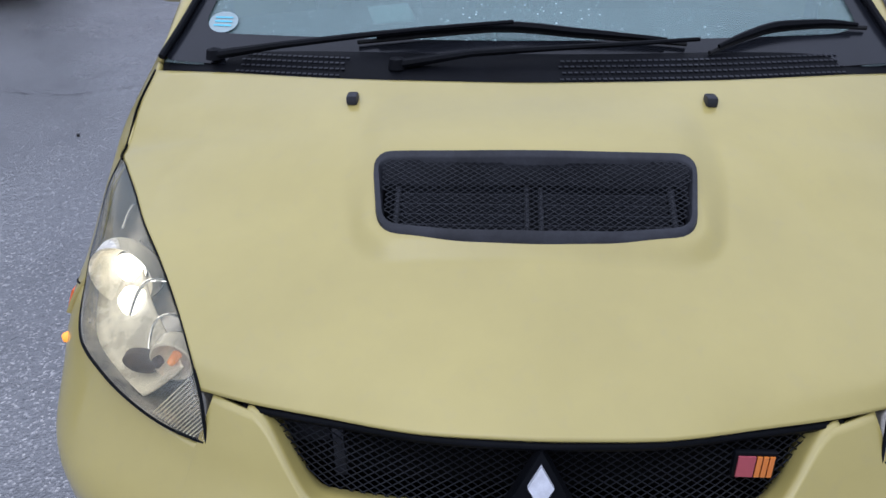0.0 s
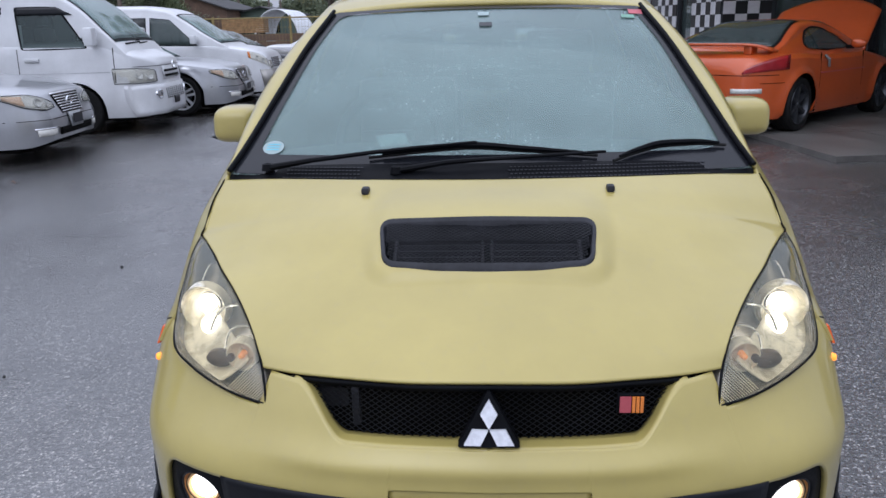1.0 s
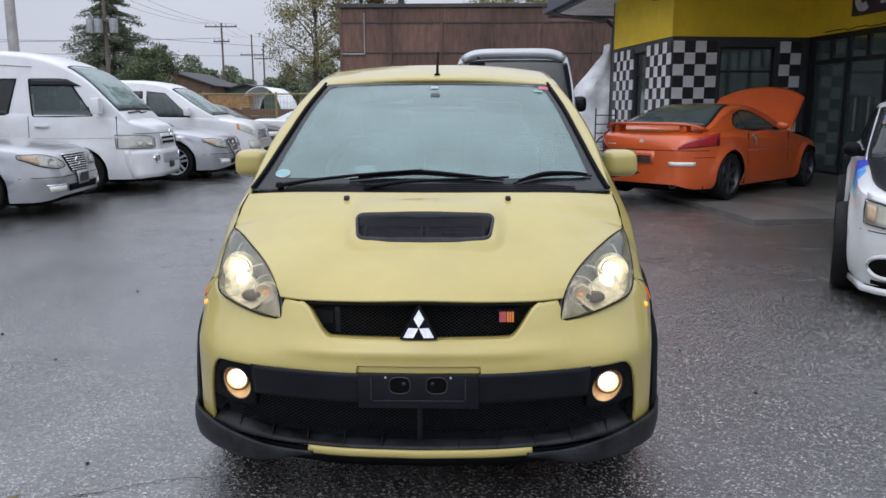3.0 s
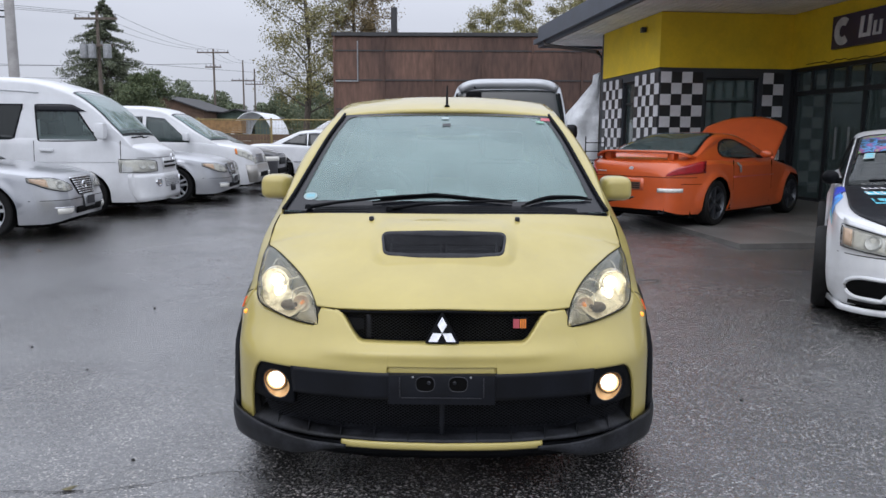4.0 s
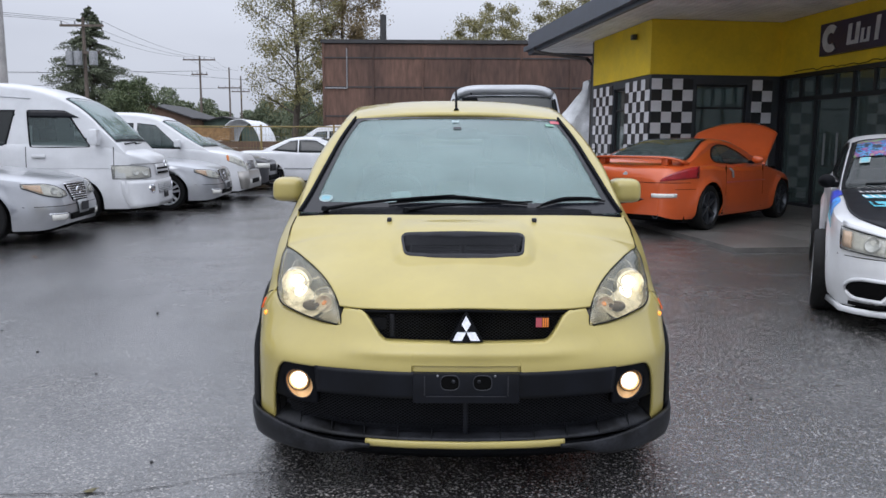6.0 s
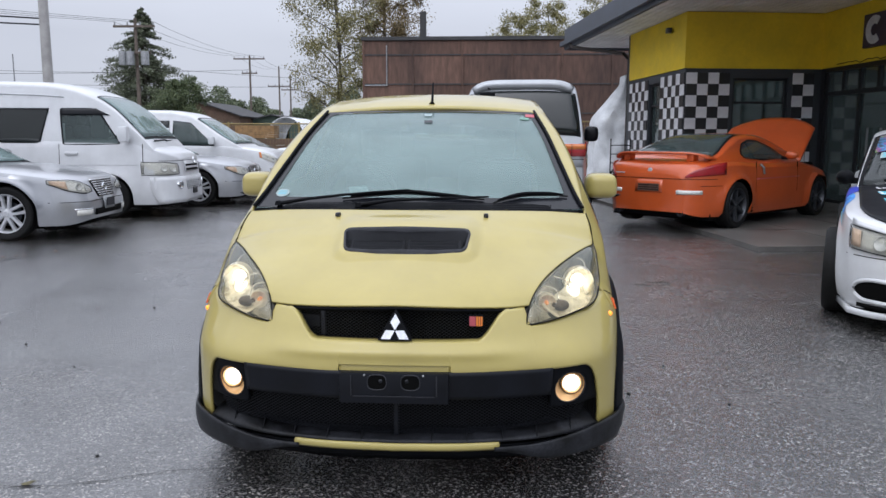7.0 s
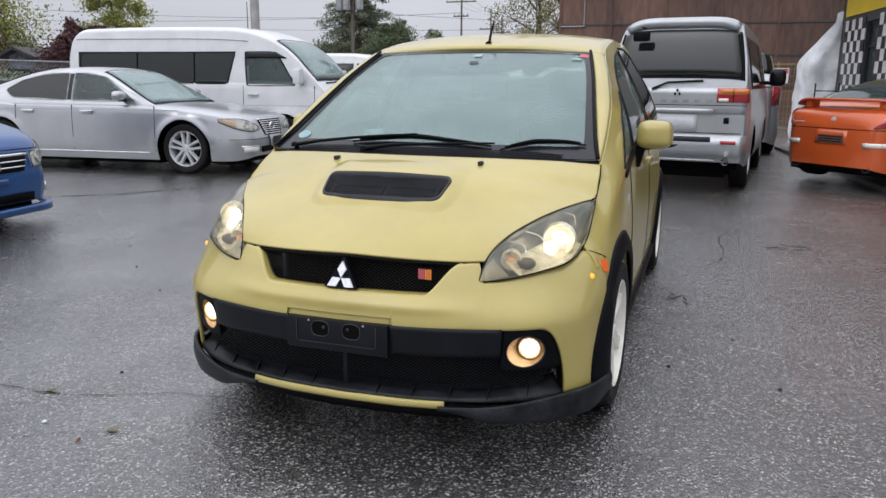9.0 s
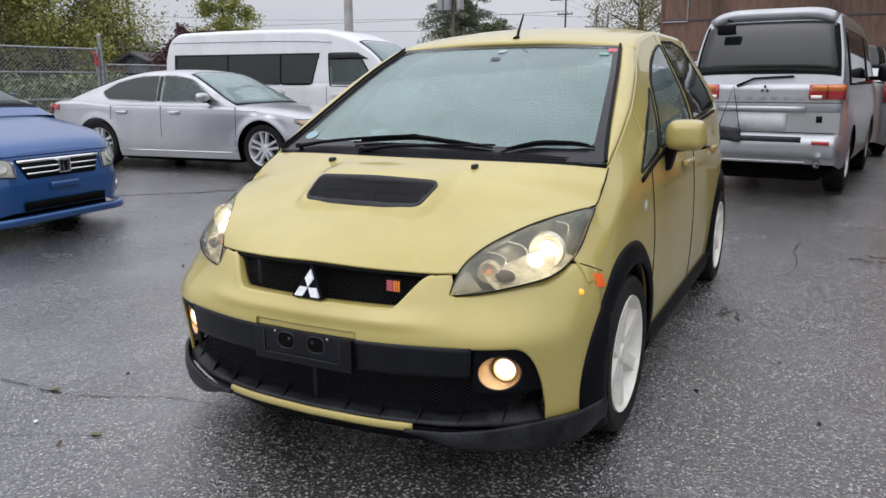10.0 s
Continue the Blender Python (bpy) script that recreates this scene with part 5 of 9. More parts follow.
    # Added near-black block; darkens the gap under the van, no real axle.
    part("under_block", box_bm(-0.6, 0.6, 3.4, 4.3, 0.16, 0.4, bevel=0.04), MAT["void"], ob, "near-black block added to darken the space under the van")
    bm = bmesh.new()
    rod(bm, (0.6, 4.74, 0.41), (-0.5, 4.74, 0.41), 0.014)
    part("step_bar", bm, MAT["steel"], ob, "chrome step bar")
    bm = bmesh.new()
    lathe(bm, [(0.03, 0), (0.042, 0), (0.042, -0.25), (0.03, -0.25), (0.03, 0)], 20, Matrix.Translation((-0.62, 4.76, 0.40)) @ Matrix.Rotation(radians(-90), 4, "X"))
    part("exhaust", bm, MAT["chrome"], ob, "chrome exhaust tip")
    bm = bmesh.new()
    tube(bm, [(0.28, 4.62, 1.22), (0.1, 4.6, 1.3), (-0.3, 4.59, 1.32)], 0.012)
    part("rear_wiper", bm, MAT["plastic"], ob, "black rear wiper")
    for k in range(6):
        part("letter_bar", box_bm(-0.42 + 0.13 * k, -0.35 + 0.13 * k, 4.612, 4.618, 1.07, 1.1), MAT["steel"], ob)
    bm = bmesh.new()
    for dx, dz in ((0, 0.03), (-0.026, -0.012), (0.026, -0.012)):
        prism(bm, [(dx, dz + 0.022), (dx + 0.016, dz), (dx, dz - 0.022), (dx - 0.016, dz)], lambda a, b, c: Vector((a - 0.02, 4.612 + c, b + 1.18)), 0.006)
    part("emblem", bm, MAT["chrome"], ob, "chrome badge")
    # a strap hung from the wiper with a crumpled dark plate
    bm = bmesh.new()
    tube(bm, [(0.42, 4.70, 0.78), (0.3, 4.66, 1.22), (0.2, 4.70, 0.74)], 0.006)
    part("strap", bm, MAT["plastic"], ob, "thin black strap")
    bm = bmesh.new()
    sheet(lambda u, v: Vector((lerp(0.5, 0.18, u), 4.72 + 0.012 * math.sin(u * 9 + v * 5), lerp(0.64, 0.79, v) - 0.04 * u)), 8, 4, bm)
    part("hanging_plate", bm, MAT["plastic_grey"], ob, "dark dealer plate on a strap", thick=0.006)
    return ob


def white_sports_sedan(m):
    ob = thing("sedan", "white sedan with black bonnet and bright painted decals", "car", m)
    s = Shell(ob, MAT["white"], 4.4, 1.70, 1.41, 0.83, 2.67, 0.32,
              [(0, 0.70), (0.05, 0.745), (0.3, 0.80), (0.9, 0.90), (1.35, 0.945), (3.5, 0.99), (4.2, 1.0), (4.4, 0.92)],
              [(1.15, 0.86), (1.6, 1.10), (1.95, 1.29), (2.2, 1.375), (2.7, 1.41), (3.2, 1.34), (3.7, 1.13), (4.0, 0.95)],
              front=(0.62, 0.60), roof_w=0.77, crown=0.09, clr=0.15, rake=0.22, hips=0.03)
    fw = [(1.62, 0.985), (2.08, 1.26), (2.35, 1.31), (2.68, 1.315), (2.66, 0.99)]
    rw = [(2.74, 0.99), (2.76, 1.315), (3.0, 1.29), (3.28, 1.19), (3.5, 1.01)]
    s.build([poly4(fw), [(2.77, 1.01), (2.79, 1.30), (3.0, 1.27), (3.25, 1.17), (3.42, 1.02)]], (1.32, 2.08, 0.07), (3.25, 3.8, 0.09))
    s.glaze(fw, MAT["glass_dark"], r=0.03, seal=0.02)
    s.glaze(rw, MAT["glass_dark"], r=0.03, seal=0.02)
    s.screen(1.30, 2.12, 0.05, MAT["glass_dim"])
    s.screen(3.25, 3.85, 0.08, MAT["glass_dark"], "rear_window")
    s.seats((2.0, 2.8), 0.5)
    bm = tube(bmesh.new(), [(-0.36 + 0.18 * math.cos(math.tau * k / 24), 1.78 + 0.06 * math.sin(math.tau * k / 24), 0.93 + 0.16 * math.sin(math.tau * k / 24)) for k in range(25)], 0.016, 6)
    part("steering_wheel", bm, MAT["cabin"], ob, "dark steering wheel")
    s.wheels(MAT["alloy"], 0.225, 10, 0.26, False, 0.02, -0.105)
    for sd in (1, -1):
        def shell(u, v):
            a, b = math.tau * u, math.pi * v
            return Vector((sd * (0.875 + 0.07 * math.sin(b) * math.cos(a)), 1.62 - 0.07 * math.cos(b), 0.985 + 0.062 * math.sin(b) * math.sin(a)))
        mb = part("wing_mirror", sheet(shell, 16, 10), MAT["plastic"], ob, "black door mirror", smooth=70)
        part("mirror_arm", box_bm(sd * 0.74, sd * 0.86, 1.60, 1.66, 0.93, 0.98, bevel=0.01), MAT["plastic"], mb)

    def hood(u, v, off):
        y = lerp(0.02, 1.30, v)
        a = lerp(lerp(0.78, 0.74, v), 1.0, 1 - abs(2 * u - 1))
        p = s.body(y, a)
        return Vector((p.x if u > 0.5 else -p.x, p.y, p.z + off))
    h = part("bonnet", sheet(lambda u, v: hood(u, v, 0.012), 30, 16), MAT["plastic_satin"], ob, "gloss black bonnet", thick=0.01)

    def on_hood(x, y, off):
        lo, hi = 0.0, 0.5
        v = (y - 0.02) / 1.28
        for _ in range(20):
            mid = (lo + hi) / 2
            if hood(mid, v, off).x < x:
                lo = mid
            else:
                hi = mid
        return hood(lo, v, off)
    # three rows of slanted lettering bars with their own plates
    random.seed(12)
    for k, (y0, x0, x1, hh) in enumerate(((1.02, -0.63, -0.33, 0.09), (0.80, -0.61, -0.25, 0.13), (0.52, -0.57, -0.16, 0.16))):
        if k:
            bm = sheet(lambda u, v: on_hood(lerp(x0, x1, u) - 0.03 * v, lerp(y0, y0 + hh, v), 0.016), 10, 3)
            part("decal_plate", bm, MAT["cyan"], h, "pale blue lettering plate")
        bm = bmesh.new()
        n = 7 if k != 2 else 4
        for j in range(n):
            xa, xb = lerp(x0, x1, (j + 0.12) / n), lerp(x0, x1, (j + 0.78) / n)
            ya, yb = y0 + hh * random.uniform(0.05, 0.2), y0 + hh * random.uniform(0.7, 0.95)
            sheet(lambda u, v: on_hood(lerp(xa, xb, u) - 0.03 * v, lerp(ya, lerp(ya, yb, 0.3), v), 0.020), 2, 1, bm)
            sheet(lambda u, v: on_hood(lerp(xa, lerp(xa, xb, 0.35), u) - 0.03 * v, lerp(ya, yb, v), 0.021), 2, 2, bm)
        part("letter_bar", bm, MAT["paper" if k != 2 else "plastic_satin"], h, "lettering bar")

    def band(u, v):
        y = lerp(1.78, 2.08, v)
        w = s.cab_half(y, s.cab(y) - 0.1) - 0.07
        x = w * (2 * u - 1)
        return Vector((x, y, s.cab_top(x, y))) + Vector((0, -0.5, 0.86)) * 0.02
    part("windscreen_banner", sheet(band, 16, 4), MAT["banner"], ob, "many-coloured windscreen banner", thick=0.002)
    part("windscreen_sticker", sheet(lambda u, v: band(lerp(0.04, 0.10, u), lerp(-0.35, -0.08, v)) + Vector((0, -0.002, 0.003)), 2, 2), MAT["sticker"], ob, "small pale sticker")
    for k in range(3):
        part("sticker_bar", sheet(lambda u, v: band(lerp(0.05, 0.09, u), lerp(-0.30 + 0.08 * k, -0.26 + 0.08 * k, v)) + Vector((0, -0.004, 0.005)), 2, 1), MAT["cyan"], ob)
    # blue paint splash that runs from the wing up to the bonnet
    for sd in (1, -1):
        for y0, y1, a0, a1, nm, lift in ((1.34, 0.60, 0.50, 0.78, "decal_blue", 0.005), (1.38, 0.86, 0.62, 0.80, "decal_deep", 0.008), (1.44, 1.16, 0.22, 0.46, "violet", 0.004), (1.24, 0.50, 0.44, 0.56, "cyan", 0.007)):
            def splash(u, v):
                y = lerp(y0, y1, u)
                k = math.sin(math.pi * (0.10 + 0.88 * u)) ** 0.6
                a = lerp(a0, a1, 0.5) + 0.05 * math.sin(u * 5 + a0 * 20) - 0.10 * u + (v - 0.5) * (a1 - a0) * k
                p = s.body(y, a)
                return Vector((sd * (p.x + lift), p.y, p.z + lift * (0.8 if a > 0.6 else 0)))
            part("flank_decal", sheet(splash, 16, 6), MAT[nm], ob, "blue painted splash on the wing", thick=0.001)
    s.lamp([(0, 0.515), (0.5, 0.54), (1, 0.565)], [(0, 0.615), (0.4, 0.665), (1, 0.72)], 0.32, 0.78, bowls=((0.32, 0.055), (0.60, 0.055)), amber=(0.86, 0.98), label="hazy twin-bowl headlight")
    for sd in (1, -1):
        def lid(u, v):
            x = lerp(0.31, 0.78, u)
            z = lerp(lerp(0.622, 0.725, u ** 0.8), lerp(0.648, 0.765, u ** 0.8), v)
            d = s.nose_y(x) - 0.026 + 0.03 * v
            return Vector((sd * x, d + s.lean(d, z), z))
        part("lamp_eyelid", sheet(lid, 12, 3), MAT["white"], ob, "white eyelid over the headlight", thick=0.012)

        def inlet(u, v):
            x = lerp(lerp(0.52, 0.40, v), 0.745, u)
            k = math.sqrt(max(0.0, 1 - (max(0.0, u - 0.62) / 0.38) ** 2))
            z = 0.30 + (v - 0.5) * 0.145 * max(0.06, k)
            return Vector((sd * x, s.nose_y(x) - 0.008, z))
        it = part("bumper_intake", sheet(inlet, 18, 3), MAT["void"], ob, "black bumper opening", thick=0.01)
        rim = [inlet(k / 24, 1) for k in range(25)] + [inlet(1 - k / 24, 0) for k in range(1, 25)]
        part("intake_rim", tube(bmesh.new(), rim + rim[:1], 0.014, 8), MAT["white"], it, "rounded white rim")

        def slot(u, v):
            x = lerp(0.50, 0.72, u)
            return Vector((sd * x, s.nose_y(x) - 0.016, lerp(0.178, 0.205, v)))
        part("lower_slot", sheet(slot, 8, 1), MAT["void"], ob, "small dark slot", thick=0.006)
    s.face("bumper_seam", -0.86, 0.86, 0.515, 0.521, MAT["void"], 0.003, nx=30, thick=0.002, label="thin bumper seam")
    s.face("bumper_intake", -0.34, 0.34, 0.2, 0.42, MAT["void"], 0.012)
    s.face("grille", -0.3, 0.3, 0.54, 0.64, MAT["plastic"], 0.012)
    s.face("splitter", -0.86, 0.86, 0.12, 0.16, MAT["white"], 0.02, nx=20, thick=0.03)
    bm = bmesh.new()
    rod(bm, (-0.60, 1.20, 0.985), (0.05, 1.24, 1.02), 0.010)
    part("wiper", bm, MAT["plastic"], ob, "black wiper")
    return ob


def blue_minivan(m):
    ob = thing("minivan", "blue low minivan with a chrome-barred grille", "minivan", m)
    s = Shell(ob, MAT["blue"], 4.78, 1.8, 1.55, 0.95, 2.83, 0.33,
              [(0, 0.72), (0.06, 0.79), (0.3, 0.86), (0.9, 0.97), (1.3, 1.03), (4.5, 1.06), (4.78, 1.0)],
              [(0.95, 0.98), (1.5, 1.24), (2.1, 1.46), (2.6, 1.54), (3.6, 1.55), (4.3, 1.45), (4.6, 1.2), (4.74, 1.0)],
              front=(0.75, 0.58), roof_w=0.68, crown=0.12, rake=0.26, hips=0.016)
    sw = [(1.75, 1.06), (2.3, 1.42), (3.3, 1.46), (3.3, 1.06)]
    s.build([poly4(sw)], (1.2, 2.05, 0.09), (4.3, 4.65, 0.09))
    s.window(sw, MAT["glass_dark"])
    s.screen(1.15, 2.1, 0.07, MAT["glass"])
    s.screen(4.3, 4.68, 0.08, MAT["glass_dark"], "rear_window")
    s.seats((2.0, 2.9), 0.6)
    s.wheels(MAT["alloy"], 0.215, 7, 0.21)
    s.mirrors(1.75, 1.05, MAT["blue"])
    g = s.face("grille", -0.43, 0.43, 0.51, 0.67, MAT["plastic"], 0.014, label="black grille with chrome bars", taper=0.82, nx=14)
    for k in range(3):
        wd = 0.42 - 0.03 * k
        s.face("slat", -wd, wd, 0.640 - 0.048 * k, (0.662 if k == 0 else 0.651) - 0.048 * k, MAT["chrome"], 0.026, parent=g, nx=12)
    bm = box_bm(-0.065, 0.065, -0.03, 0.03, 0.53, 0.65, bevel=0.012)
    part("emblem", bm, MAT["chrome"], g, "chrome square badge")
    part("emblem_inset", box_bm(-0.045, 0.045, -0.034, -0.03, 0.545, 0.635), MAT["plastic"], g)
    bm = box_bm(-0.035, -0.018, -0.038, -0.034, 0.55, 0.63)
    box(bm, 0.018, 0.035, -0.038, -0.034, 0.55, 0.63)
    part("emblem_bars", bm, MAT["chrome"], g)
    s.lamp([(0, 0.53), (0.5, 0.55), (1, 0.66)], [(0, 0.655), (0.5, 0.71), (1, 0.755)], 0.46, 0.865, bowls=((0.25, 0.05), (0.5, 0.045)), label="clear headlight")
    s.face("hood_gap", -0.82, 0.82, 0.69, 0.696, MAT["void"], 0.003, nx=24, thick=0.002, label="thin gap below the bonnet")
    s.face("bumper_intake", -0.42, 0.42, 0.25, 0.32, MAT["void"], 0.012)
    s.face("splitter", -0.87, 0.87, 0.14, 0.2, MAT["blue"], 0.06, nx=20, thick=0.06)
    s.face("fog_light", 0.62, 0.74, 0.3, 0.38, MAT["chrome"], 0.016, both=True, label="fog light in a chrome ring")
    s.face("plate_mount", -0.15, 0.15, 0.41, 0.46, MAT["blue"], 0.022, label="blue plate mount")
    return ob


def white_wagon(m):
    ob = thing("sedan", "dirty white sedan with dark wheels parked side-on", "car", m)
    s = Shell(ob, MAT["white"], 4.7, 1.78, 1.45, 0.85, 2.75, 0.32,
              [(0, 0.62), (0.05, 0.72), (0.4, 0.82), (1.1, 0.93), (1.5, 0.97), (4.4, 1.02), (4.7, 0.95)],
              [(1.2, 0.9), (1.7, 1.18), (2.2, 1.4), (2.6, 1.44), (3.0, 1.41), (3.5, 1.22), (3.95, 1.0)], roof_w=0.66)
    fw = [(1.75, 0.98), (2.3, 1.30), (2.8, 1.33), (2.8, 0.99)]
    rw = [(2.86, 0.99), (2.86, 1.33), (3.1, 1.28), (3.55, 1.04)]
    s.build([poly4(fw), poly4(rw)], (1.4, 2.1, 0.08), None)
    s.window(fw, MAT["glass_dark"])
    s.window(rw, MAT["glass_dark"])
    s.screen(1.35, 2.15, 0.07, MAT["glass"])
    s.wheels(MAT["alloy_dark"], 0.24, 12, 0.22, False, 0.02)
    s.face("tail_light", 0.4, 0.86, 0.72, 0.9, MAT["lamp_red"], 0.012, tail=True, both=True, label="red tail light")
    s.patch("tail_light", 4.3, 4.62, 0.74, 0.88, MAT["lamp_red"], 0.008)
    s.patch("side_moulding", 1.2, 3.4, 0.5, 0.54, MAT["steel"], 0.006)
    return ob


silver_sedan(place(-4.93, 7.95, 6), "silver four-door luxury sedan with five-spoke alloy wheels")
white_van(place(-4.80, 10.75, 5.5), "white high-roof van with dark side windows")
silver_sedan(place(-4.35, 13.0, 4), "silver four-door sedan parked beside a white van")
minivan(place(-4.35, 15.4, 3), "white minivan with grey lower bodywork")
small_hatch(place(-4.6, 18.6, 0), MAT["dark_car"], "dark grey hatchback beyond the white minivan")
small_hatch(place(-6.0, 21.5, 0), MAT["silver"], "silver estate car in the back of the lot", "estate_car")
white_wagon(place(-1.3, 20.6, 0))
orange_coupe(Matrix.Translation((0, 0, 0.06)) @ place(5.61, 11.66, 45.3))
silver_mpv(place(1.20, 12.18, 84.2))
small_hatch(place(1.15, 17.4, 95), MAT["silver"], "tall silver van with red tail lights beyond another van", "van", 1.28)
white_sports_sedan(place(3.42, 2.46, -115.5))
blue_minivan(place(-4.44, 2.71, 5))
small_hatch(place(4.6, 24.0, 180), MAT["red_car"], "red car beyond the yellow fence", "hatchback")


# ---- shop building: an L round a paved corner, under one wide canopy ----
B0, BX, BY = Vector((4.2, 13.4, 0)), Vector((0.9917, 0.1288, 0)), Vector((-0.1288, 0.9917, 0))


def bp(u, v, z):
    """A place by the shop's own axes: u along its front, v to its back."""
    return B0 + BX * u + BY * v + Vector((0, 0, z))


def bbox(bm, u0, u1, v0, v1, z0, z1):
    vs = [bm.verts.new(bp(u, v, z)) for z in (z0, z1) for u, v in ((u0, v0), (u1, v0), (u1, v1), (u0, v1))]
    for f in ((0, 1, 2, 3), (7, 6, 5, 4), (0, 4, 5, 1), (1, 5, 6, 2), (2, 6, 7, 3), (3, 7, 4, 0)):
        bm.faces.new([vs[i] for i in f])
    return bm


def wall(name, label, spans, mat, holes=None):
    bm = bmesh.new()
    for s in spans:
        bbox(bm, *s)
    return tagged(part(name, bm, mat, smooth=0), label, "wall", kind="structure")


YB, YT = 2.68, 3.76
UC = 2.8
wall_front = wall("wall_front", "blue-grey shop wall with checkered tile bands", [(0.0, 0.98, 0, 0.2, 0, YB), (2.12, UC, 0, 0.2, 0, YB), (0.98, 2.12, 0, 0.2, 2.5, YB), (0.98, 2.12, 0, 0.2, 0, 0.75)], MAT["wall_grey"])
wall_side = wall("wall_side", "blue-grey shop side wall with checkered tile bands", [(0, 0.2, 0.2, 1.4, 0, YB), (0, 0.2, 2.12, 3.5, 0, YB), (0, 0.2, 1.4, 2.12, 2.5, YB), (0, 0.2, 1.4, 2.12, 0, 0.75)], MAT["wall_grey"])
wall_inner = wall("wall_inner", "dark shop-front wall of glass doors in dark frames", [(UC, UC + 0.2, -0.12, 0.2, 0, YB), (UC, UC + 0.2, -9.0, -8.8, 0, YB), (UC, UC + 0.2, -8.8, -0.12, 2.6, YB)], MAT["frame_dark"])
# Pale lining added inside the walls to lift the dark interior.
wall("wall_lining", "pale inner lining added to brighten the shop interior", [(0.25, 8.9, 3.4, 3.49, 0.05, YT), (8.9, 8.99, -8.9, 3.4, 0.05, YT), (UC + 0.25, 8.9, -8.99, -8.9, 0.05, YT)], MAT["inner_wall"])
wall_back = wall("wall_back", "plain rear shop walls", [(0, 9.0, 3.5, 3.7, 0, YT), (9.0, 9.2, -9.0, 3.7, 0, YT), (UC, 9.0, -9.2, -9.0, 0, YT)], MAT["wall_grey"])
band = wall("wall_band", "bright yellow painted wall band below the canopy", [(-0.03, UC, -0.03, 0.2, YB, YT), (-0.03, 0.2, 0.2, 3.5, YB, YT), (UC - 0.03, UC + 0.2, -9.0, -0.03, YB, YT)], MAT["wall_yellow"])
shop_floor = wall("floor", "dark shop floor", [(0.2, 9.0, 0.2, 3.39, 0.0, 0.05), (UC + 0.2, 9.0, -8.89, 0.2, 0.0, 0.05)], MAT["concrete"])
tagged(shop_floor, "", "floor")


def shop_window(name, front, a0, a1, z0, z1, mull, parent_label):
    ob = thing(name, parent_label, "window", kind="structure")

    def fb(bm, p, q, d0, d1, za, zb):
        return bbox(bm, p, q, d0, d1, za, zb) if front == "v" else bbox(bm, d0, d1, p, q, za, zb)
    f = 0.05
    d0, d1 = (0.06, 0.13) if front != "c" else (0, 0)
    bm = bmesh.new()
    fb(bm, a0, a0 + f, d0, d1, z0, z1)
    fb(bm, a1 - f, a1, d0, d1, z0, z1)
    fb(bm, a0 + f, a1 - f, d0, d1, z0, z0 + f)
    fb(bm, a0 + f, a1 - f, d0, d1, z1 - f, z1)
    fb(bm, a0 + f, a1 - f, d0, d1, z0 + mull, z0 + mull + 0.04)
    part("window_frame", bm, MAT["frame_dark"], ob, smooth=0)
    for za, zb in ((z0 + f, z0 + mull), (z0 + mull + 0.04, z1 - f)):
        part("pane", fb(bmesh.new(), a0 + f, a1 - f, 0.09, 0.1, za, zb), MAT["shop_glass"], ob, smooth=0)


shop_window("window_1", "v", 0.98, 2.12, 0.75, 2.5, 1.25, "dark-framed shop window with a grey blind")
shop_window("window_2", "u", 1.4, 2.12, 0.75, 2.5, 1.25, "dark-framed side window")
bm = bmesh.new()
for k in range(16):
    bbox(bm, 1.04, 2.06, 0.16, 0.175, 2.0 - 0.03 + k * 0.028, 2.0 - 0.008 + k * 0.028)
tagged(part("window_blind", bm, MAT["soffit"], smooth=0), "grey slatted blind half lowered behind the window", "blind")

# glazed doors along the inner wall
doors = thing("shop_front", "row of dark-framed glass doors with transom lights", "shop front", kind="structure")
v = -0.12
panes = [1.08, 1.08, 1.08, 1.08, 1.08, 1.08, 1.08, 1.12]
for wdt in panes:
    va, vb = v - wdt, v
    bm = bmesh.new()
    bbox(bm, UC + 0.03, UC + 0.13, vb - 0.06, vb, 0.0, 2.6)
    bbox(bm, UC + 0.03, UC + 0.13, va, vb - 0.06, 2.14, 2.22)
    bbox(bm, UC + 0.03, UC + 0.13, va, vb - 0.06, 0.0, 0.12)
    part("door_frame", bm, MAT["frame_dark"], doors, smooth=0)
    part("pane", bbox(bmesh.new(), UC + 0.075, UC + 0.085, va, vb - 0.06, 0.12, 2.14), MAT["shop_glass"], doors, smooth=0)
    vm = (va + vb - 0.06) / 2
    part("transom_bar", bbox(bmesh.new(), UC + 0.035, UC + 0.125, vm - 0.03, vm + 0.03, 2.22, 2.6), MAT["frame_dark"], doors, smooth=0)
    for pa, pb in ((va, vm - 0.03), (vm + 0.03, vb - 0.06)):
        part("transom_pane", bbox(bmesh.new(), UC + 0.075, UC + 0.085, pa, pb, 2.22, 2.6), MAT["shop_glass"], doors, smooth=0)
    v = va
for vv in (-1.62, -2.0, -4.2):
    bm = bmesh.new()
    bbox(bm, UC - 0.0, UC + 0.03, vv, vv + 0.025, 0.9, 1.5)
    part("door_handle", bm, MAT["steel"], doors, "steel pull handle", smooth=0)

# canopy roof
roof = thing("canopy_roof", "wide flat canopy roof with white board soffit and slate fascia", "roof", kind="structure")
U0, U1, V0, V1 = -1.0, 9.3, -7.0, 6.2
part("roof_deck", bbox(bmesh.new(), U0, U1, V0, V1, 3.95, 4.2), MAT["roof_dark"], roof, smooth=0)
n = 26
bm = bmesh.new()
w = (U1 - U0 - 0.05) / 68
for k in range(68):
    bbox(bm, U0 + 0.05 + k * w, U0 + 0.05 + (k + 0.84) * w, V0, V1, 3.77, 3.79)
tagged(part("soffit_boards", bm, MAT["soffit"], roof, smooth=0), kind="stuff")
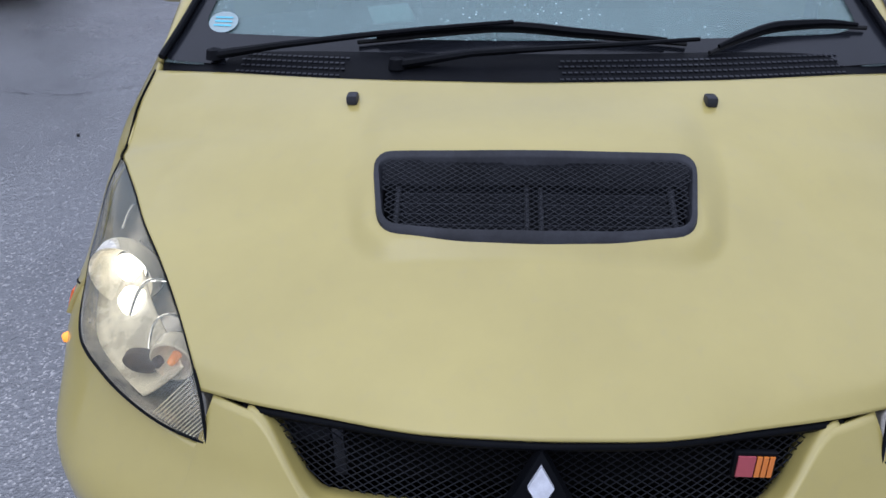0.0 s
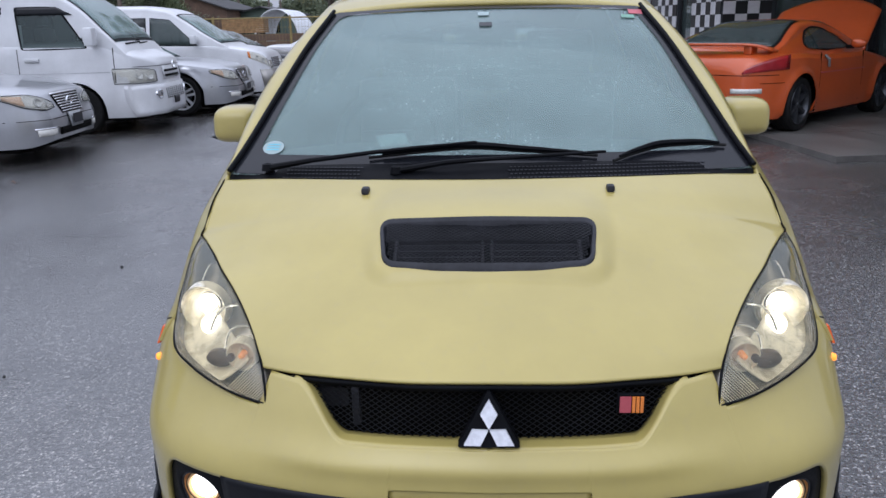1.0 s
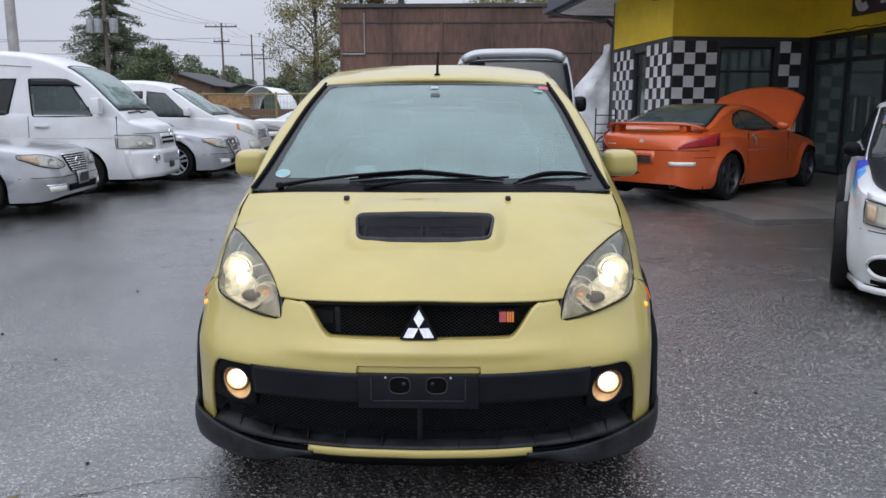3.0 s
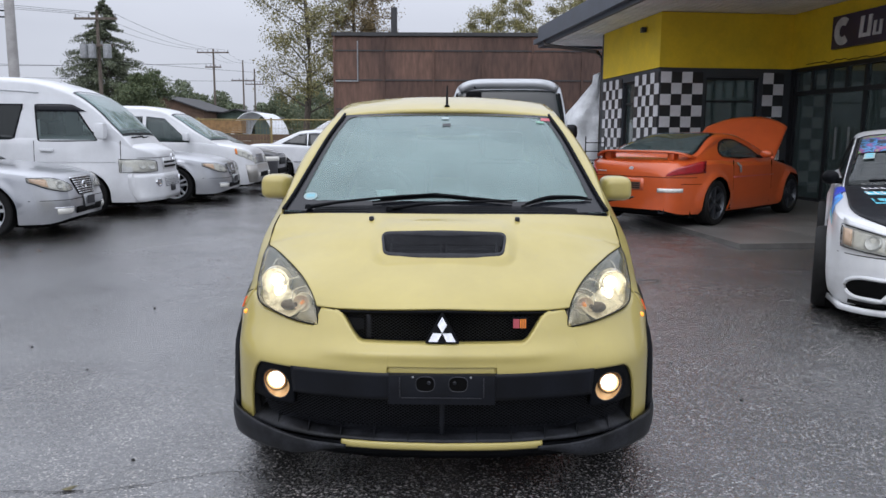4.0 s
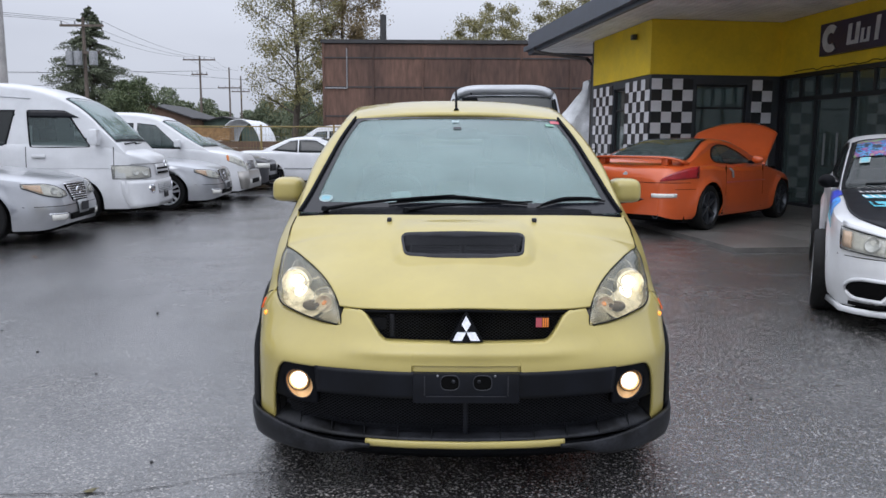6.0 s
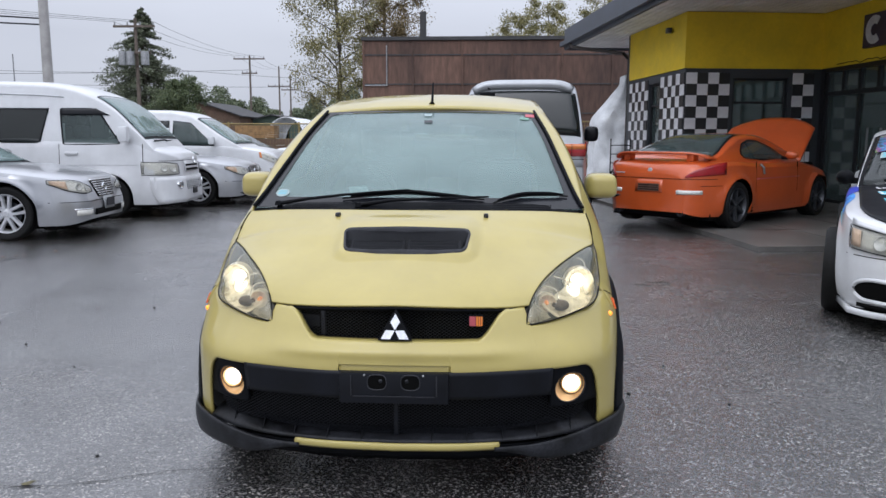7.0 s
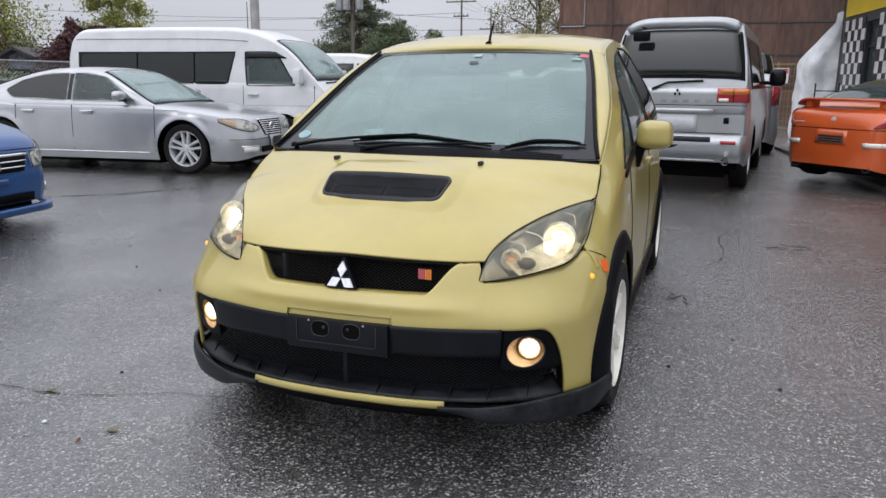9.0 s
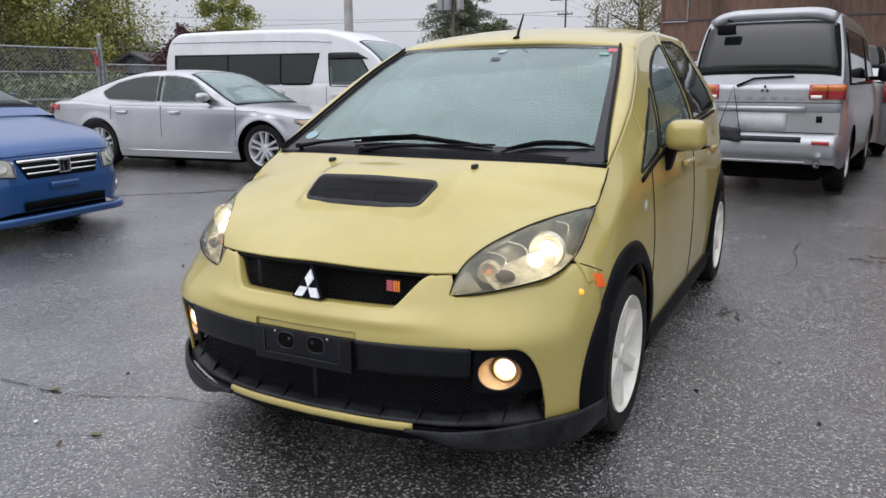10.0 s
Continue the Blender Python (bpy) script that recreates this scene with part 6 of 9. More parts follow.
part("soffit_backing", bbox(bmesh.new(), U0 + 0.05, U1, V0, V1, 3.795, 3.94), MAT["roof_dark"], roof, smooth=0)
part("fascia", bbox(bmesh.new(), U0 - 0.03, U0 + 0.04, V0, V1, 3.70, 4.24), MAT["fascia"], roof, "slate-blue fascia board", smooth=0)
part("fascia", bbox(bmesh.new(), U0, U1, V0 - 0.05, V0, 3.70, 4.24), MAT["fascia"], roof, smooth=0)
part("fascia", bbox(bmesh.new(), U0, U1, V1, V1 + 0.05, 3.70, 4.24), MAT["fascia"], roof, smooth=0)
bm = bmesh.new()
bbox(bm, U0 - 0.15, U0 - 0.032, V0, V1, 3.78, 3.80)
bbox(bm, U0 - 0.16, U0 - 0.15, V0, V1, 3.78, 3.9)
part("gutter", bm, MAT["fascia"], roof, "slate-blue gutter", smooth=0)
bm = tube(bmesh.new(), [bp(U0 - 0.09, 5.2, 3.78), bp(U0 - 0.09, 5.2, 3.68), bp(U0 + 0.1, 5.0, 3.62), bp(-0.12, 3.75, 3.36), bp(0.05, 3.82, 3.2), bp(0.05, 3.82, 0.1)], 0.045, 10)
tagged(part("downpipe", bm, MAT["pipe"]), "brown round downpipe from the gutter", "downpipe", kind="structure")

# sign board on the inner wall band
sign = thing("shop_sign", "dark purple sign board with pale letter shapes", "sign")
part("board", bbox(bmesh.new(), UC - 0.12, UC - 0.04, -6.2, -1.47, 2.92, 3.5), MAT["sign"], sign, smooth=0)
bm = bmesh.new()
for k in range(15):
    a0, a1 = radians(230 + k * 17.3), radians(230 + (k + 1) * 17.3)
    q = [(-1.80 + rr * math.cos(aa), 3.21 + rr * 1.05 * math.sin(aa)) for rr, aa in ((0.235, a0), (0.235, a1), (0.10, a1), (0.10, a0))]
    prism(bm, q, lambda a, b, c: bp(UC - 0.125 - c, a, b), 0.015)
part("ring_mark", bm, MAT["sign_letter"], sign, smooth=0)
for k, (wd, ht) in enumerate([(0.3, 0.36), (0.22, 0.24), (0.09, 0.4), (0.24, 0.24), (0.24, 0.24), (0.3, 0.36), (0.22, 0.24), (0.24, 0.24), (0.2, 0.24)]):
    v0 = -2.27 - 0.36 * k
    bm = bmesh.new()
    for c0, c1, z0, z1 in ((0.0, 0.3, 0.0, 1.0), (0.7, 1.0, 0.0, 1.0), (0.3, 0.7, 0.0, 0.18)) if wd > 0.1 else ((0.0, 1.0, 0.0, 1.0),):
        quad = [(v0 - wd * c - 0.09 * (z * ht), 3.04 + z * ht) for c, z in ((c0, z0), (c1, z0), (c1, z1), (c0, z1))]
        prism(bm, quad, lambda a, b, c: bp(UC - 0.125 - c, a, b), 0.015)
    part("letter_bar", bm, MAT["sign_letter"], sign, smooth=0)
bm = bmesh.new()
random.seed(5)
pts = [bp(UC - 0.05, -0.6 - 0.12 * k, YB + 0.03 + random.uniform(-0.02, 0.03)) for k in range(50)]
tube(bm, pts, 0.008, 5)
tagged(part("light_string", bm, MAT["plastic"]), "dark string of small lights along the wall band", "string lights")
bm = box_bm(-0.05, 0.05, -0.09, 0.09, -0.05, 0.05, bevel=0.012)
cam_ob = tagged(part("floodlight", bm, MAT["frame_dark"]), "small dark wall floodlight", "lamp")
cam_ob.matrix_world = Matrix.Translation(bp(-0.1, 0.75, 3.5))

# paved corner
bm = bmesh.new()
for k in range(4):
    for j in range(5):
        u0, v0 = -1.35 + 1.05 * k - (0.25 if k == 0 else 0), -6.6 + 1.65 * j
        bbox(bm, u0 + 0.006, u0 + 1.05 - 0.006 + (0.25 if k == 0 else 0), v0 + 0.006, v0 + 1.65 - 0.006, 0.0, 0.06)
tagged(part("apron", bm, MAT["concrete"], smooth=0), "damp concrete apron slabs before the shop", "pavement", kind="structure")


# ---- rusty panel wall ----
def panel_wall():
    x0, y0, top = -4.75, 29.3, 5.2
    core = tagged(part("wall_far", box_bm(x0 + 0.05, 16, y0 + 0.08, y0 + 0.5, 0, top), MAT["rust"], smooth=0), "tall wall of rusty brown steel panels", "wall", kind="structure")
    pw, ph = 2.0, 1.16
    for i in range(9):
        for j in range(5):
            za, zb = j * ph, min(top - 0.03, (j + 1) * ph - 0.02)
            if zb - za < 0.2:
                continue
            xa = x0 + i * pw
            bm = box_bm(xa + 0.012, xa + pw - 0.012, y0, y0 + 0.07, za, zb)
            part("panel", bm, MAT["rust"], core, smooth=0)
        bm = box_bm(x0 + i * pw - 0.04, x0 + i * pw + 0.04, y0 - 0.05, y0 - 0.001, 0, top)
        part("batten", bm, MAT["rust"], core, smooth=0)
    for j in range(1, 5):
        part("rail", box_bm(x0, 13, y0 - 0.03, y0 - 0.002, j * ph - 0.035, j * ph + 0.015), MAT["roof_dark"], core, smooth=0)
    part("coping", box_bm(x0 - 0.1, 16, y0 - 0.08, y0 + 0.6, top + 0.002, top + 0.14), MAT["roof_dark"], core, "dark steel coping", smooth=0)
    bm = rod(bmesh.new(), (x0 + 0.95, y0 - 0.06, 3.4), (x0 + 0.95, y0 - 0.06, top - 0.2), 0.025)
    rod(bm, (x0 + 0.05, y0 - 0.06, 3.42), (x0 + 0.95, y0 - 0.06, 3.42), 0.025)
    part("pipe", bm, MAT["steel"], core, "thin grey conduit")
    part("vent_pipe", rod(bmesh.new(), (-2.35, y0 + 0.3, top), (-2.35, y0 + 0.3, top + 1.15), 0.13, n=14), MAT["roof_dark"], core, "dark flue pipe")


panel_wall()


# ---- white sheeting, stand and fences ----
def sheeted_pile():
    random.seed(11)

    def f(u, v):
        a = math.tau * u
        h = v
        prof = 1.0 - 0.62 * step(0.55, 1.0, h) if h < 0.985 else 0.0
        n = noise.noise(Vector((math.cos(a) * 2, math.sin(a) * 2, h * 4))) * 0.16 + noise.noise(Vector((math.cos(a) * 7, math.sin(a) * 7, h * 9))) * 0.06
        n += 0.06 * abs(math.sin(3.5 * a + 7 * h)) - 0.03
        return Vector((3.70 + (0.66 * prof + n * (1 - h * 0.4)) * math.cos(a) + 0.34 * step(0.5, 1.0, h), 18.4 + (0.8 * prof + n) * math.sin(a), 2.9 * h + 0.1 * h * math.sin(a * 2 + 1)))
    tagged(part("tarpaulin", sheet(f, 48, 40), MAT["tarp"], smooth=50), "tall pile wrapped in crumpled white plastic sheet", "tarpaulin")


sheeted_pile()


def bike_stand():
    ob = thing("metal_stand", "black metal rack beside the shop wall", "rack", Matrix.Translation((3.35, 15.6, 0)))
    bm = bmesh.new()
    for k in range(5):
        z = 0.35 + 0.2 * k
        tube(bm, [(-0.22, 0, z), (0.22, 0, z)], 0.012, 6)
    part("shelf_bars", bm, MAT["plastic"], ob)
    for x in (-0.22, 0.22):
        part("post", rod(bmesh.new(), (x, 0, 0), (x, 0, 1.3), 0.014), MAT["plastic"], ob)
    bm = bmesh.new()
    tube(bm, [(0.22 * math.cos(math.tau * k / 20), 0.05, 0.35 + 0.33 * math.sin(math.tau * k / 20)) for k in range(21)], 0.018, 6)
    part("hoop", bm, MAT["plastic"], ob)


bike_stand()


def lattice_fence(name, label, a, b, h, mat, cell, wire, posts, z0=0.08, diamond=False, post_r=0.03):
    """A wire fence between two ground points."""
    a, b = Vector(a), Vector(b)
    L = (b - a).length
    d = (b - a).normalized()
    ob = thing(name, label, "fence", kind="structure")
    for k in range(posts + 1):
        p = a + d * L * k / posts
        part("post", rod(bmesh.new(), p, p + Vector((0, 0, h + 0.06)), post_r, n=10), mat, ob)
    bm = bmesh.new()
    for z in ((z0, h * 0.45, h * 0.74, h) if diamond else (z0, h)):
        rod(bm, a + Vector((0, 0, z)), b + Vector((0, 0, z)), 0.02, n=6)
    part("rail", bm, mat, ob)
    vs, fs = [], []

    def wire_at(p, q):
        r = wire
        i = len(vs)
        n = Vector((-d.y, d.x, 0)) * r
        t = (q - p).normalized().cross(Vector((-d.y, d.x, 0))) * r
        for o in (p, q):
            vs.extend([o + n, o + t, o - n, o - t])
        fs.extend([(i, i + 1, i + 5, i + 4), (i + 1, i + 2, i + 6, i + 5), (i + 2, i + 3, i + 7, i + 6), (i + 3, i, i + 4, i + 7)])
    H = h - z0
    if diamond:
        k = -H
        while k < L:
            for sg in (1, -1):
                s0, s1 = max(0, k), min(L, k + H)
                if s1 > s0:
                    za, zb = s0 - k, s1 - k
                    if sg < 0:
                        za, zb = H - za, H - zb
                    wire_at(a + d * s0 + Vector((0, 0, z0 + za)), a + d * s1 + Vector((0, 0, z0 + zb)))
            k += cell
    else:
        for k in range(int(L / cell) + 1):
            wire_at(a + d * k * cell + Vector((0, 0, z0)), a + d * k * cell + Vector((0, 0, h)))
        for k in range(int(H / (cell * 2)) + 1):
            wire_at(a + Vector((0, 0, z0 + k * cell * 2)), b + Vector((0, 0, z0 + k * cell * 2)))
    me = bpy.data.meshes.new("wire_mesh")
    me.from_pydata(vs, [], fs)
    me.materials.append(mat)
    w = tagged(new("wire_mesh", me), kind="stuff")
    w.parent = ob
    return ob


lattice_fence("fence_far", "dull yellow wire fence panels at the back of the lot", (-15, 22.3, 0), (1.2, 22.3, 0), 1.75, MAT["fence_yellow"], 0.1, 0.0028, 7)
lattice_fence("fence_gate", "yellow wire fence panel beside the shop", (1.2, 22.3, 0), (4.4, 20.5, 0), 1.8, MAT["fence_yellow"], 0.1, 0.005, 2)
lattice_fence("fence_west", "tall galvanised chain-link fence along the lot", (-14.5, 1.0, 0), (-13.85, 11.0, 0), 2.02, MAT["steel"], 0.09, 0.0035, 4, diamond=True, post_r=0.04)
fw_low = lattice_fence("fence_west_low", "lower galvanised chain-link fence after a tall post", (-13.84, 11.2, 0), (-13.0, 24.0, 0), 1.68, MAT["steel"], 0.09, 0.0035, 4, diamond=True, post_r=0.03)
part("post", rod(bmesh.new(), (-13.84, 11.1, 0), (-13.84, 11.1, 2.34), 0.042, n=12), MAT["steel"], fw_low, "tall gate post")
part("cap", lathe(bmesh.new(), [(0.001, 0.04), (0.03, 0.028), (0.048, 0.0), (0.048, -0.03)], 14, Matrix.Translation((-13.84, 11.1, 2.34))), MAT["steel"], fw_low)
rt = sheet(lambda u, v: Vector((-13.78 + 0.02 * math.sin(u * 7 + v * 3), 10.84 + 0.13 * u + 0.02 * math.sin(v * 5), lerp(1.68, 1.98, v) - 0.05 * u)), 6, 8)
tagged(part("red_tag", rt, MAT["red"], thick=0.004), "faded red plastic tag tied to the wire fence", "tag")
sg = thing("warning_sign", "white sign with a red band on the fence", "sign", pose(2.75, 21.3, 1.5, 0, 0, -29))
part("plate", box_bm(-0.36, 0.36, -0.01, 0.0, -0.2, 0.2), MAT["paper"], sg)
part("band", box_bm(-0.34, 0.34, -0.014, -0.0105, 0.05, 0.18), MAT["red"], sg, "red band")
for k in range(3):
    part("text_bar", box_bm(-0.28, 0.28, -0.013, -0.0105, -0.14 + 0.06 * k, -0.115 + 0.06 * k), MAT["red"], sg)


# ---- trees, poles and sheds in the distance ----
def leaves_mesh(name, pts, size, mat, parent, flat=0.0):
    """Many small leaf clumps, one bent quad each, at the given places."""
    vs, fs = [], []
    for p in pts:
        n = Vector((random.gauss(0, 1), random.gauss(0, 1), random.gauss(0, 1) + flat)).normalized()
        t = n.orthogonal().normalized()
        t.rotate(Matrix.Rotation(random.uniform(0, 6.28), 3, n))
        b = n.cross(t)
        s = size * random.uniform(0.5, 1.3)
        i = len(vs)
        vs.extend([p - t * s, p + b * s * 0.55 + n * s * 0.2, p + t * s, p - b * s * 0.55 + n * s * 0.15])
        fs.append((i, i + 1, i + 2, i + 3))
    me = bpy.data.meshes.new(name)
    me.from_pydata(vs, [], fs)
    me.materials.append(mat)
    ob = tagged(new(name, me), kind="stuff")
    ob.parent = parent
    return ob


def broad_tree(x, y, h, spread, mat, label, seed, count=6000, leaf=0.16, bare=0.25, trunk=0.02):
    random.seed(seed)
    ob = thing("tree", label, "tree", Matrix.Translation((x, y, 0)))
    r0 = h * trunk
    lean = Vector((random.uniform(-0.04, 0.04) * h, random.uniform(-0.04, 0.04) * h, h * 0.96))
    bm = tube(bmesh.new(), [lean * t + Vector((0.15 * math.sin(t * 7 + seed), 0.1 * math.cos(t * 5), 0)) for t in [k / 8 for k in range(9)]], [r0 * (1 - 0.88 * k / 8) for k in range(9)], 9)
    tips = []
    limbs = bmesh.new()
    for k in range(26):
        t = bare + (0.95 - bare) * k / 25
        a = k * 2.4 + random.uniform(-0.4, 0.4)
        ln = spread * (0.35 + 0.65 * math.sin(math.pi * min(1, (t - bare) / (1 - bare) * 0.8 + 0.18))) * random.uniform(0.7, 1.1)
        p0 = lean * t
        p1 = p0 + Vector((math.cos(a) * ln * 0.55, math.sin(a) * ln * 0.55, ln * 0.3))
        p2 = p0 + Vector((math.cos(a) * ln, math.sin(a) * ln, ln * 0.55))
        tube(limbs, [p0, p1, p2], [r0 * 0.32 * (1.1 - t), r0 * 0.2 * (1.1 - t), r0 * 0.06], 6)
        for _ in range(5):
            q = p0.lerp(p2, random.uniform(0.4, 1.0)) + Vector((random.gauss(0, 1), random.gauss(0, 1), random.gauss(0, 0.8))) * ln * 0.16
            tips.append((q, ln * random.uniform(0.12, 0.3)))
            tube(limbs, [p0.lerp(p2, 0.55), q], [r0 * 0.09 * (1.1 - t), r0 * 0.03], 4)
    tr = part("trunk", bm, MAT["bark"], ob, "grey-brown trunk")
    part("limb", limbs, MAT["bark"], ob)
    pts = []
    for _ in range(count):
        q, rr = random.choice(tips)
        pts.append(q + Vector((random.gauss(0, 1), random.gauss(0, 1), random.gauss(0, 0.8))) * rr * 0.75)
    leaves_mesh("crown", pts, leaf, mat, ob)
    return ob


def conifer(x, y, h, r, label, seed, count=9000):
    random.seed(seed)
    ob = thing("conifer", label, "tree", Matrix.Translation((x, y, 0)))
    part("trunk", tube(bmesh.new(), [(0, 0, 0), (0, 0, h * 0.5), (0, 0, h)], [h * 0.022, h * 0.014, 0.02], 8), MAT["bark"], ob)
    limbs = bmesh.new()
    pts = []
    n = 240
    for k in range(n):
        t = (k + random.random()) / n
        z = h * (0.06 + 0.93 * t)
        ln = r * (1 - t) ** 0.95 * random.uniform(0.5, 1.2) + 0.12
        a = random.uniform(0, 6.28)
        tip = Vector((math.cos(a) * ln, math.sin(a) * ln, z - ln * 0.12))
        tube(limbs, [(0, 0, z + ln * 0.05), tip], [0.03, 0.008], 4)
        m = int(count / n * (0.35 + 1.3 * (1 - t)))
        for _ in range(m):
            s = random.uniform(0.25, 1.05)
            pts.append(Vector((0, 0, z + ln * 0.05)).lerp(tip, s) + Vector((random.gauss(0, 1), random.gauss(0, 1), random.gauss(-0.35, 0.7))) * 0.085 * (ln * 0.6 + 0.3))
    part("limb", limbs, MAT["bark"], ob)
    leaves_mesh("crown", pts, 0.075, MAT["leaf_dark"], ob, 0.6)


def wood_line(name, label, x0, x1, y, h, mat, seed, count, leaf=0.5):
    """A far belt of bushes and trees."""
    random.seed(seed)
    pts = []
    ph = [random.uniform(0, 6.28) for _ in range(6)]
    for _ in range(count):
        x = random.uniform(x0, x1)
        top = h * (0.72 + 0.16 * math.sin(x * 0.33 + ph[0]) + 0.12 * math.sin(x * 0.9 + ph[1]) + 0.1 * math.sin(x * 2.1 + ph[2]))
        z = top * math.sqrt(random.random())
        pts.append(Vector((x, y + random.uniform(-3, 3), z)))
    ob = leaves_mesh(name, pts, leaf, mat, None)
    tagged(ob, label, "trees", kind="stuff")


conifer(-25.4, 55, 10.9, 5.6, "tall dark green conifer beyond the lot", 3, 100000)
broad_tree(-21.3, 52, 5.4, 1.7, MAT["leaf_green"], "low green broadleaf tree beside a conifer", 4, 22000, 0.075, 0.1)
broad_tree(-6.9, 34.5, 11.5, 2.3, MAT["leaf_autumn"], "tall thin tree with yellowing leaves behind the rusty wall", 5, 26000, 0.055, 0.2, 0.016)
broad_tree(-4.9, 36.5, 10.9, 1.9, MAT["leaf_brown"], "tall tree with brown autumn leaves behind the rusty wall", 6, 30000, 0.055, 0.3, 0.016)
for i, (x, y, h, sp) in enumerate([(2.2, 60, 11.2, 2.3), (5.2, 61, 12.6, 2.6), (8.8, 60, 12.4, 2.8), (11.6, 62, 13.6, 2.8), (15, 61, 13, 3)]):
    broad_tree(x, y, h, sp, MAT["leaf_autumn"], "tall poplar with thinning yellow-green leaves", 20 + i, 14000, 0.08, 0.3, 0.012)
broad_tree(-30.2, 34, 9.4, 1.7, MAT["leaf_yellow"], "slim poplar with yellow-green leaves", 31, 24000, 0.08, 0.12, 0.012)
broad_tree(-33.5, 25.3, 9.0, 4.2, MAT["leaf_yellow"], "broad tree with yellowing leaves beyond the fence", 32, 60000, 0.08, 0.12)
broad_tree(-33, 17, 9.5, 4.6, MAT["leaf_brown"], "broad tree with brown leaves beyond the fence", 33, 60000, 0.08, 0.1)
broad_tree(-29, 10, 9.0, 4.6, MAT["leaf_brown"], "broad tree with brown leaves beyond the fence", 34, 60000, 0.08, 0.1)
broad_tree(-32.5, 26, 5.6, 2.4, MAT["leaf_brown"], "bare-branched bush beyond the fence", 35, 1200, 0.12, 0.15)
broad_tree(-20.6, 20.9, 3.1, 1.25, MAT["leaf_maroon"], "round bush with dark maroon leaves beyond the fence", 36, 22000, 0.06, 0.05)
wood_line("tree_belt", "far belt of dull green trees", -62, -10, 118, 8.6, MAT["leaf_hazed"], 41, 60000, 0.22)
wood_line("hedge", "scrubby green bushes along the back fence", -9.0, -4.8, 44, 3.6, MAT["leaf_hazed"], 42, 20000, 0.075)
wood_line("tree_belt", "far belt of dull green trees", -120, -60, 100, 8, MAT["leaf_hazed"], 43, 40000, 0.26)
wood_line("tree_belt", "far belt of dull brown trees to the side", -90, -60, 40, 7, MAT["leaf_brown"], 44, 8000, 0.35)
wood_line("ivy_bank", "ivy and bushes behind the chain-link fence", -19, -15.4, 12, 1.6, MAT["leaf_green"], 45, 7000, 0.08)


def utility_pole(x, y, h, arms, label, mat="pole", r=0.15, cans=0, turn=0):
    ob = thing("utility_pole", label, "utility pole", pose(x, y, 0, 0, 0, turn))
    part("pole", rod(bmesh.new(), (0, 0, 0), (0, 0, h), r, r * 0.65, 12), MAT[mat], ob)
    for z, w in arms:
        a = part("crossarm", box_bm(-w / 2, w / 2, -r - 0.12, -r, z - 0.07, z + 0.07), MAT[mat], ob, smooth=0)
        for k in range(4):
            xx = lerp(-w / 2 + 0.1, w / 2 - 0.1, k / 3)
            part("insulator", lathe(bmesh.new(), [(0.001, 0.22), (0.05, 0.2), (0.04, 0.12), (0.06, 0.1), (0.04, 0.0)], 8, Matrix.Translation((xx, -r - 0.06, z + 0.07))), MAT["steel"], a)
    for k in range(cans):
        xx = (-0.75, 0.75, -0.25)[k]
        part("transformer", lathe(bmesh.new(), [(0.001, 0.95), (0.24, 0.93), (0.26, 0.85), (0.26, 0.05), (0.001, 0)], 16, Matrix.Translation((xx, -r - 0.3, h * 0.66))), MAT["steel"], ob, "grey transformer can")
    return ob


utility_pole(-23.15, 49, 9.14, [(8.6, 2.8), (6.9, 2.1)], "wooden utility pole with crossarms and transformers", cans=3)
utility_pole(-26.9, 86, 10.6, [(10.2, 3.6), (8.6, 1.8)], "wooden utility pole with a crossarm")
utility_pole(-29.5, 108, 11.4, [(8.6, 3.2)], "far wooden utility pole with a crossarm")
utility_pole(-28.4, 110, 10.4, [(8.2, 2.6)], "far wooden utility pole with a crossarm")
utility_pole(-11.0, 17.2, 9.0, [], "grey steel lamp pole behind the parked cars", "pole_grey", 0.14)
utility_pole(-33.6, 52, 7.2, [], "slim far lamp pole", "steel", 0.06)
utility_pole(-45, 40, 9, [(8.5, 2.2)], "far wooden utility pole")


def cable(pts, sag, r=0.011):
    p, q = Vector(pts[0]), Vector(pts[1])
    bm = tube(bmesh.new(), [p.lerp(q, k / 14) - Vector((0, 0, sag * 4 * (k / 14) * (1 - k / 14))) for k in range(15)], r, 5)
    tagged(part("overhead_cable", bm, MAT["plastic"]), "thin dark overhead cable", "cable")


for dx in (-1.3, 0, 1.3):
    cable([(-23.15 + dx, 48.8, 8.9), (-26.9 + dx, 85.8, 10.5)], 0.5)
    cable([(-60 + dx, 14, 11.0), (-23.15 + dx, 48.8, 8.9)], 0.9)
    cable([(-26.9 + dx, 85.8, 10.5), (-29.5 + dx, 108, 11)], 0.4)
cable([(-23.15, 48.8, 6.0), (20, 78, 7.0)], 0.8)
cable([(-60, 45, 7.5), (-23.15, 48.8, 5.6)], 0.5)
cable([(-110, 84, 10), (-26.9, 86, 9)], 0.8, 0.02)
cable([(-80, 100, 9), (20, 112, 9.3)], 0.8, 0.02)
cable([(-36, 17, 6.6), (-11, 17.2, 4.3)], 0.2, 0.02)
cable([(-36, 17, 6.3), (-11, 17.2, 4.15)], 0.25, 0.02)


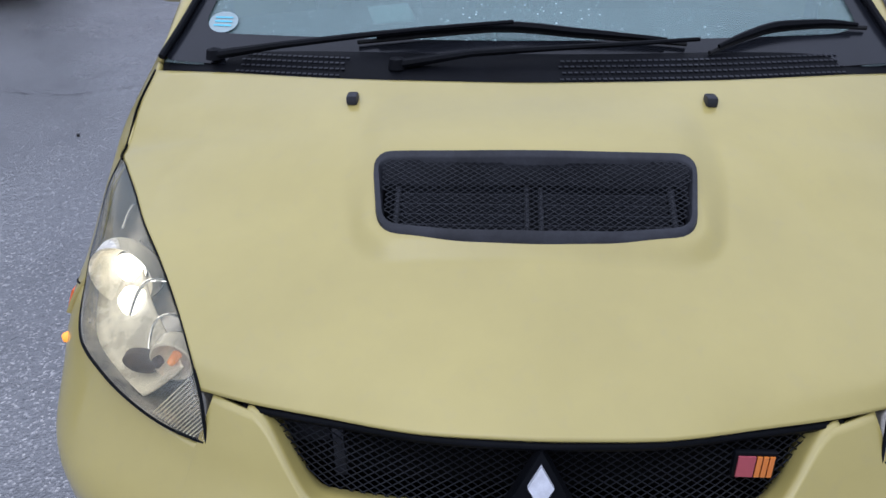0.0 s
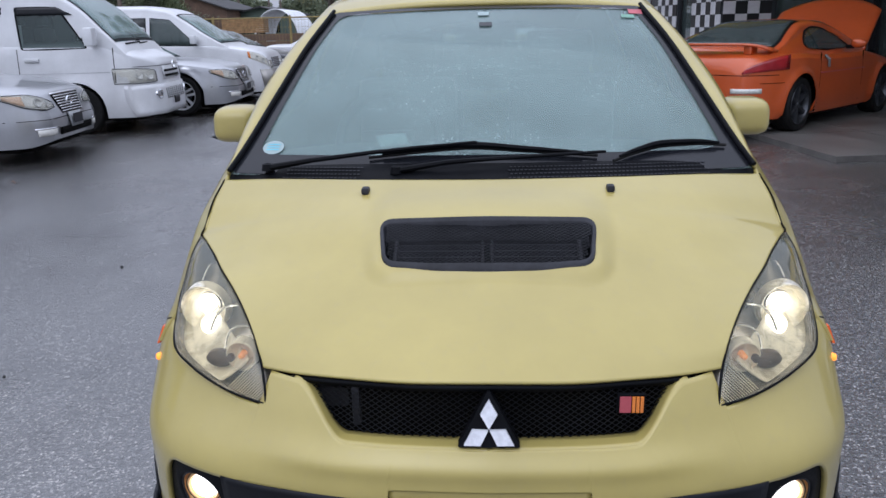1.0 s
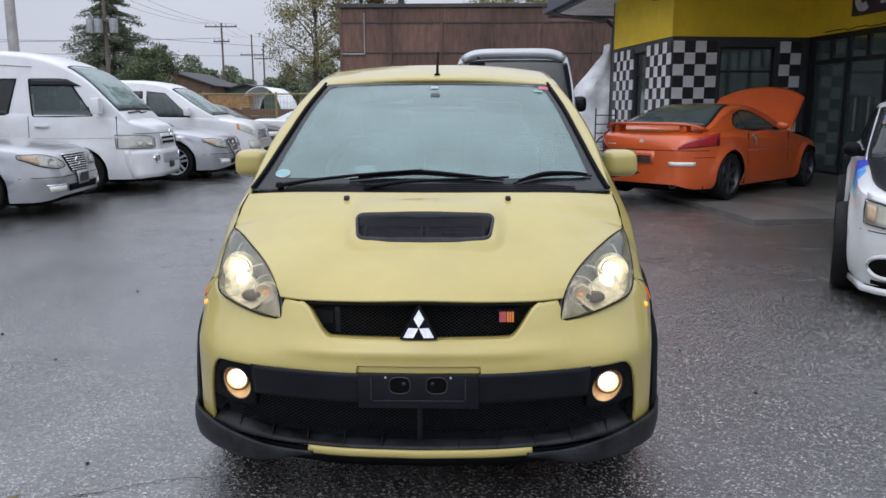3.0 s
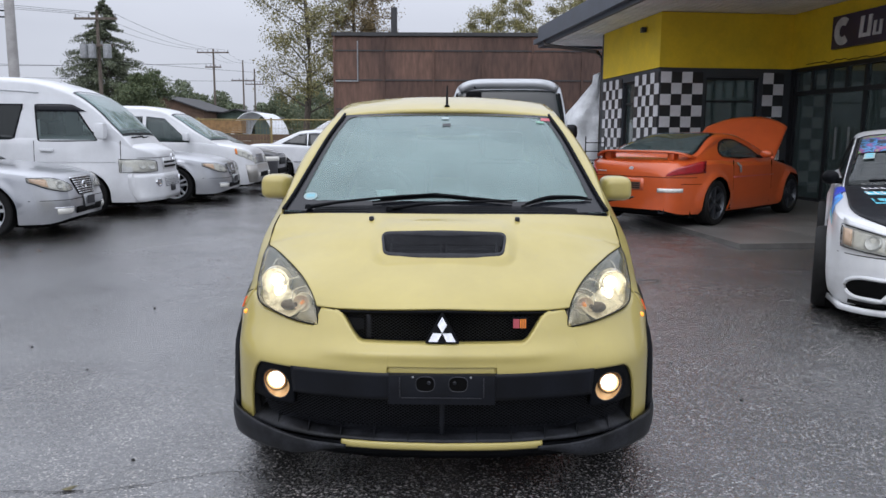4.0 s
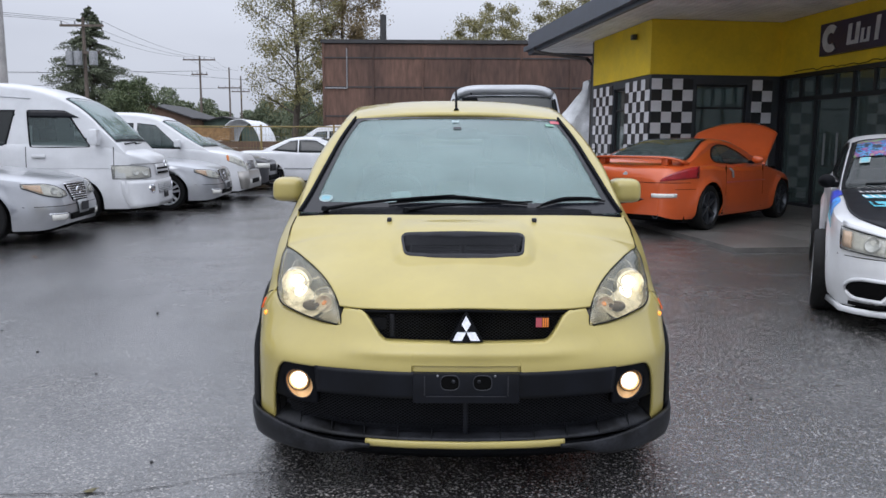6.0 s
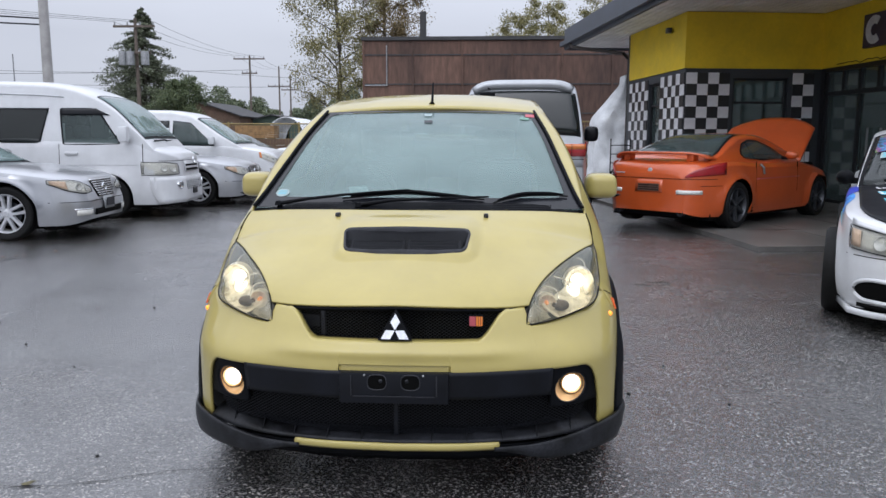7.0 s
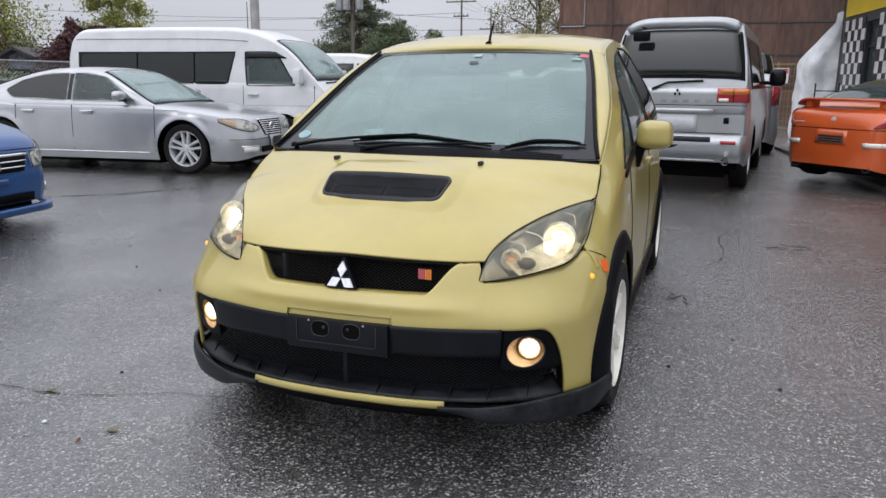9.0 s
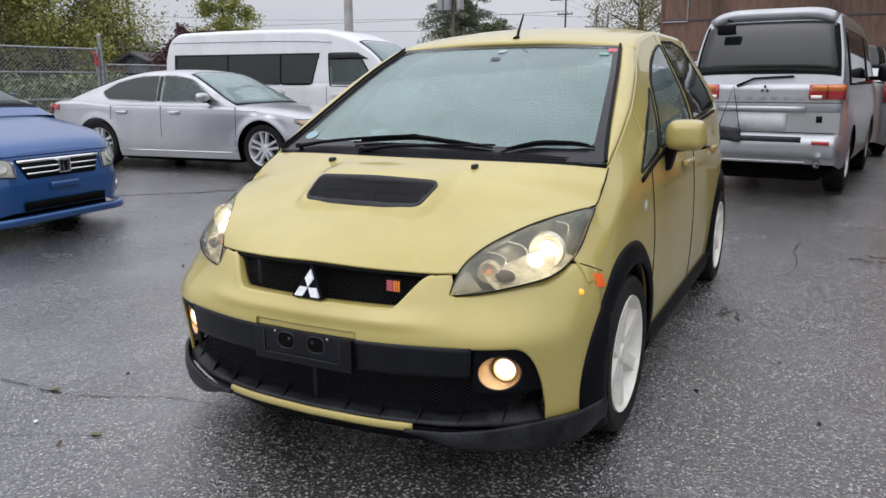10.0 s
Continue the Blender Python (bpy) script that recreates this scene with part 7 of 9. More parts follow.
def shed(x0, x1, y, d, h, ridge, wall_m, roof_m, label):
    ob = thing("shed", label, "shed")
    xm = (x0 + x1) / 2
    bm = bmesh.new()
    prism(bm, [(x0, 0), (x1, 0), (x1, h), (xm, ridge), (x0, h)], lambda a, b, c: Vector((a, y + c, b)), d)
    part("wall", bm, MAT[wall_m], ob, smooth=0)
    for s in (0, 1):
        xa = (x0, x1)[s] + (-0.4, 0.4)[s]
        bm = sheet(lambda u, v: Vector((lerp(xa, xm, u), y - 0.4 + (d + 0.8) * v, lerp(h - 0.1, ridge + 0.08, u))), 1, 1)
        part("roof", bm, MAT[roof_m], ob, thick=-0.1, smooth=0)
    for k in range(3):
        xx = lerp(x0, x1, (k + 0.7) / 3.6)
        part("window", box_bm(xx - 0.5, xx + 0.5, y - 0.04, y - 0.004, h * 0.4, h * 0.75), MAT["glass_dark"], ob, smooth=0)
    return ob


shed(-30, -22.5, 68, 10, 3.4, 4.6, "brown_wall", "roof_dark", "brown low industrial shed with a dark roof")
shed(-23, -18.2, 72, 8, 3.0, 3.5, "green_wall", "roof_dark", "dull green shed with a dark roof")
shed(-25.2, -23.9, 21.9, 1.4, 2.2, 2.4, "slate_wall", "roof_dark", "low slate-grey hut beyond the chain-link fence")
shed(-44, -34, 22, 8, 3.2, 4.4, "brown_wall", "roof_dark", "weathered dark house beyond the fence")
bm = sheet(lambda u, v: Vector((-15.6 + 1.75 * -math.cos(math.pi * u), 58 + 6 * v, 2.95 * math.sin(math.pi * u) ** 0.8)), 20, 6)
tagged(part("fabric_shelter", bm, MAT["tarp"], thick=0.05), "white arched fabric shelter", "shelter")
st = thing("timber_stack", "stack of pale sawn timber on bearers", "timber stack", Matrix.Translation((-12.6, 40, 0)))
for k in range(7):
    bm = box_bm(-1.1, 1.1, 0, 1.0, 1.3 + 0.1 * k, 1.39 + 0.1 * k)
    part("plank", bm, MAT["wood"], st, smooth=0)
for x in (-0.8, 0.8):
    part("bearer", box_bm(x - 0.1, x + 0.1, 0, 1.0, 0, 1.3), MAT["bark"], st, smooth=0)
tk = thing("log_deck", "long low timber wall of dark boards", "timber wall")
for k in range(5):
    part("board", box_bm(-22, -4.9, 27.0, 27.08, 0.26 * k, 0.26 * k + 0.24), MAT["brown_wall"], tk, smooth=0)
minivan(place(-6.7, 28, 180), "white minivan standing beyond the yellow fence")


# ---- small litter on the asphalt ----
def leaf_on_ground(x, y, size, turn, mat, label):
    c, d = Vector((math.cos(turn), math.sin(turn), 0)) * size, Vector((-math.sin(turn), math.cos(turn), 0)) * size * .45
    o = Vector((x, y, .005))
    bm = bmesh.new()
    rim = [o - c, o - c * .45 - d * .8, o + c * .3 - d, o + c + Vector((0, 0, .010)), o + c * .35 + d * .8 + Vector((0, 0, .006)), o - c * .4 + d]
    mid = bm.verts.new(o + Vector((0, 0, .006)))
    q = [bm.verts.new(p) for p in rim]
    for i in range(6):
        bm.faces.new((mid, q[i], q[(i + 1) % 6]))
    tagged(part("fallen_leaf", bm, mat, thick=.001, smooth=0), label, "leaf", group="fallen leaves")


def pebble(x, y, size, mat, label):
    bm = bmesh.new()
    bmesh.ops.create_icosphere(bm, subdivisions=1, radius=size)
    for v in bm.verts:
        v.co *= random.uniform(.75, 1.15)
        v.co.z = v.co.z * .55 + size * .42
        v.co += Vector((x, y, 0))
    tagged(part("pebble", bm, mat, smooth=60), label, "stone", group="loose stones")


def twig_on_ground(x, y, size, turn):
    p = [(x + math.cos(turn) * size * (t - .5) * 2 + .006 * math.sin(t * 9), y + math.sin(turn) * size * (t - .5) * 2, .004) for t in (0, .35, .7, 1)]
    tagged(part("twig", tube(bmesh.new(), p, .0028, 5), MAT["bark"]), "short dark twig on wet asphalt", "twig", group="twigs")


def litter():
    random.seed(77)
    leaf_on_ground(-1.41, .27, .030, .2, MAT["moss"], "small mossy brown leaf lying on an asphalt crack")
    leaf_on_ground(-.89, .05, .028, .35, MAT["moss"], "small mossy brown leaf on wet asphalt")
    pebble(-1.19, .02, .011, MAT["paper"], "small pale stone on wet asphalt")
    for x, y in ((-2.04, 1.75), (-1.28, .54), (-3.13, 2.75), (1.05, 1.46), (1.34, 1.98), (-2.6, 2.2), (-2.25, 3.3), (1.52, 1.34), (2.4, 3.2)):
        pebble(x, y, random.uniform(.008, .013), MAT["grit"], "small black speck of grit on wet asphalt")
    for k in range(9):
        twig_on_ground(1.04 + random.gauss(0, .035), 2.70 + random.gauss(0, .06), random.uniform(.015, .045), random.uniform(0, 6.28))
    for k in range(10):
        twig_on_ground(1.72 + random.gauss(0, .14), 4.55 + random.gauss(0, .12), random.uniform(.02, .06), random.uniform(0, 6.28))
    for k in range(16):
        t = random.random()
        leaf_on_ground(lerp(-6.1, -4.5, t) + random.gauss(0, .07), lerp(4.3, 6.2, t ** 1.2) + random.gauss(0, .07), random.uniform(.02, .04), random.uniform(0, 6.28), MAT["mud"], "wet brown fallen leaf along an asphalt seam")
    for k in range(22):
        x, y = random.uniform(-4.2, 4.6), random.uniform(-1.4, 9.5)
        if abs(x) < 1.0 and y > 0.0:
            continue
        if k % 3:
            leaf_on_ground(x, y, random.uniform(.010, .022), random.uniform(0, 6.28), MAT["mud"], "small brown fallen leaf on wet asphalt")
        else:
            twig_on_ground(x, y, random.uniform(.02, .05), random.uniform(0, 6.28))


litter()


def crack(line, wide, label="fine dark crack"):
    """A ragged crack along a coarse line of ground points."""
    f = path3([(x, y, 0) for x, y in line])
    n = max(10, int(sum(math.dist(a, b) for a, b in zip(line, line[1:])) / .03))
    bm = bmesh.new()
    prev = None
    for k in range(n + 1):
        p, d = f(k / n), f(min(1, k / n + .01)) - f(max(0, k / n - .01))
        nr = Vector((-d.y, d.x, 0)).normalized()
        off = .030 * noise.noise(p * 4.1) + .012 * noise.noise(p * 19)
        w = wide * (.35 + abs(noise.noise(p * 9 + Vector((3, 1, 0)))) * 1.9) * math.sin(math.pi * (k + .5) / (n + 1)) ** .4
        c = p + nr * off
        q = (bm.verts.new((c.x - nr.x * w, c.y - nr.y * w, .004)), bm.verts.new((c.x + nr.x * w * .8, c.y + nr.y * w * .8, .004)))
        if prev:
            bm.faces.new((prev[0], prev[1], q[1], q[0]))
        prev = q
    part("crack", bm, MAT["crack"], bpy.data.objects["ground"], label, smooth=0)


for way, wide in (([(-2.2, .12), (-1.74, .24), (-1.52, .25), (-1.29, .26), (-1.11, .32), (-.93, .42), (-.55, .47)], .0035),
                  ([(-1.5, -.32), (-1.19, -.1), (-.92, .02), (-.6, .05)], .002),
                  ([(-6.3, 4.2), (-5.7, 4.6), (-5.2, 5.0), (-4.8, 5.6), (-4.5, 6.2)], .016),
                  ([(-4.16, 9.3), (-4.4, 10.6), (-4.5, 12.3)], .008),
                  ([(1.46, 5.4), (1.28, 4.67), (1.33, 4.12), (1.22, 3.7)], .004),
                  ([(-3.2, 4.1), (-2.7, 4.0), (-2.2, 4.25), (-1.6, 4.2)], .003),
                  ([(2.9, .2), (2.6, .9), (2.7, 1.5), (2.4, 2.1)], .002),
                  ([(3.4, 1.6), (3.2, 2.6), (3.3, 3.7)], .0025)):
    crack(way, wide)


# ---- the yellow hatchback: nose at the origin's side, body along +y, centred on x = 0 ----
def plan_level(z, pts):
    return z, path3([(x, y, z) for x, y in pts])


NOSE = [
    plan_level(0.24, [(0, .185), (.2, .195), (.44, .24), (.62, .315), (.74, .41), (.812, .51), (.85, .64)]),
    plan_level(0.38, [(0, .165), (.2, .172), (.44, .215), (.62, .290), (.735, .385), (.805, .49), (.846, .64)]),
    plan_level(0.50, [(0, .160), (.2, .167), (.44, .210), (.62, .280), (.735, .370), (.80, .475), (.842, .64)]),
    plan_level(0.63, [(0, .200), (.2, .214), (.42, .268), (.58, .345), (.71, .445), (.795, .560), (.832, .66)]),
    plan_level(0.72, [(0, .240), (.2, .262), (.40, .318), (.55, .405), (.67, .495), (.755, .59), (.80, .68)]),
]


def nose(s, z, out=0.0):
    """A point of the front skin: s from 0 at the middle to 1 at the wheel arch; out: how far it stands proud."""
    a = abs(s)
    vals = [(lz, f(a), f(min(1, a + 0.01)) - f(max(0, a - 0.01))) for lz, f in NOSE]
    x = spl([(lz, p.x) for lz, p, _ in vals])(z)
    y = spl([(lz, p.y) for lz, p, _ in vals])(z)
    if out:
        dx = sum(d.x for _, _, d in vals)
        dy = sum(d.y for _, _, d in vals)
        ln = math.hypot(dx, dy)
        x, y = x + out * dy / ln, y - out * dx / ln
    return Vector((x if s >= 0 else -x, y, z))


def s_of_x(x, z):
    """The plan parameter at which the front skin passes x."""
    lo, hi = 0.0, 1.0
    for _ in range(30):
        m = (lo + hi) / 2
        if nose(m, z).x < abs(x):
            lo = m
        else:
            hi = m
    return lo if x >= 0 else -lo


def skin(x, z, out=0.0):
    return nose(s_of_x(x, z), z, out)


# edges shared by hood, lamps, wings and screen
LAMP_IN = path3([(.459, .294, .643), (.466, .318, .690), (.486, .359, .738), (.529, .435, .783), (.577, .513, .812), (.629, .592, .836), (.677, .680, .850), (.727, .767, .860), (.759, .827, .864)])
LAMP_OUT = path3([(.459, .294, .643), (.515, .315, .648), (.57, .345, .656), (.65, .405, .672), (.719, .482, .690), (.750, .575, .717), (.763, .666, .766), (.764, .759, .831), (.759, .827, .864)])
HOOD_SIDE = path3([(.471, .331, .707), (.486, .359, .742), (.529, .435, .787), (.577, .513, .816), (.629, .592, .840), (.677, .680, .854), (.727, .767, .864), (.757, .827, .868), (.756, .92, .925), (.746, 1.012, .975)])
HOOD_FRONT = path3([(0, .232, .722), (.12, .243, .717), (.28, .283, .707), (.387, .309, .704), (.471, .331, .707)])
HOOD_REAR = path3([(0, .850, .999), (.3, .878, .997), (.55, .940, .990), (.746, 1.012, .975)])
EDGE = path3([(.747, .56, .712), (.763, .666, .766), (.764, .759, .831), (.759, .827, .864), (.756, .92, .925), (.746, 1.012, .977), (.746, 1.12, 1.035), (.735, 1.35, 1.160), (.692, 1.62, 1.300), (.634, 1.86, 1.415), (.606, 2.05, 1.478), (.592, 2.5, 1.530), (.585, 3.1, 1.528), (.57, 3.7, 1.455), (.55, 4.0, 1.33)])
EDGE_T = [(EDGE(k / 200).y, k / 200) for k in range(201)]
EDGE_Y = spl([EDGE_T[i] for i in range(0, 201, 4)])


def edge_at(y):
    return EDGE(EDGE_Y(y))


BELT_Z = spl([(.56, .66), (.7, .70), (.85, .79), (1.0, .87), (1.2, .915), (2.0, 1.0), (3.4, 1.08), (4.0, 1.05)])
BELT_X = spl([(.56, .797), (.7, .812), (.85, .818), (1.0, .822), (1.2, .824), (2.0, .822), (3.4, .80), (4.0, .72)])
TAPER = spl([(.5, .962), (.65, .978), (.85, .993), (1.0, 1.0), (3.2, 1.0), (3.7, .965), (4.05, .88)])
AX_F, AX_R, WHEEL_R, ARCH = .985, 3.485, .295, .352


def flank(y, z, out=0.0):
    """A point of the right-hand body side."""
    e = edge_at(y)
    tp = TAPER(y)
    x = spl([(.15, .822 * tp), (.40, .848 * tp), (.60, .852 * tp), (max(.64, BELT_Z(y)), BELT_X(y)), (max(BELT_Z(y) + .03, e.z), e.x)])(z)
    return Vector((x + out, y, z))


def corner_x(y, z):
    """How far out the front skin stands at y."""
    lo, hi = .4, 1.0
    for _ in range(16):
        m = (lo + hi) / 2
        if nose(m, z).y < y:
            lo = m
        else:
            hi = m
    return nose(lo, z).x


def sill(y):
    for c in (AX_F, AX_R):
        d = abs(y - c)
        if d < ARCH:
            return WHEEL_R + math.sqrt(ARCH ** 2 - d * d)
    return .235


def mirrored(fn, sd):
    def g(u, v):
        p = fn(u, v)
        return Vector((p.x * sd, p.y, p.z))
    return g


hero = thing("hatchback", "pale yellow hatchback with black trim, its headlights and fog lights on", "car")

# hood


HOOD_MID = spl([(0, .722), (.10, .758), (.25, .805), (.40, .849), (.5, .881), (.65, .930), (.8, .966), (1, .999)])


def hood_base(u, v):
    """u across from -1 to 1, v from the front edge to the rear edge."""
    a = abs(u)
    w = a * a
    soft = (math.sqrt(w + .0064) - .08) / (math.sqrt(1.0064) - .08)
    sd, fr, re = HOOD_SIDE(v), HOOD_FRONT(soft), HOOD_REAR(soft)
    f0, f1, r0, r1 = HOOD_FRONT(0), HOOD_FRONT(1), HOOD_REAR(0), HOOD_REAR(1)
    y = lerp(lerp(f0.y, r0.y, v), sd.y, w) + (fr.y - lerp(f0.y, f1.y, w)) * (1 - v) + (re.y - lerp(r0.y, r1.y, w)) * v
    z = lerp(HOOD_MID(v), sd.z, a ** 3.0) + (fr.z - lerp(f0.z, f1.z, a ** 3.0)) * (1 - v) + (re.z - lerp(r0.z, r1.z, a ** 3.0)) * v
    x = sd.x * a + (HOOD_FRONT(a).x - f1.x * a) * (1 - v) + (HOOD_REAR(a).x - r1.x * a) * v
    return Vector((x if u >= 0 else -x, y, z))


def hood_pt(u, v):
    p = hood_base(u, v)
    # swelling round the scoop
    dx = max(0, abs(p.x) - lerp(.205, .228, step(.50, .64, p.y))) / .078
    dy = max(0, abs(p.y - .59) - .055) / (.062 if p.y < .59 else .17)
    r = math.hypot(dx, dy)
    p.z += .018 * (1 - step(lerp(.52, 0, step(.52, .66, p.y)), 1.05, r))
    return p


def hood_z(x, y):
    """Height of the hood at x, y."""
    u, v = x / .6, .5
    for _ in range(30):
        p = hood_pt(u, v)
        u += (x - p.x) / .62
        v += (y - p.y) / .62
        u, v = max(-1, min(1, u)), max(0, min(1, v))
    return hood_pt(u, v).z


SCOOP_IN = rounded([(-.245, .633), (-.12, .6265), (0, .624), (.12, .6265), (.245, .633), (.226, .520), (.122, .504), (0, .499), (-.122, .504), (-.226, .520)], .024)
SCOOP_OUT = rounded([(-.257, .644), (-.12, .637), (0, .634), (.12, .637), (.257, .644), (.236, .508), (.125, .492), (0, .487), (-.125, .492), (-.236, .508)], .034)
SCOOP_CUT = [((a + c) / 2, (b + d) / 2) for (a, b), (c, d) in zip(SCOOP_IN, SCOOP_OUT)]
SCOOP_RING = list(zip(dense([p for p in SCOOP_OUT], 9), dense([p for p in SCOOP_IN], 9)))
SCOOP_RING = [((lerp(a[0], c[0], k / 8), lerp(a[1], c[1], k / 8)), (lerp(b[0], d[0], k / 8), lerp(b[1], d[1], k / 8))) for (a, b), (c, d) in zip(SCOOP_RING, SCOOP_RING[1:] + SCOOP_RING[:1]) for k in range(8 if math.dist(a, c) > .05 else 1) for k in [k if math.dist(a, c) > .05 else 0]]


def hood_keep(u, v):
    p = hood_pt(2 * u - 1, v)
    return not inside(SCOOP_CUT, p.x, p.y)


hood = part("hood", sheet(lambda u, v: hood_pt(2 * u - 1, v), 250, 130, keep=hood_keep), MAT["yellow"], hero, "pale yellow hood with a scoop", smooth=60, thick=.008)
bm = bmesh.new()
ring = []
for (xo, yo), (xi, yi) in SCOOP_RING:
    zo, zi = hood_z(xo, yo), hood_z(xi, yi)
    ring.append([bm.verts.new(p) for p in ((xo, yo, zo - .003), (lerp(xo, xi, .12), lerp(yo, yi, .12), zo + .006), (lerp(xo, xi, .8), lerp(yo, yi, .8), zi + .005), (xi, yi, zi + .001), (xi * .985, lerp(yi, .568, .04), zi - .045))])
for a, b in zip(ring, ring[1:] + ring[:1]):
    for k in range(4):
        bm.faces.new((a[k], a[k + 1], b[k + 1], b[k]))
scoop = part("scoop_frame", bm, MAT["plastic_grey"], hood, "weathered black scoop frame", smooth=50)
bm = sheet(lambda u, v: Vector((lerp(-.235, .235, u), lerp(.50, .635, v), hood_z(0, lerp(.50, .635, v)) - .05)), 6, 4)
part("scoop_floor", bm, MAT["plastic"], scoop, "black radiator fins below the mesh", thick=.004)
for k in range(5):
    yy = .522 + .017 * k
    for x0, x1 in ((-.205, -.016), (.016, .205)):
        bm = box_bm(x0, x1, yy, yy + .005, hood_z(0, yy) - .05, hood_z(0, yy) - .030)
        part("fin", bm, MAT["plastic_grey"], scoop)
for x0, x1 in ((-.215, -.207), (-.014, -.008), (.008, .014), (.207, .215)):
    bm = sheet(lambda u, v: Vector((lerp(x0, x1, u), lerp(.515, .60, v), hood_z(0, lerp(.515, .60, v)) - .026)), 1, 6)
    part("divider", bm, MAT["plastic_grey"], scoop, thick=.02)


def mesh_screen(name, label, parent, mat, poly, place_at, cell, thick, ratio=.6):
    """A sheet of expanded-metal mesh inside a polygon of two coordinates."""
    vs, fs = [], []
    x0, x1 = min(p[0] for p in poly), max(p[0] for p in poly)
    z0, z1 = min(p[1] for p in poly), max(p[1] for p in poly)
    hx, hz = cell / 2, cell * ratio / 2
    nx, nz = int((x1 - x0) / hx) + 2, int((z1 - z0) / hz) + 2
    cache = {}

    def node(i, j):
        if (i, j) not in cache:
            a, b = x0 + i * hx, z0 + j * hz
            cache[i, j] = (place_at(a, b), inside(poly, a, b))
        return cache[i, j]
    for i in range(nx):
        for j in range(nz):
            for (p, q) in (((i, j), (i + 1, j + 1)), ((i + 1, j), (i, j + 1))):
                if (p[0] + p[1]) % 2:
                    continue
                (a, ia), (b, ib) = node(*p), node(*q)
                if not (ia and ib):
                    continue
                d = (b - a).normalized()
                n = Vector((0, -.9, .43))
                t = d.cross(n).normalized() * thick
                n = n * thick
                k = len(vs)
                for o in (a, b):
                    vs.extend([o + t, o + n, o - t, o - n])
                fs.extend([(k, k + 1, k + 5, k + 4), (k + 1, k + 2, k + 6, k + 5), (k + 2, k + 3, k + 7, k + 6), (k + 3, k, k + 4, k + 7)])
    me = bpy.data.meshes.new(name)
    me.from_pydata(vs, [], fs)
    me.materials.append(mat)
    ob = tagged(new(name, me), label, kind="stuff")
    ob.parent = parent
    return ob


HOOD_LINE = spl([(.5 + .01 * k, hood_z(0, .5 + .01 * k)) for k in range(18)])
mesh_screen("scoop_mesh", "fine black wire mesh", hood, MAT["mesh"], SCOOP_IN, lambda a, b: Vector((a, b, HOOD_LINE(b) - .008)), .0135, .0008, .62)
for x in (-.311, .311):
    bm = box_bm(x - .010, x + .010, .79, .822, hood_z(x, .805) - .004, hood_z(x, .805) + .014, bevel=.006)
    part("washer_nozzle", bm, MAT["plastic_grey"], hood, "black washer nozzle")

# front bumper skin
X_OF_S = spl([(k / 60, nose(k / 60, .5).x) for k in range(61)])


def skirt_low(x):
    if x < .196:
        return .523
    if x < .66:
        return .498
    if x < .742:
        return .238 + .26 * max(0, 1 - ((x - .66) / .082) ** 2.6) ** .45
    return .238


LAMP_LOW = spl([(p.x, p.z - .004) for p in (LAMP_OUT(k / 40) for k in range(0, 25)) if p.x < .752] + [(.79, .700)])


def skirt_top(x):
    if x < .395:
        return .600 + .098 * step(.285, .392, x) if x > .285 else .600
    if x < .460:
        return lerp(.698, .703, (x - .395) / .065)
    if x < .465:
        return lerp(.703, .641, (x - .460) / .005)
    return LAMP_LOW(x)


def settle(fn, s, z):
    """The height at which an edge given by x meets the skin at s."""
    for _ in range(8):
        z = lerp(z, fn(nose(s, z).x), .8)
    return z


S_KEYS = sorted(set([k / 80 for k in range(81)]
                    + [s_of_x(x, .67) for x in (.290, .305, .32, .335, .35, .365, .38, .39, .395, .45, .453, .455, .457, .459, .460, .4625, .465, .467)]
                    + [s_of_x(x, .50) for x in (.1955, .1965, .66, .675)]
                    + [s_of_x(x, .40) for x in (.69, .70, .71, .72, .728, .734, .739)]
                    + [s_of_x(x, .28) for x in (.738, .7405, .742, .744)]))
S_KEYS = [S_KEYS[0]] + [b for a, b in zip(S_KEYS, S_KEYS[1:]) if b - a > .0006]


def lofted(keys, lo, hi, n, fn):
    """Strips between lo(s) and hi(s), both sides of the car."""
    bm = bmesh.new()
    ss = [-s for s in reversed(keys) if s > 0] + list(keys)
    rows = []
    for s in ss:
        a, b = lo(abs(s)), hi(abs(s))
        rows.append([bm.verts.new(fn(s, lerp(a, b, j / n))) for j in range(n + 1)])
    for p, q in zip(rows, rows[1:]):
        for j in range(n):
            bm.faces.new((p[j], p[j + 1], q[j + 1], q[j]))
    return bm


def bumper_pt(s, z):
    x = X_OF_S(abs(s))
    out = 0.0
    # soft shelf under the grille and the pressed line above the band
    out += .010 * math.exp(-((z - .565) / .022) ** 2) * (1 - step(.30, .55, x))
    return nose(s, z, out)


bumper = part("front_bumper", lofted(S_KEYS, lambda s: settle(skirt_low, s, .45), lambda s: settle(skirt_top, s, .67), 20, bumper_pt), MAT["yellow"], hero, "pale yellow front bumper", smooth=50, thick=.012)
sx = s_of_x(.196, .5)
bm = sheet(lambda u, v: nose(lerp(-sx, sx, u), lerp(.492, .528, v), -.012), 24, 3)
part("plate_ledge", bm, MAT["yellow"], bumper, thick=.006)
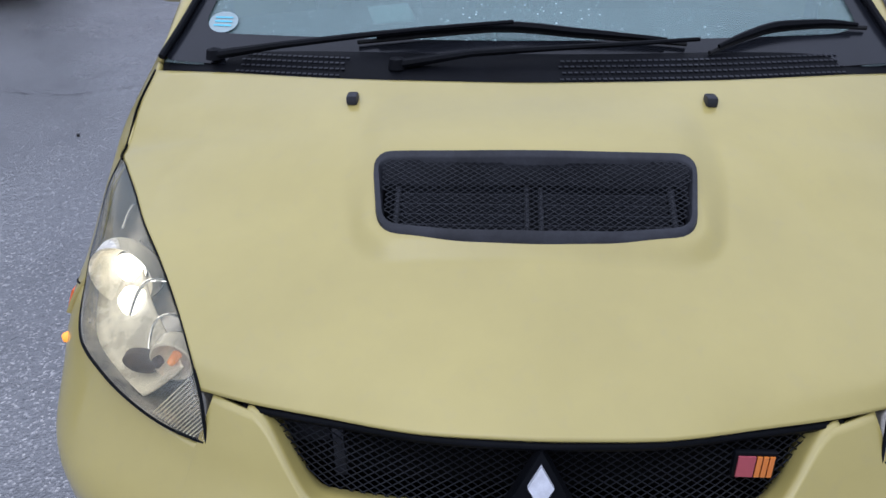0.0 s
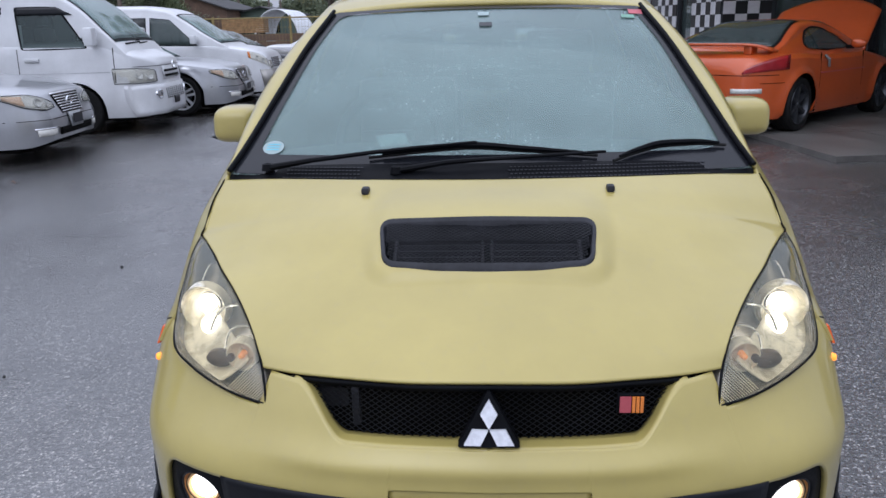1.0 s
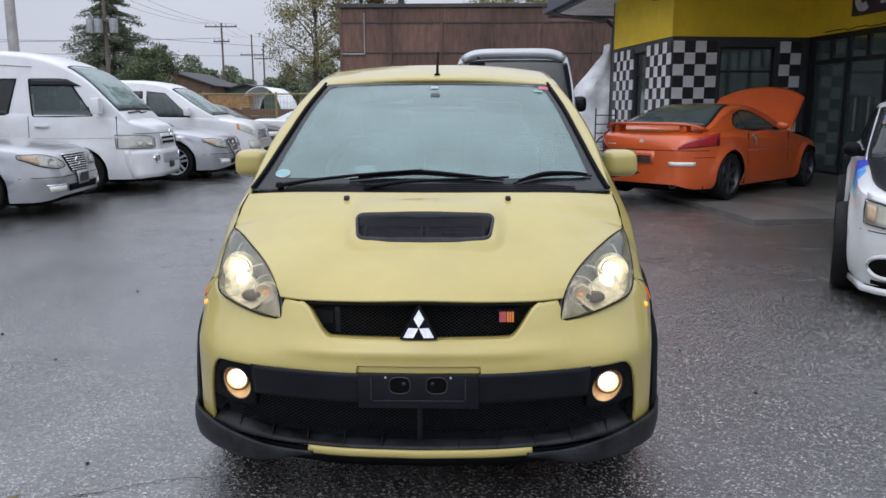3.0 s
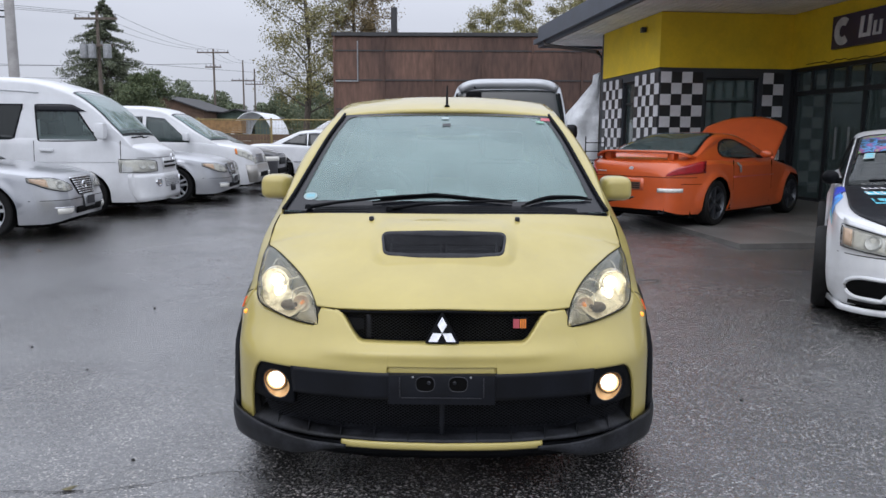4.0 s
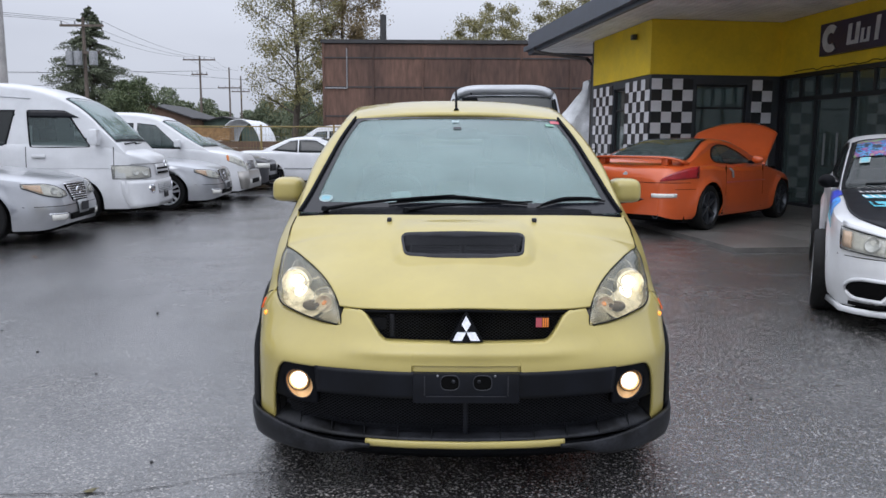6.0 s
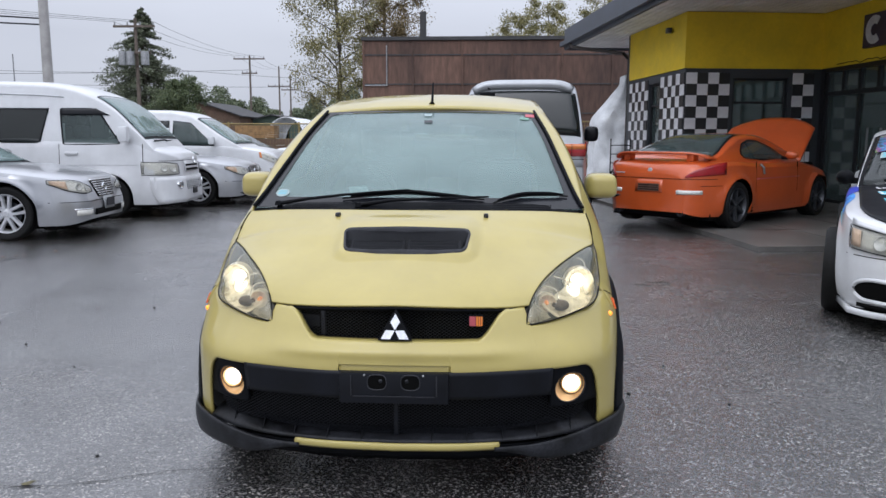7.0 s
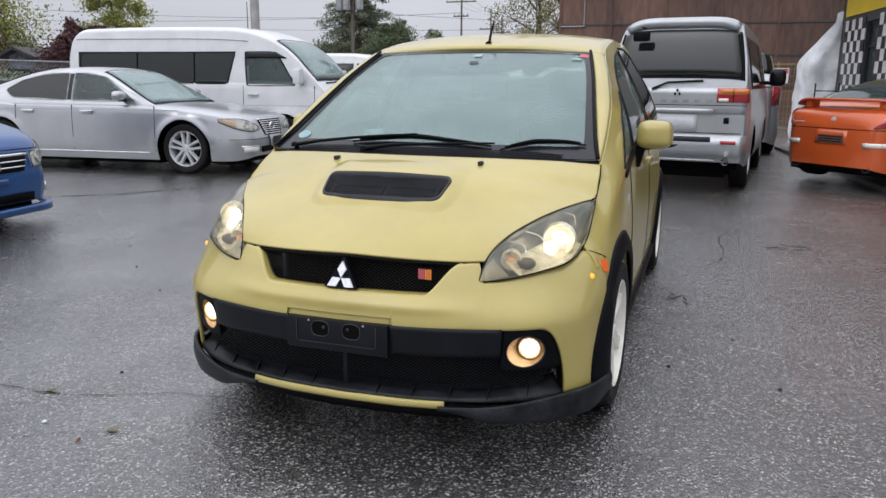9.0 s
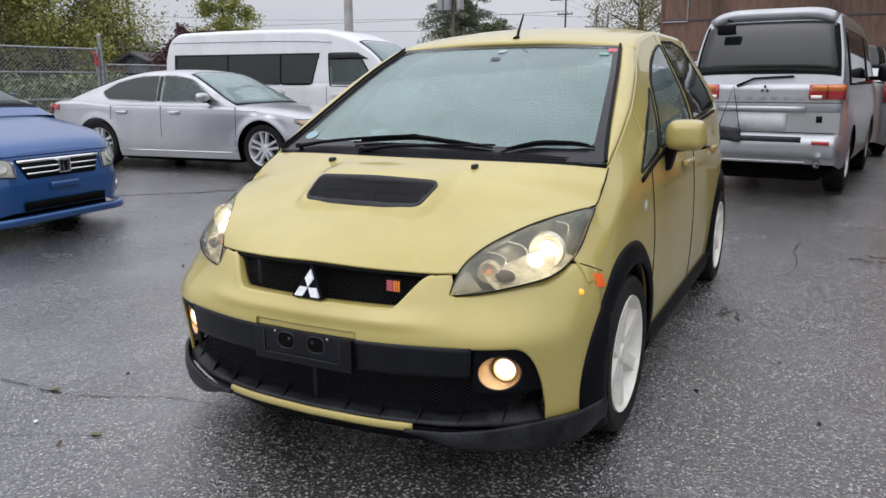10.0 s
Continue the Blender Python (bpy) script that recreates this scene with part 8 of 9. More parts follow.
# black middle band, fog surrounds and plate mount
sb = s_of_x(.553, .45)
bm = sheet(lambda u, v: nose(lerp(-sb, sb, u), lerp(.402, .503, v), -.010 - .006 * (1 - v)), 60, 6)
part("bumper_band", bm, MAT["plastic_satin"], hero, "satin black bumper band", thick=.012)
FOG = Vector((.630, .345, .415))
for sd in (1, -1):
    s0, s1, sm = s_of_x(.557, .45), s_of_x(.757, .45), s_of_x(FOG.x, FOG.z)
    zl, zh = .347, .503
    angles = sorted([math.tau * k / 64 for k in range(64)] + [math.atan2(z - FOG.z, (e - sm) * .8) % math.tau for e in (s0, s1) for z in (zl, zh)])
    rows, mouth = [], []
    bm = bmesh.new()
    for a in angles:
        zi = FOG.z + .057 * math.sin(a)
        si = s_of_x(FOG.x + .059 * math.cos(a), zi)
        ds, dz = si - sm, zi - FOG.z
        k = min((s1 - sm) / ds if ds > 1e-6 else (s0 - sm) / ds if ds < -1e-6 else 99, (zh - FOG.z) / dz if dz > 1e-6 else (zl - FOG.z) / dz if dz < -1e-6 else 99)
        row = []
        for t in (0, .06, .2, .45, .7, 1):
            p = nose(lerp(si, sm + ds * k, t), lerp(zi, FOG.z + dz * k, t), -.012 - (.004 if t == 0 else 0))
            row.append(bm.verts.new((p.x * sd, p.y, p.z)))
        rows.append(row)
        mouth.append(row[0].co.copy())
    for p, q in zip(rows, rows[1:] + rows[:1]):
        for k in range(5):
            bm.faces.new((p[k], p[k + 1], q[k + 1], q[k]))
    part("fog_surround", bm, MAT["plastic"], hero, "black fog light surround", smooth=60, thick=.012)
    ax = Vector((.12 * sd, -1, -.02)).normalized()
    fc = Vector((.628 * sd, .338, FOG.z + .004))
    mm = Matrix.Translation(fc) @ ax.to_track_quat("Z", "Y").to_matrix().to_4x4()
    bm = bmesh.new()
    rows = []
    for a, m0 in zip(angles, mouth):
        end = fc + Vector((sd * .0415 * math.cos(a), 0, .0415 * math.sin(a)))
        rows.append([bm.verts.new(m0.lerp(end, t) + Vector((0, .010 * math.sin(math.pi * t), 0))) for t in (0, .25, .5, .75, 1)])
    for p, q in zip(rows, rows[1:] + rows[:1]):
        for k in range(4):
            bm.faces.new((p[k], p[k + 1], q[k + 1], q[k]))
    fr = part("fog_light", bm, MAT["fog_bowl"], hero, "lit fog light in a warm reflector bowl")
    part("bulb", lathe(bmesh.new(), [(.001, .010), (.016, .008), (.026, .004), (.0305, -.001), (.032, -.012)], 30, mm), MAT["fog_bulb"], fr, "glowing white lens")
    part("bulb_ring", lathe(bmesh.new(), [(.0315, -.002), (.0345, .005), (.0385, .004), (.0405, .001), (.0405, -.012)], 30, mm), MAT["fog_bowl"], fr, "warm lens ring")
    part("lens_edge", lathe(bmesh.new(), [(.0395, .001), (.0405, .0045), (.042, .003), (.042, -.006)], 30, mm), MAT["plastic_grey"], fr, "dark lens edge")
    part("bezel", tube(bmesh.new(), mouth + mouth[:2], .0022, 6), MAT["plastic_grey"], fr, "thin dark bezel")
pm = part("plate_mount", box_bm(-.19, .19, .148, .172, .392, .502, bevel=.006), MAT["plastic_satin"], hero, "black plate mount with two rounded sockets")
bm = bmesh.new()
for x0, x1, z0, z1 in ((-.142, .142, .417, .421), (-.150, -.146, .421, .494), (.146, .150, .421, .494)):
    box(bm, x0, x1, .1450, .1478, z0, z1, bevel=.0012)
part("rib", bm, MAT["plastic_grey"], pm)
for x in (-.058, .058):
    mm = Matrix.Translation((x, .148, .469)) @ Matrix.Rotation(radians(90), 4, "X")
    outline = [mm @ Vector((.033 * abs(math.cos(t)) ** .7 * (1 if math.cos(t) > 0 else -1), .027 * abs(math.sin(t)) ** .7 * (1 if math.sin(t) > 0 else -1), 0)) for t in (math.tau * k / 32 for k in range(33))]
    # Paler grey on the rim stands for the highlight along its edge.
    sk = part("socket", tube(bmesh.new(), [p + Vector((0, -.001, 0)) for p in outline], .0022, 6), MAT["plastic_grey"], pm, "rounded socket rim, paler for its edge highlight")
    bm = bmesh.new()
    bm.faces.new([bm.verts.new(p + Vector((0, -.0012, 0))) for p in outline[:-1]])
    # Flat near-black disc stands for the shaded recess.
    part("socket_hole", bm, MAT["void"], sk, "near-black disc for the shade in the socket", smooth=0)
    me = Matrix.Translation((x * .78, .1468, .474)) @ Matrix.Rotation(radians(90), 4, "X")
    part("socket_eye", lathe(bmesh.new(), [(.001, .004), (.005, .003), (.007, .001)], 16, me), MAT["plastic_worn"], sk, "dull stud")
for x in (-.102, .102):
    part("bolt", lathe(bmesh.new(), [(.001, .004), (.003, .003), (.0042, 0)], 12, Matrix.Translation((x, .1478, .494)) @ Matrix.Rotation(radians(90), 4, "X")), MAT["steel"], pm, "small steel bolt")

# lower opening: near-black sheet painted as the cavity's shade, mesh, post, shelf with ribs
sc = s_of_x(.735, .35)
part("lower_cavity", sheet(lambda u, v: nose(lerp(-sc, sc, u), lerp(.24, .42, v), -.085), 40, 3), MAT["void"], hero, "near-black sheet for the shaded opening behind the lower mesh", thick=.004)
LOWER = rounded([(-.70, .343), (-.55, .343), (-.545, .395), (.545, .395), (.55, .343), (.70, .343), (.66, .285), (.30, .262), (-.30, .262), (-.66, .285)], .02)
LEVEL_LOW = spl([(k * .02, skin(k * .02, .33).y) for k in range(38)])
mesh_screen("lower_mesh", "black diamond mesh in the lower opening", hero, MAT["mesh"], LOWER, lambda a, b: Vector((a, LEVEL_LOW(abs(a)) + .045, b)), .0175, .0013, .62)
part("post", box_bm(-.009, .009, .214, .235, .25, .41, bevel=.005), MAT["plastic_satin"], hero, "black upright in the lower opening")
sl = s_of_x(.74, .25)


def shelf(u, v):
    s = lerp(-sl, sl, u)
    x = abs(nose(s, .25).x)
    zi = .268 + .03 * step(.4, .72, x)
    return nose(s, lerp(.240, zi, v ** .8), lerp(.004, -.075, v))


sh = part("lip_shelf", sheet(shelf, 80, 6), MAT["plastic_worn"], hero, "worn black shelf above the front lip", thick=.008)
for k in range(-5, 6):
    if k == 0:
        continue
    x = .125 * k
    p0, p1 = skin(x, .243, .003), skin(x, .275, -.06)
    bm = bmesh.new()
    prism(bm, [(p0.y, .238), (p1.y, .262), (p1.y, .290), (p0.y + .02, .262)], lambda a, b, c: Vector((x + c, a, b)), .005)
    part("shelf_rib", bm, MAT["plastic"], sh)
# front lip: yellow middle, black ends
sy, se = s_of_x(.365, .24), s_of_x(.345, .24)
bm = sheet(lambda u, v: nose(lerp(-sy, sy, u), lerp(.237, .208, v), .005 + .006 * math.sin(math.pi * v)), 60, 5)
part("front_lip", bm, MAT["yellow"], hero, "yellow middle of the front lip", thick=.012)
for sd in (1, -1):
    def lip(u, v):
        s = lerp(se, 1.0, u)
        x = nose(s, .24).x
        top = lerp(.226, .262, step(.45, .82, x))
        bot = lerp(.208, .163, step(.345, .56, x))
        bot += .028 * step(.80, .86, x)
        return nose(s, lerp(top, bot, v), .016 + .010 * math.sin(math.pi * (.15 + .8 * v)) + .004)
    part("lip_end", sheet(mirrored(lip, sd), 50, 8), MAT["plastic_worn"], hero, "scuffed black corner of the front lip", thick=.014)
part("undertray", sheet(lambda u, v: nose(lerp(-.99, .99, u), lerp(.215, .150, v), -.012 - .05 * v), 60, 3), MAT["plastic"], hero, "black undertray", thick=.01)

# grille
GR = [(-.392, .700), (.392, .700), (.372, .665), (.33, .618), (.285, .596), (-.285, .596), (-.33, .618), (-.372, .665)]
LEVEL_GR = spl([(k * .02, skin(k * .02, .64).y) for k in range(22)])
# Near-black sheet stands for the shade behind the grille.
part("grille_cavity", sheet(lambda u, v: Vector((lerp(-.41, .41, u), LEVEL_GR(abs(lerp(-.41, .41, u))) + .10, lerp(.57, .715, v))), 24, 3), MAT["void"], hero, "near-black sheet for the shaded space behind the grille")
grille = mesh_screen("grille_mesh", "black honeycomb grille mesh", hero, MAT["mesh"], GR, lambda a, b: Vector((a, LEVEL_GR(abs(a)) + .030 + .30 * (b - .60), b)), .0165, .0010, .62)
bm = sheet(lambda u, v: (lambda x: Vector((x, HOOD_FRONT(min(1, abs(x) / .471)).y + lerp(.006, .012, v), lerp(HOOD_FRONT(min(1, abs(x) / .471)).z - .004, HOOD_FRONT(min(1, abs(x) / .471)).z - .014, v))))(lerp(-.405, .405, u)), 60, 3)
part("grille_bar", bm, MAT["plastic"], hero, "black upper grille bar", thick=.012)
for sd in (1, -1):
    bm = sheet(mirrored(lambda u, v: (lambda x: skin(x, skirt_top(x), -.001) + Vector((0, .05 * v, .0)))(lerp(.0, .398, u)), sd), 50, 3)
    part("grille_return", bm, MAT["yellow"], bumper, thick=.004)
part("grille_post", box_bm(-.278, -.262, .285, .30, .60, .69, bevel=.003), MAT["plastic_grey"], hero, "upright bar behind the grille mesh")
part("duct", box_bm(-.37, -.29, .335, .36, .615, .66, bevel=.008), MAT["plastic_grey"], hero, "grey duct behind the grille mesh")
# emblem of three diamonds on a black triangle
em = bmesh.new()
prism(em, rounded([(0, .712), (.062, .606), (-.062, .606)], .008, 3), lambda a, b, c: Vector((a, .190 + .32 * (b - .606) + c, b)), .02)
emblem = part("emblem", em, MAT["plastic"], hero, "black triangular badge plinth")
R = .0285
for ang in (90, 210, 330):
    d = Vector((math.cos(radians(ang)), math.sin(radians(ang))))
    n = Vector((-d.y, d.x))
    c = Vector((0, .640))
    q = [c + d * .0015, c + d * .028 + n * .0165, c + d * .0555, c + d * .028 - n * .0165]
    bm = bmesh.new()
    prism(bm, [(p.x, p.y) for p in q], lambda a, b, e: Vector((a, .184 + .32 * (b - .606) + e, b)), .006)
    part("diamond", bm, MAT["badge_metal"], emblem, "pale silver diamond", smooth=0)
bd = part("badge", box_bm(.252, .308, .262, .272, .640, .684, bevel=.004), MAT["plastic"], hero, "small red and orange grille badge")
part("red_bars", box_bm(.257, .279, .2595, .2618, .645, .679), MAT["red"], bd, "red half")
for k in range(3):
    part("orange_bar", box_bm(.281 + .008 * k, .2872 + .008 * k, .2595, .2618, .645, .679), MAT["lamp_amber"], bd, "orange stripe")

# headlights
for sd in (1, -1):
    def lens(u, v, depth=0.0):
        p = LAMP_IN(u).lerp(LAMP_OUT(u), v)
        b = math.sin(math.pi * v) ** .8 * math.sin(math.pi * min(1, u * 1.05)) ** .6
        return p + Vector((.42, -.62, .42)) * (.030 * b) - Vector((.42, -.62, .50)) * depth * (b ** .5)
    hl = part("headlight", sheet(mirrored(lambda u, v: lens(u, v, .13), sd), 40, 20), MAT["lamp_shell"], hero, "lit headlight with a clear hazy lens", thick=.003)
    part("lens", sheet(mirrored(lens, sd), 48, 18), MAT["headlamp_lens"], hl, "clear hazy lens", thick=.003)
    bm = bmesh.new()
    loop = [lens(k / 60, 0) for k in range(61)] + [lens(k / 60, 1) for k in range(59, 0, -1)]
    tube(bm, [Vector((p.x * sd, p.y, p.z)) for p in loop] + [Vector((loop[0].x * sd, loop[0].y, loop[0].z))], .0026, 6)
    part("gasket", bm, MAT["plastic"], hl, "black rubber gasket")
    ax = Vector((.12 * sd, -1, -.02)).normalized()
    # main lamp, pale lower reflector, turn bowl and brown bulb shade
    turned = ax.to_track_quat("Z", "Y").to_matrix().to_4x4()
    mp = Matrix.Translation((.674 * sd, .560, .752)) @ turned
    bm = lathe(bmesh.new(), [(.030, -.04), (.042, -.026), (.052, -.004), (.056, .0), (.060, -.03)], 36, mp)
    pr = part("main_reflector", bm, MAT["cream_reflector"], hl, "bright main reflector")
    part("bulb", lathe(bmesh.new(), [(.001, -.016), (.014, -.018), (.023, -.024), (.028, -.032)], 28, mp), MAT["head_bulb"], pr, "glowing white main lamp")
    m2 = Matrix.Translation((.648 * sd, .522, .722)) @ turned
    # Enlarged so its emission also stands for the glow across the reflector.
    part("inner_bulb", lathe(bmesh.new(), [(.001, .010), (.014, .007), (.024, -.004), (.026, -.02)], 22, m2), MAT["head_bulb"], pr, "lit lamp, enlarged to carry the glow between the lamps")
    part("lower_reflector", sheet(mirrored(lambda u, v: lens(lerp(.22, .66, u), lerp(.40, .97, v), .075), sd), 24, 10), MAT["cream_reflector"], hl, "pale cream lower reflector", thick=.002)
    m3 = Matrix.Translation((.592 * sd, .412, .690)) @ turned @ Matrix.Diagonal((1.25, .8, 1, 1))
    part("bulb_shade", lathe(bmesh.new(), [(.001, .010), (.014, .008), (.024, .0), (.026, -.012)], 24, m3), MAT["brown_shade"], hl, "brown bulb shade")
    mq = Matrix.Translation((.540 * sd, .402, .700)) @ turned
    part("turn_bowl", lathe(bmesh.new(), [(.001, -.035), (.018, -.028), (.028, -.010), (.032, 0), (.035, -.002), (.036, -.03)], 28, mq), MAT["cream_reflector"], hl, "pale turn signal bowl")
    part("turn_bulb", lathe(bmesh.new(), [(.001, .004), (.006, .0), (.008, -.02)], 14, mq), MAT["turn_glow"], hl, "faintly glowing amber bulb")
    for u0, w in ((.30, .0022), (.42, .003), (.72, .0025)):
        f = [lens(u0 + .05 * math.sin(math.pi * k / 10), lerp(.08, .55, k / 10), .05) for k in range(11)]
        part("trim_arc", tube(bmesh.new(), [Vector((p.x * sd, p.y, p.z)) for p in f], w, 6), MAT["chrome"], hl, "thin chrome arc")
    bm = bmesh.new()
    for k in range(14):
        u0 = .035 + .0085 * k
        a, b = lens(u0, .12, .012), lens(u0, .9, .012)
        rod(bm, Vector((a.x * sd, a.y, a.z)), Vector((b.x * sd, b.y, b.z)), .0010, n=5)
    part("ribbed_tip", bm, MAT["cream_reflector"], hl, "ribbed reflector tip")
    # side marker and small amber repeater
    c = flank(.664, .650, .003)
    q = [flank(.636, .632, .0), flank(.690, .622, .0), flank(.690, .664, .0), flank(.640, .676, .0)]
    bm = bmesh.new()
    lo = [bm.verts.new((p.x * sd, p.y, p.z)) for p in q]
    hi = [bm.verts.new((p.x * sd + .006 * sd, p.y, p.z)) for p in q]
    bm.faces.new(lo)
    bm.faces.new(hi)
    for i in range(4):
        bm.faces.new((lo[i], lo[(i + 1) % 4], hi[(i + 1) % 4], hi[i]))
    part("side_marker", bm, MAT["marker"], hero, "orange side marker", smooth=0)
    p = nose(s_of_x(.795, .63), .63, .002)
    dirn = Vector((.8 * sd, -.6, 0))
    ma = Matrix.Translation((p.x * sd, p.y, p.z)) @ dirn.to_track_quat("Z", "Y").to_matrix().to_4x4()
    part("amber_repeater", lathe(bmesh.new(), [(.001, .006), (.006, .005), (.009, .001), (.010, -.01)], 16, ma), MAT["amber_bulb"], hero, "glowing amber repeater")

# wings, doors, pillars and quarter panels
SIDE_GLASS = (("quarter_light", [(1.225, .938), (1.53, 1.125), (1.79, 1.26), (1.55, 1.0)], "glass_side"),
              ("door_window", [(1.600, 1.008), (1.865, 1.285), (2.05, 1.370), (2.22, 1.428), (2.41, 1.466), (2.36, 1.080)], "glass_side"),
              ("door_window", [(2.45, 1.090), (2.48, 1.482), (2.80, 1.490), (3.10, 1.465), (3.27, 1.13)], "glass_dark"))
SIDE_HOLES = [[(c[0] + (p[0] - c[0]) * .97, c[1] + (p[1] - c[1]) * .97) for p in o] for _, o, _ in SIDE_GLASS for c in [(sum(q[0] for q in o) / len(o), sum(q[1] for q in o) / len(o))]]


def clear_of_glass(p):
    return not any(inside(h, p.y, p.z) for h in SIDE_HOLES)


for sd in (1, -1):
    def side_panel(y0, y1, name, label, n, top=0.0):
        def f(u, v):
            y = lerp(y0, y1, u)
            e = edge_at(y)
            z = lerp(sill(y), e.z - .001, v)
            return flank(y, z)
        ys = n
        return part(name, sheet(mirrored(f, sd), ys, 90, keep=lambda u, v: clear_of_glass(f(u, v))), MAT["yellow"], hero, label, smooth=50, thick=.014)

    def wing(u, v):
        y = lerp(.60, 1.4, u)
        e = edge_at(y)
        lo = sill(y)
        if y < .66:
            lo = max(lo, .655)
        return flank(y, lerp(lo, e.z, v))
    part("wing", sheet(mirrored(wing, sd), 90, 60, keep=lambda u, v: clear_of_glass(wing(u, v))), MAT["yellow"], hero, "pale yellow front wing", smooth=50, thick=.012)
    side_panel(1.40, 2.375, "front_door", "pale yellow front door", 90)
    side_panel(2.38, 3.30, "rear_door", "pale yellow rear door", 80)
    side_panel(3.305, 4.0, "rear_wing", "pale yellow rear wing", 70)

    # black arch flares
    for c in (AX_F, AX_R):
        def flare(u, v):
            a = lerp(radians(-24), radians(190), u)
            if c == AX_R:
                a = lerp(radians(-10), radians(190), u)
            r = lerp(ARCH - .012, ARCH + .070 + (.05 * (1 - step(0, radians(55), a)) if c == AX_F else 0), v)
            y, z = c - math.cos(a) * r * (1.0 if math.cos(a) < 0 else 1.0), WHEEL_R + math.sin(a) * r
            z = max(z, .16)
            lift = .020 * math.sin(math.pi * min(1, .25 + v * .75)) + .004
            q = flank(y, z, lift)
            if y < .68:
                q.x = max(q.x, corner_x(y, z) + lift)
            return q
        part("arch_flare", sheet(mirrored(flare, sd), 48, 8), MAT["plastic"], hero, "black plastic arch flare", thick=.016)

        def liner(u, v):
            a = lerp(0, math.pi, u)
            return Vector((lerp(.83, .50, v), c - math.cos(a) * (ARCH + .003), WHEEL_R + math.sin(a) * (ARCH + .003)))
        # Liner colour carries the shade inside the arch.
        part("arch_liner", sheet(mirrored(liner, sd), 24, 3), MAT["void"], hero, "wheel arch liner, near-black for the shade inside the arch", thick=.004)
    # shut lines: hood edge, bumper seam, door edges
    gap = [HOOD_SIDE(lerp(.70, 1.0, k / 16)) for k in range(17)]
    part("shut_line", tube(bmesh.new(), [Vector((p.x * sd + .0025 * sd, p.y, p.z + .0005)) for p in gap], .0026, 6), MAT["void"], hero, "dark gap beside the hood")
    gap = [flank(lerp(.605, .70, k / 6), lerp(.712, .672, k / 6), .0005) for k in range(7)]
    part("shut_line", tube(bmesh.new(), [Vector((p.x * sd, p.y, p.z)) for p in gap], .002, 6), MAT["void"], hero, "dark gap between bumper and wing")
    for yy, z0, z1 in ((1.402, .27, .935), (2.378, .27, 1.07)):
        gap = [flank(yy, lerp(z0, z1, k / 14), .0005) for k in range(15)]
        part("shut_line", tube(bmesh.new(), [Vector((p.x * sd, p.y, p.z)) for p in gap], .0024, 6), MAT["void"], hero, "dark door gap")
    # black sill skirt
    part("side_skirt", sheet(mirrored(lambda u, v: flank(lerp(AX_F + .40, AX_R - .40, u), lerp(.262, .150, v), .010 + .012 * math.sin(math.pi * v)), sd), 30, 5), MAT["plastic"], hero, "black side skirt", thick=.02)
    # doors: gaps, handles, repeater
    part("repeater", lathe(bmesh.new(), [(.001, .008), (.014, .006), (.02, 0)], 18, Matrix.Translation((flank(1.257, .808).x * sd, 1.257, .808)) @ Matrix.Rotation(radians(90 * sd), 4, "Y") @ Matrix.Diagonal((1.3, .8, 1, 1))), MAT["lamp_bowl"], hero, "small grey side repeater")
    for yh in (2.13, 3.02):
        p = flank(yh, .90, .0)
        bm = box_bm(p.x * sd + .004 * sd, p.x * sd + .034 * sd, yh - .10, yh + .10, .885, .915, bevel=.011)
        part("door_handle", bm, MAT["yellow"], hero, "yellow door handle")
    # windows: quarter light, front and rear door glass
    for name, outline, glass in SIDE_GLASS:
        poly = dense(rounded(outline, .03, 4), .06)
        cy = sum(p[0] for p in poly) / len(poly)
        cz = sum(p[1] for p in poly) / len(poly)

        def rim(p, k, grow, out):
            dy, dz = p[0] - cy, p[1] - cz
            f = k + grow / max(.03, math.hypot(dy, dz))
            q = flank(cy + dy * f, cz + dz * f, out)
            return Vector((q.x * sd, q.y, q.z))
        bm = bmesh.new()
        mid = bm.verts.new(rim((cy + 1e-4, cz), 0, 0, .002))
        rings = [[bm.verts.new(rim(p, k, 0, .002)) for p in poly] for k in (.25, .5, .75, 1)]
        n = len(poly)
        for i in range(n):
            bm.faces.new((mid, rings[0][i], rings[0][(i + 1) % n]))
            for p, q in zip(rings, rings[1:]):
                bm.faces.new((p[i], q[i], q[(i + 1) % n], p[(i + 1) % n]))
        g = part(name, bm, MAT[glass], hero)
        bm = bmesh.new()
        rings = [[bm.verts.new(rim(p, 1, o, f)) for p in poly] for o, f in ((-.016, -.004), (-.008, .004), (0, .006), (.008, .006), (.011, -.004))]
        for i in range(n):
            for p, q in zip(rings, rings[1:]):
                bm.faces.new((p[i], q[i], q[(i + 1) % n], p[(i + 1) % n]))
        part("window_seal", bm, MAT["plastic"], g, "black window surround")
    part("belt_moulding", sheet(mirrored(lambda u, v: flank(lerp(1.22, 3.25, u), spl([(0, .912), (.15, .972), (.58, 1.066), (1, 1.105)])(u) + .016 * (v - .5), .009), sd), 30, 2), MAT["plastic"], hero, "black belt moulding", thick=.008)
    # mirror
    def mir(u, v):
        a, b = math.tau * u, math.pi * v
        e = .55
        sgn = lambda q: (abs(q) ** e) * (1 if q >= 0 else -1)
        return Vector((.906 + .082 * sgn(math.sin(b)) * sgn(math.cos(a)) * (1 - .06 * math.sin(a)), 1.70 + .095 * (-sgn(math.cos(b))) * (1.15 if math.cos(b) > 0 else .6), 1.058 + .066 * sgn(math.sin(b)) * sgn(math.sin(a))))
    mb = part("wing_mirror", sheet(mirrored(mir, sd), 40, 24), MAT["yellow"], hero, "pale yellow door mirror", smooth=70)
    bm = bmesh.new()
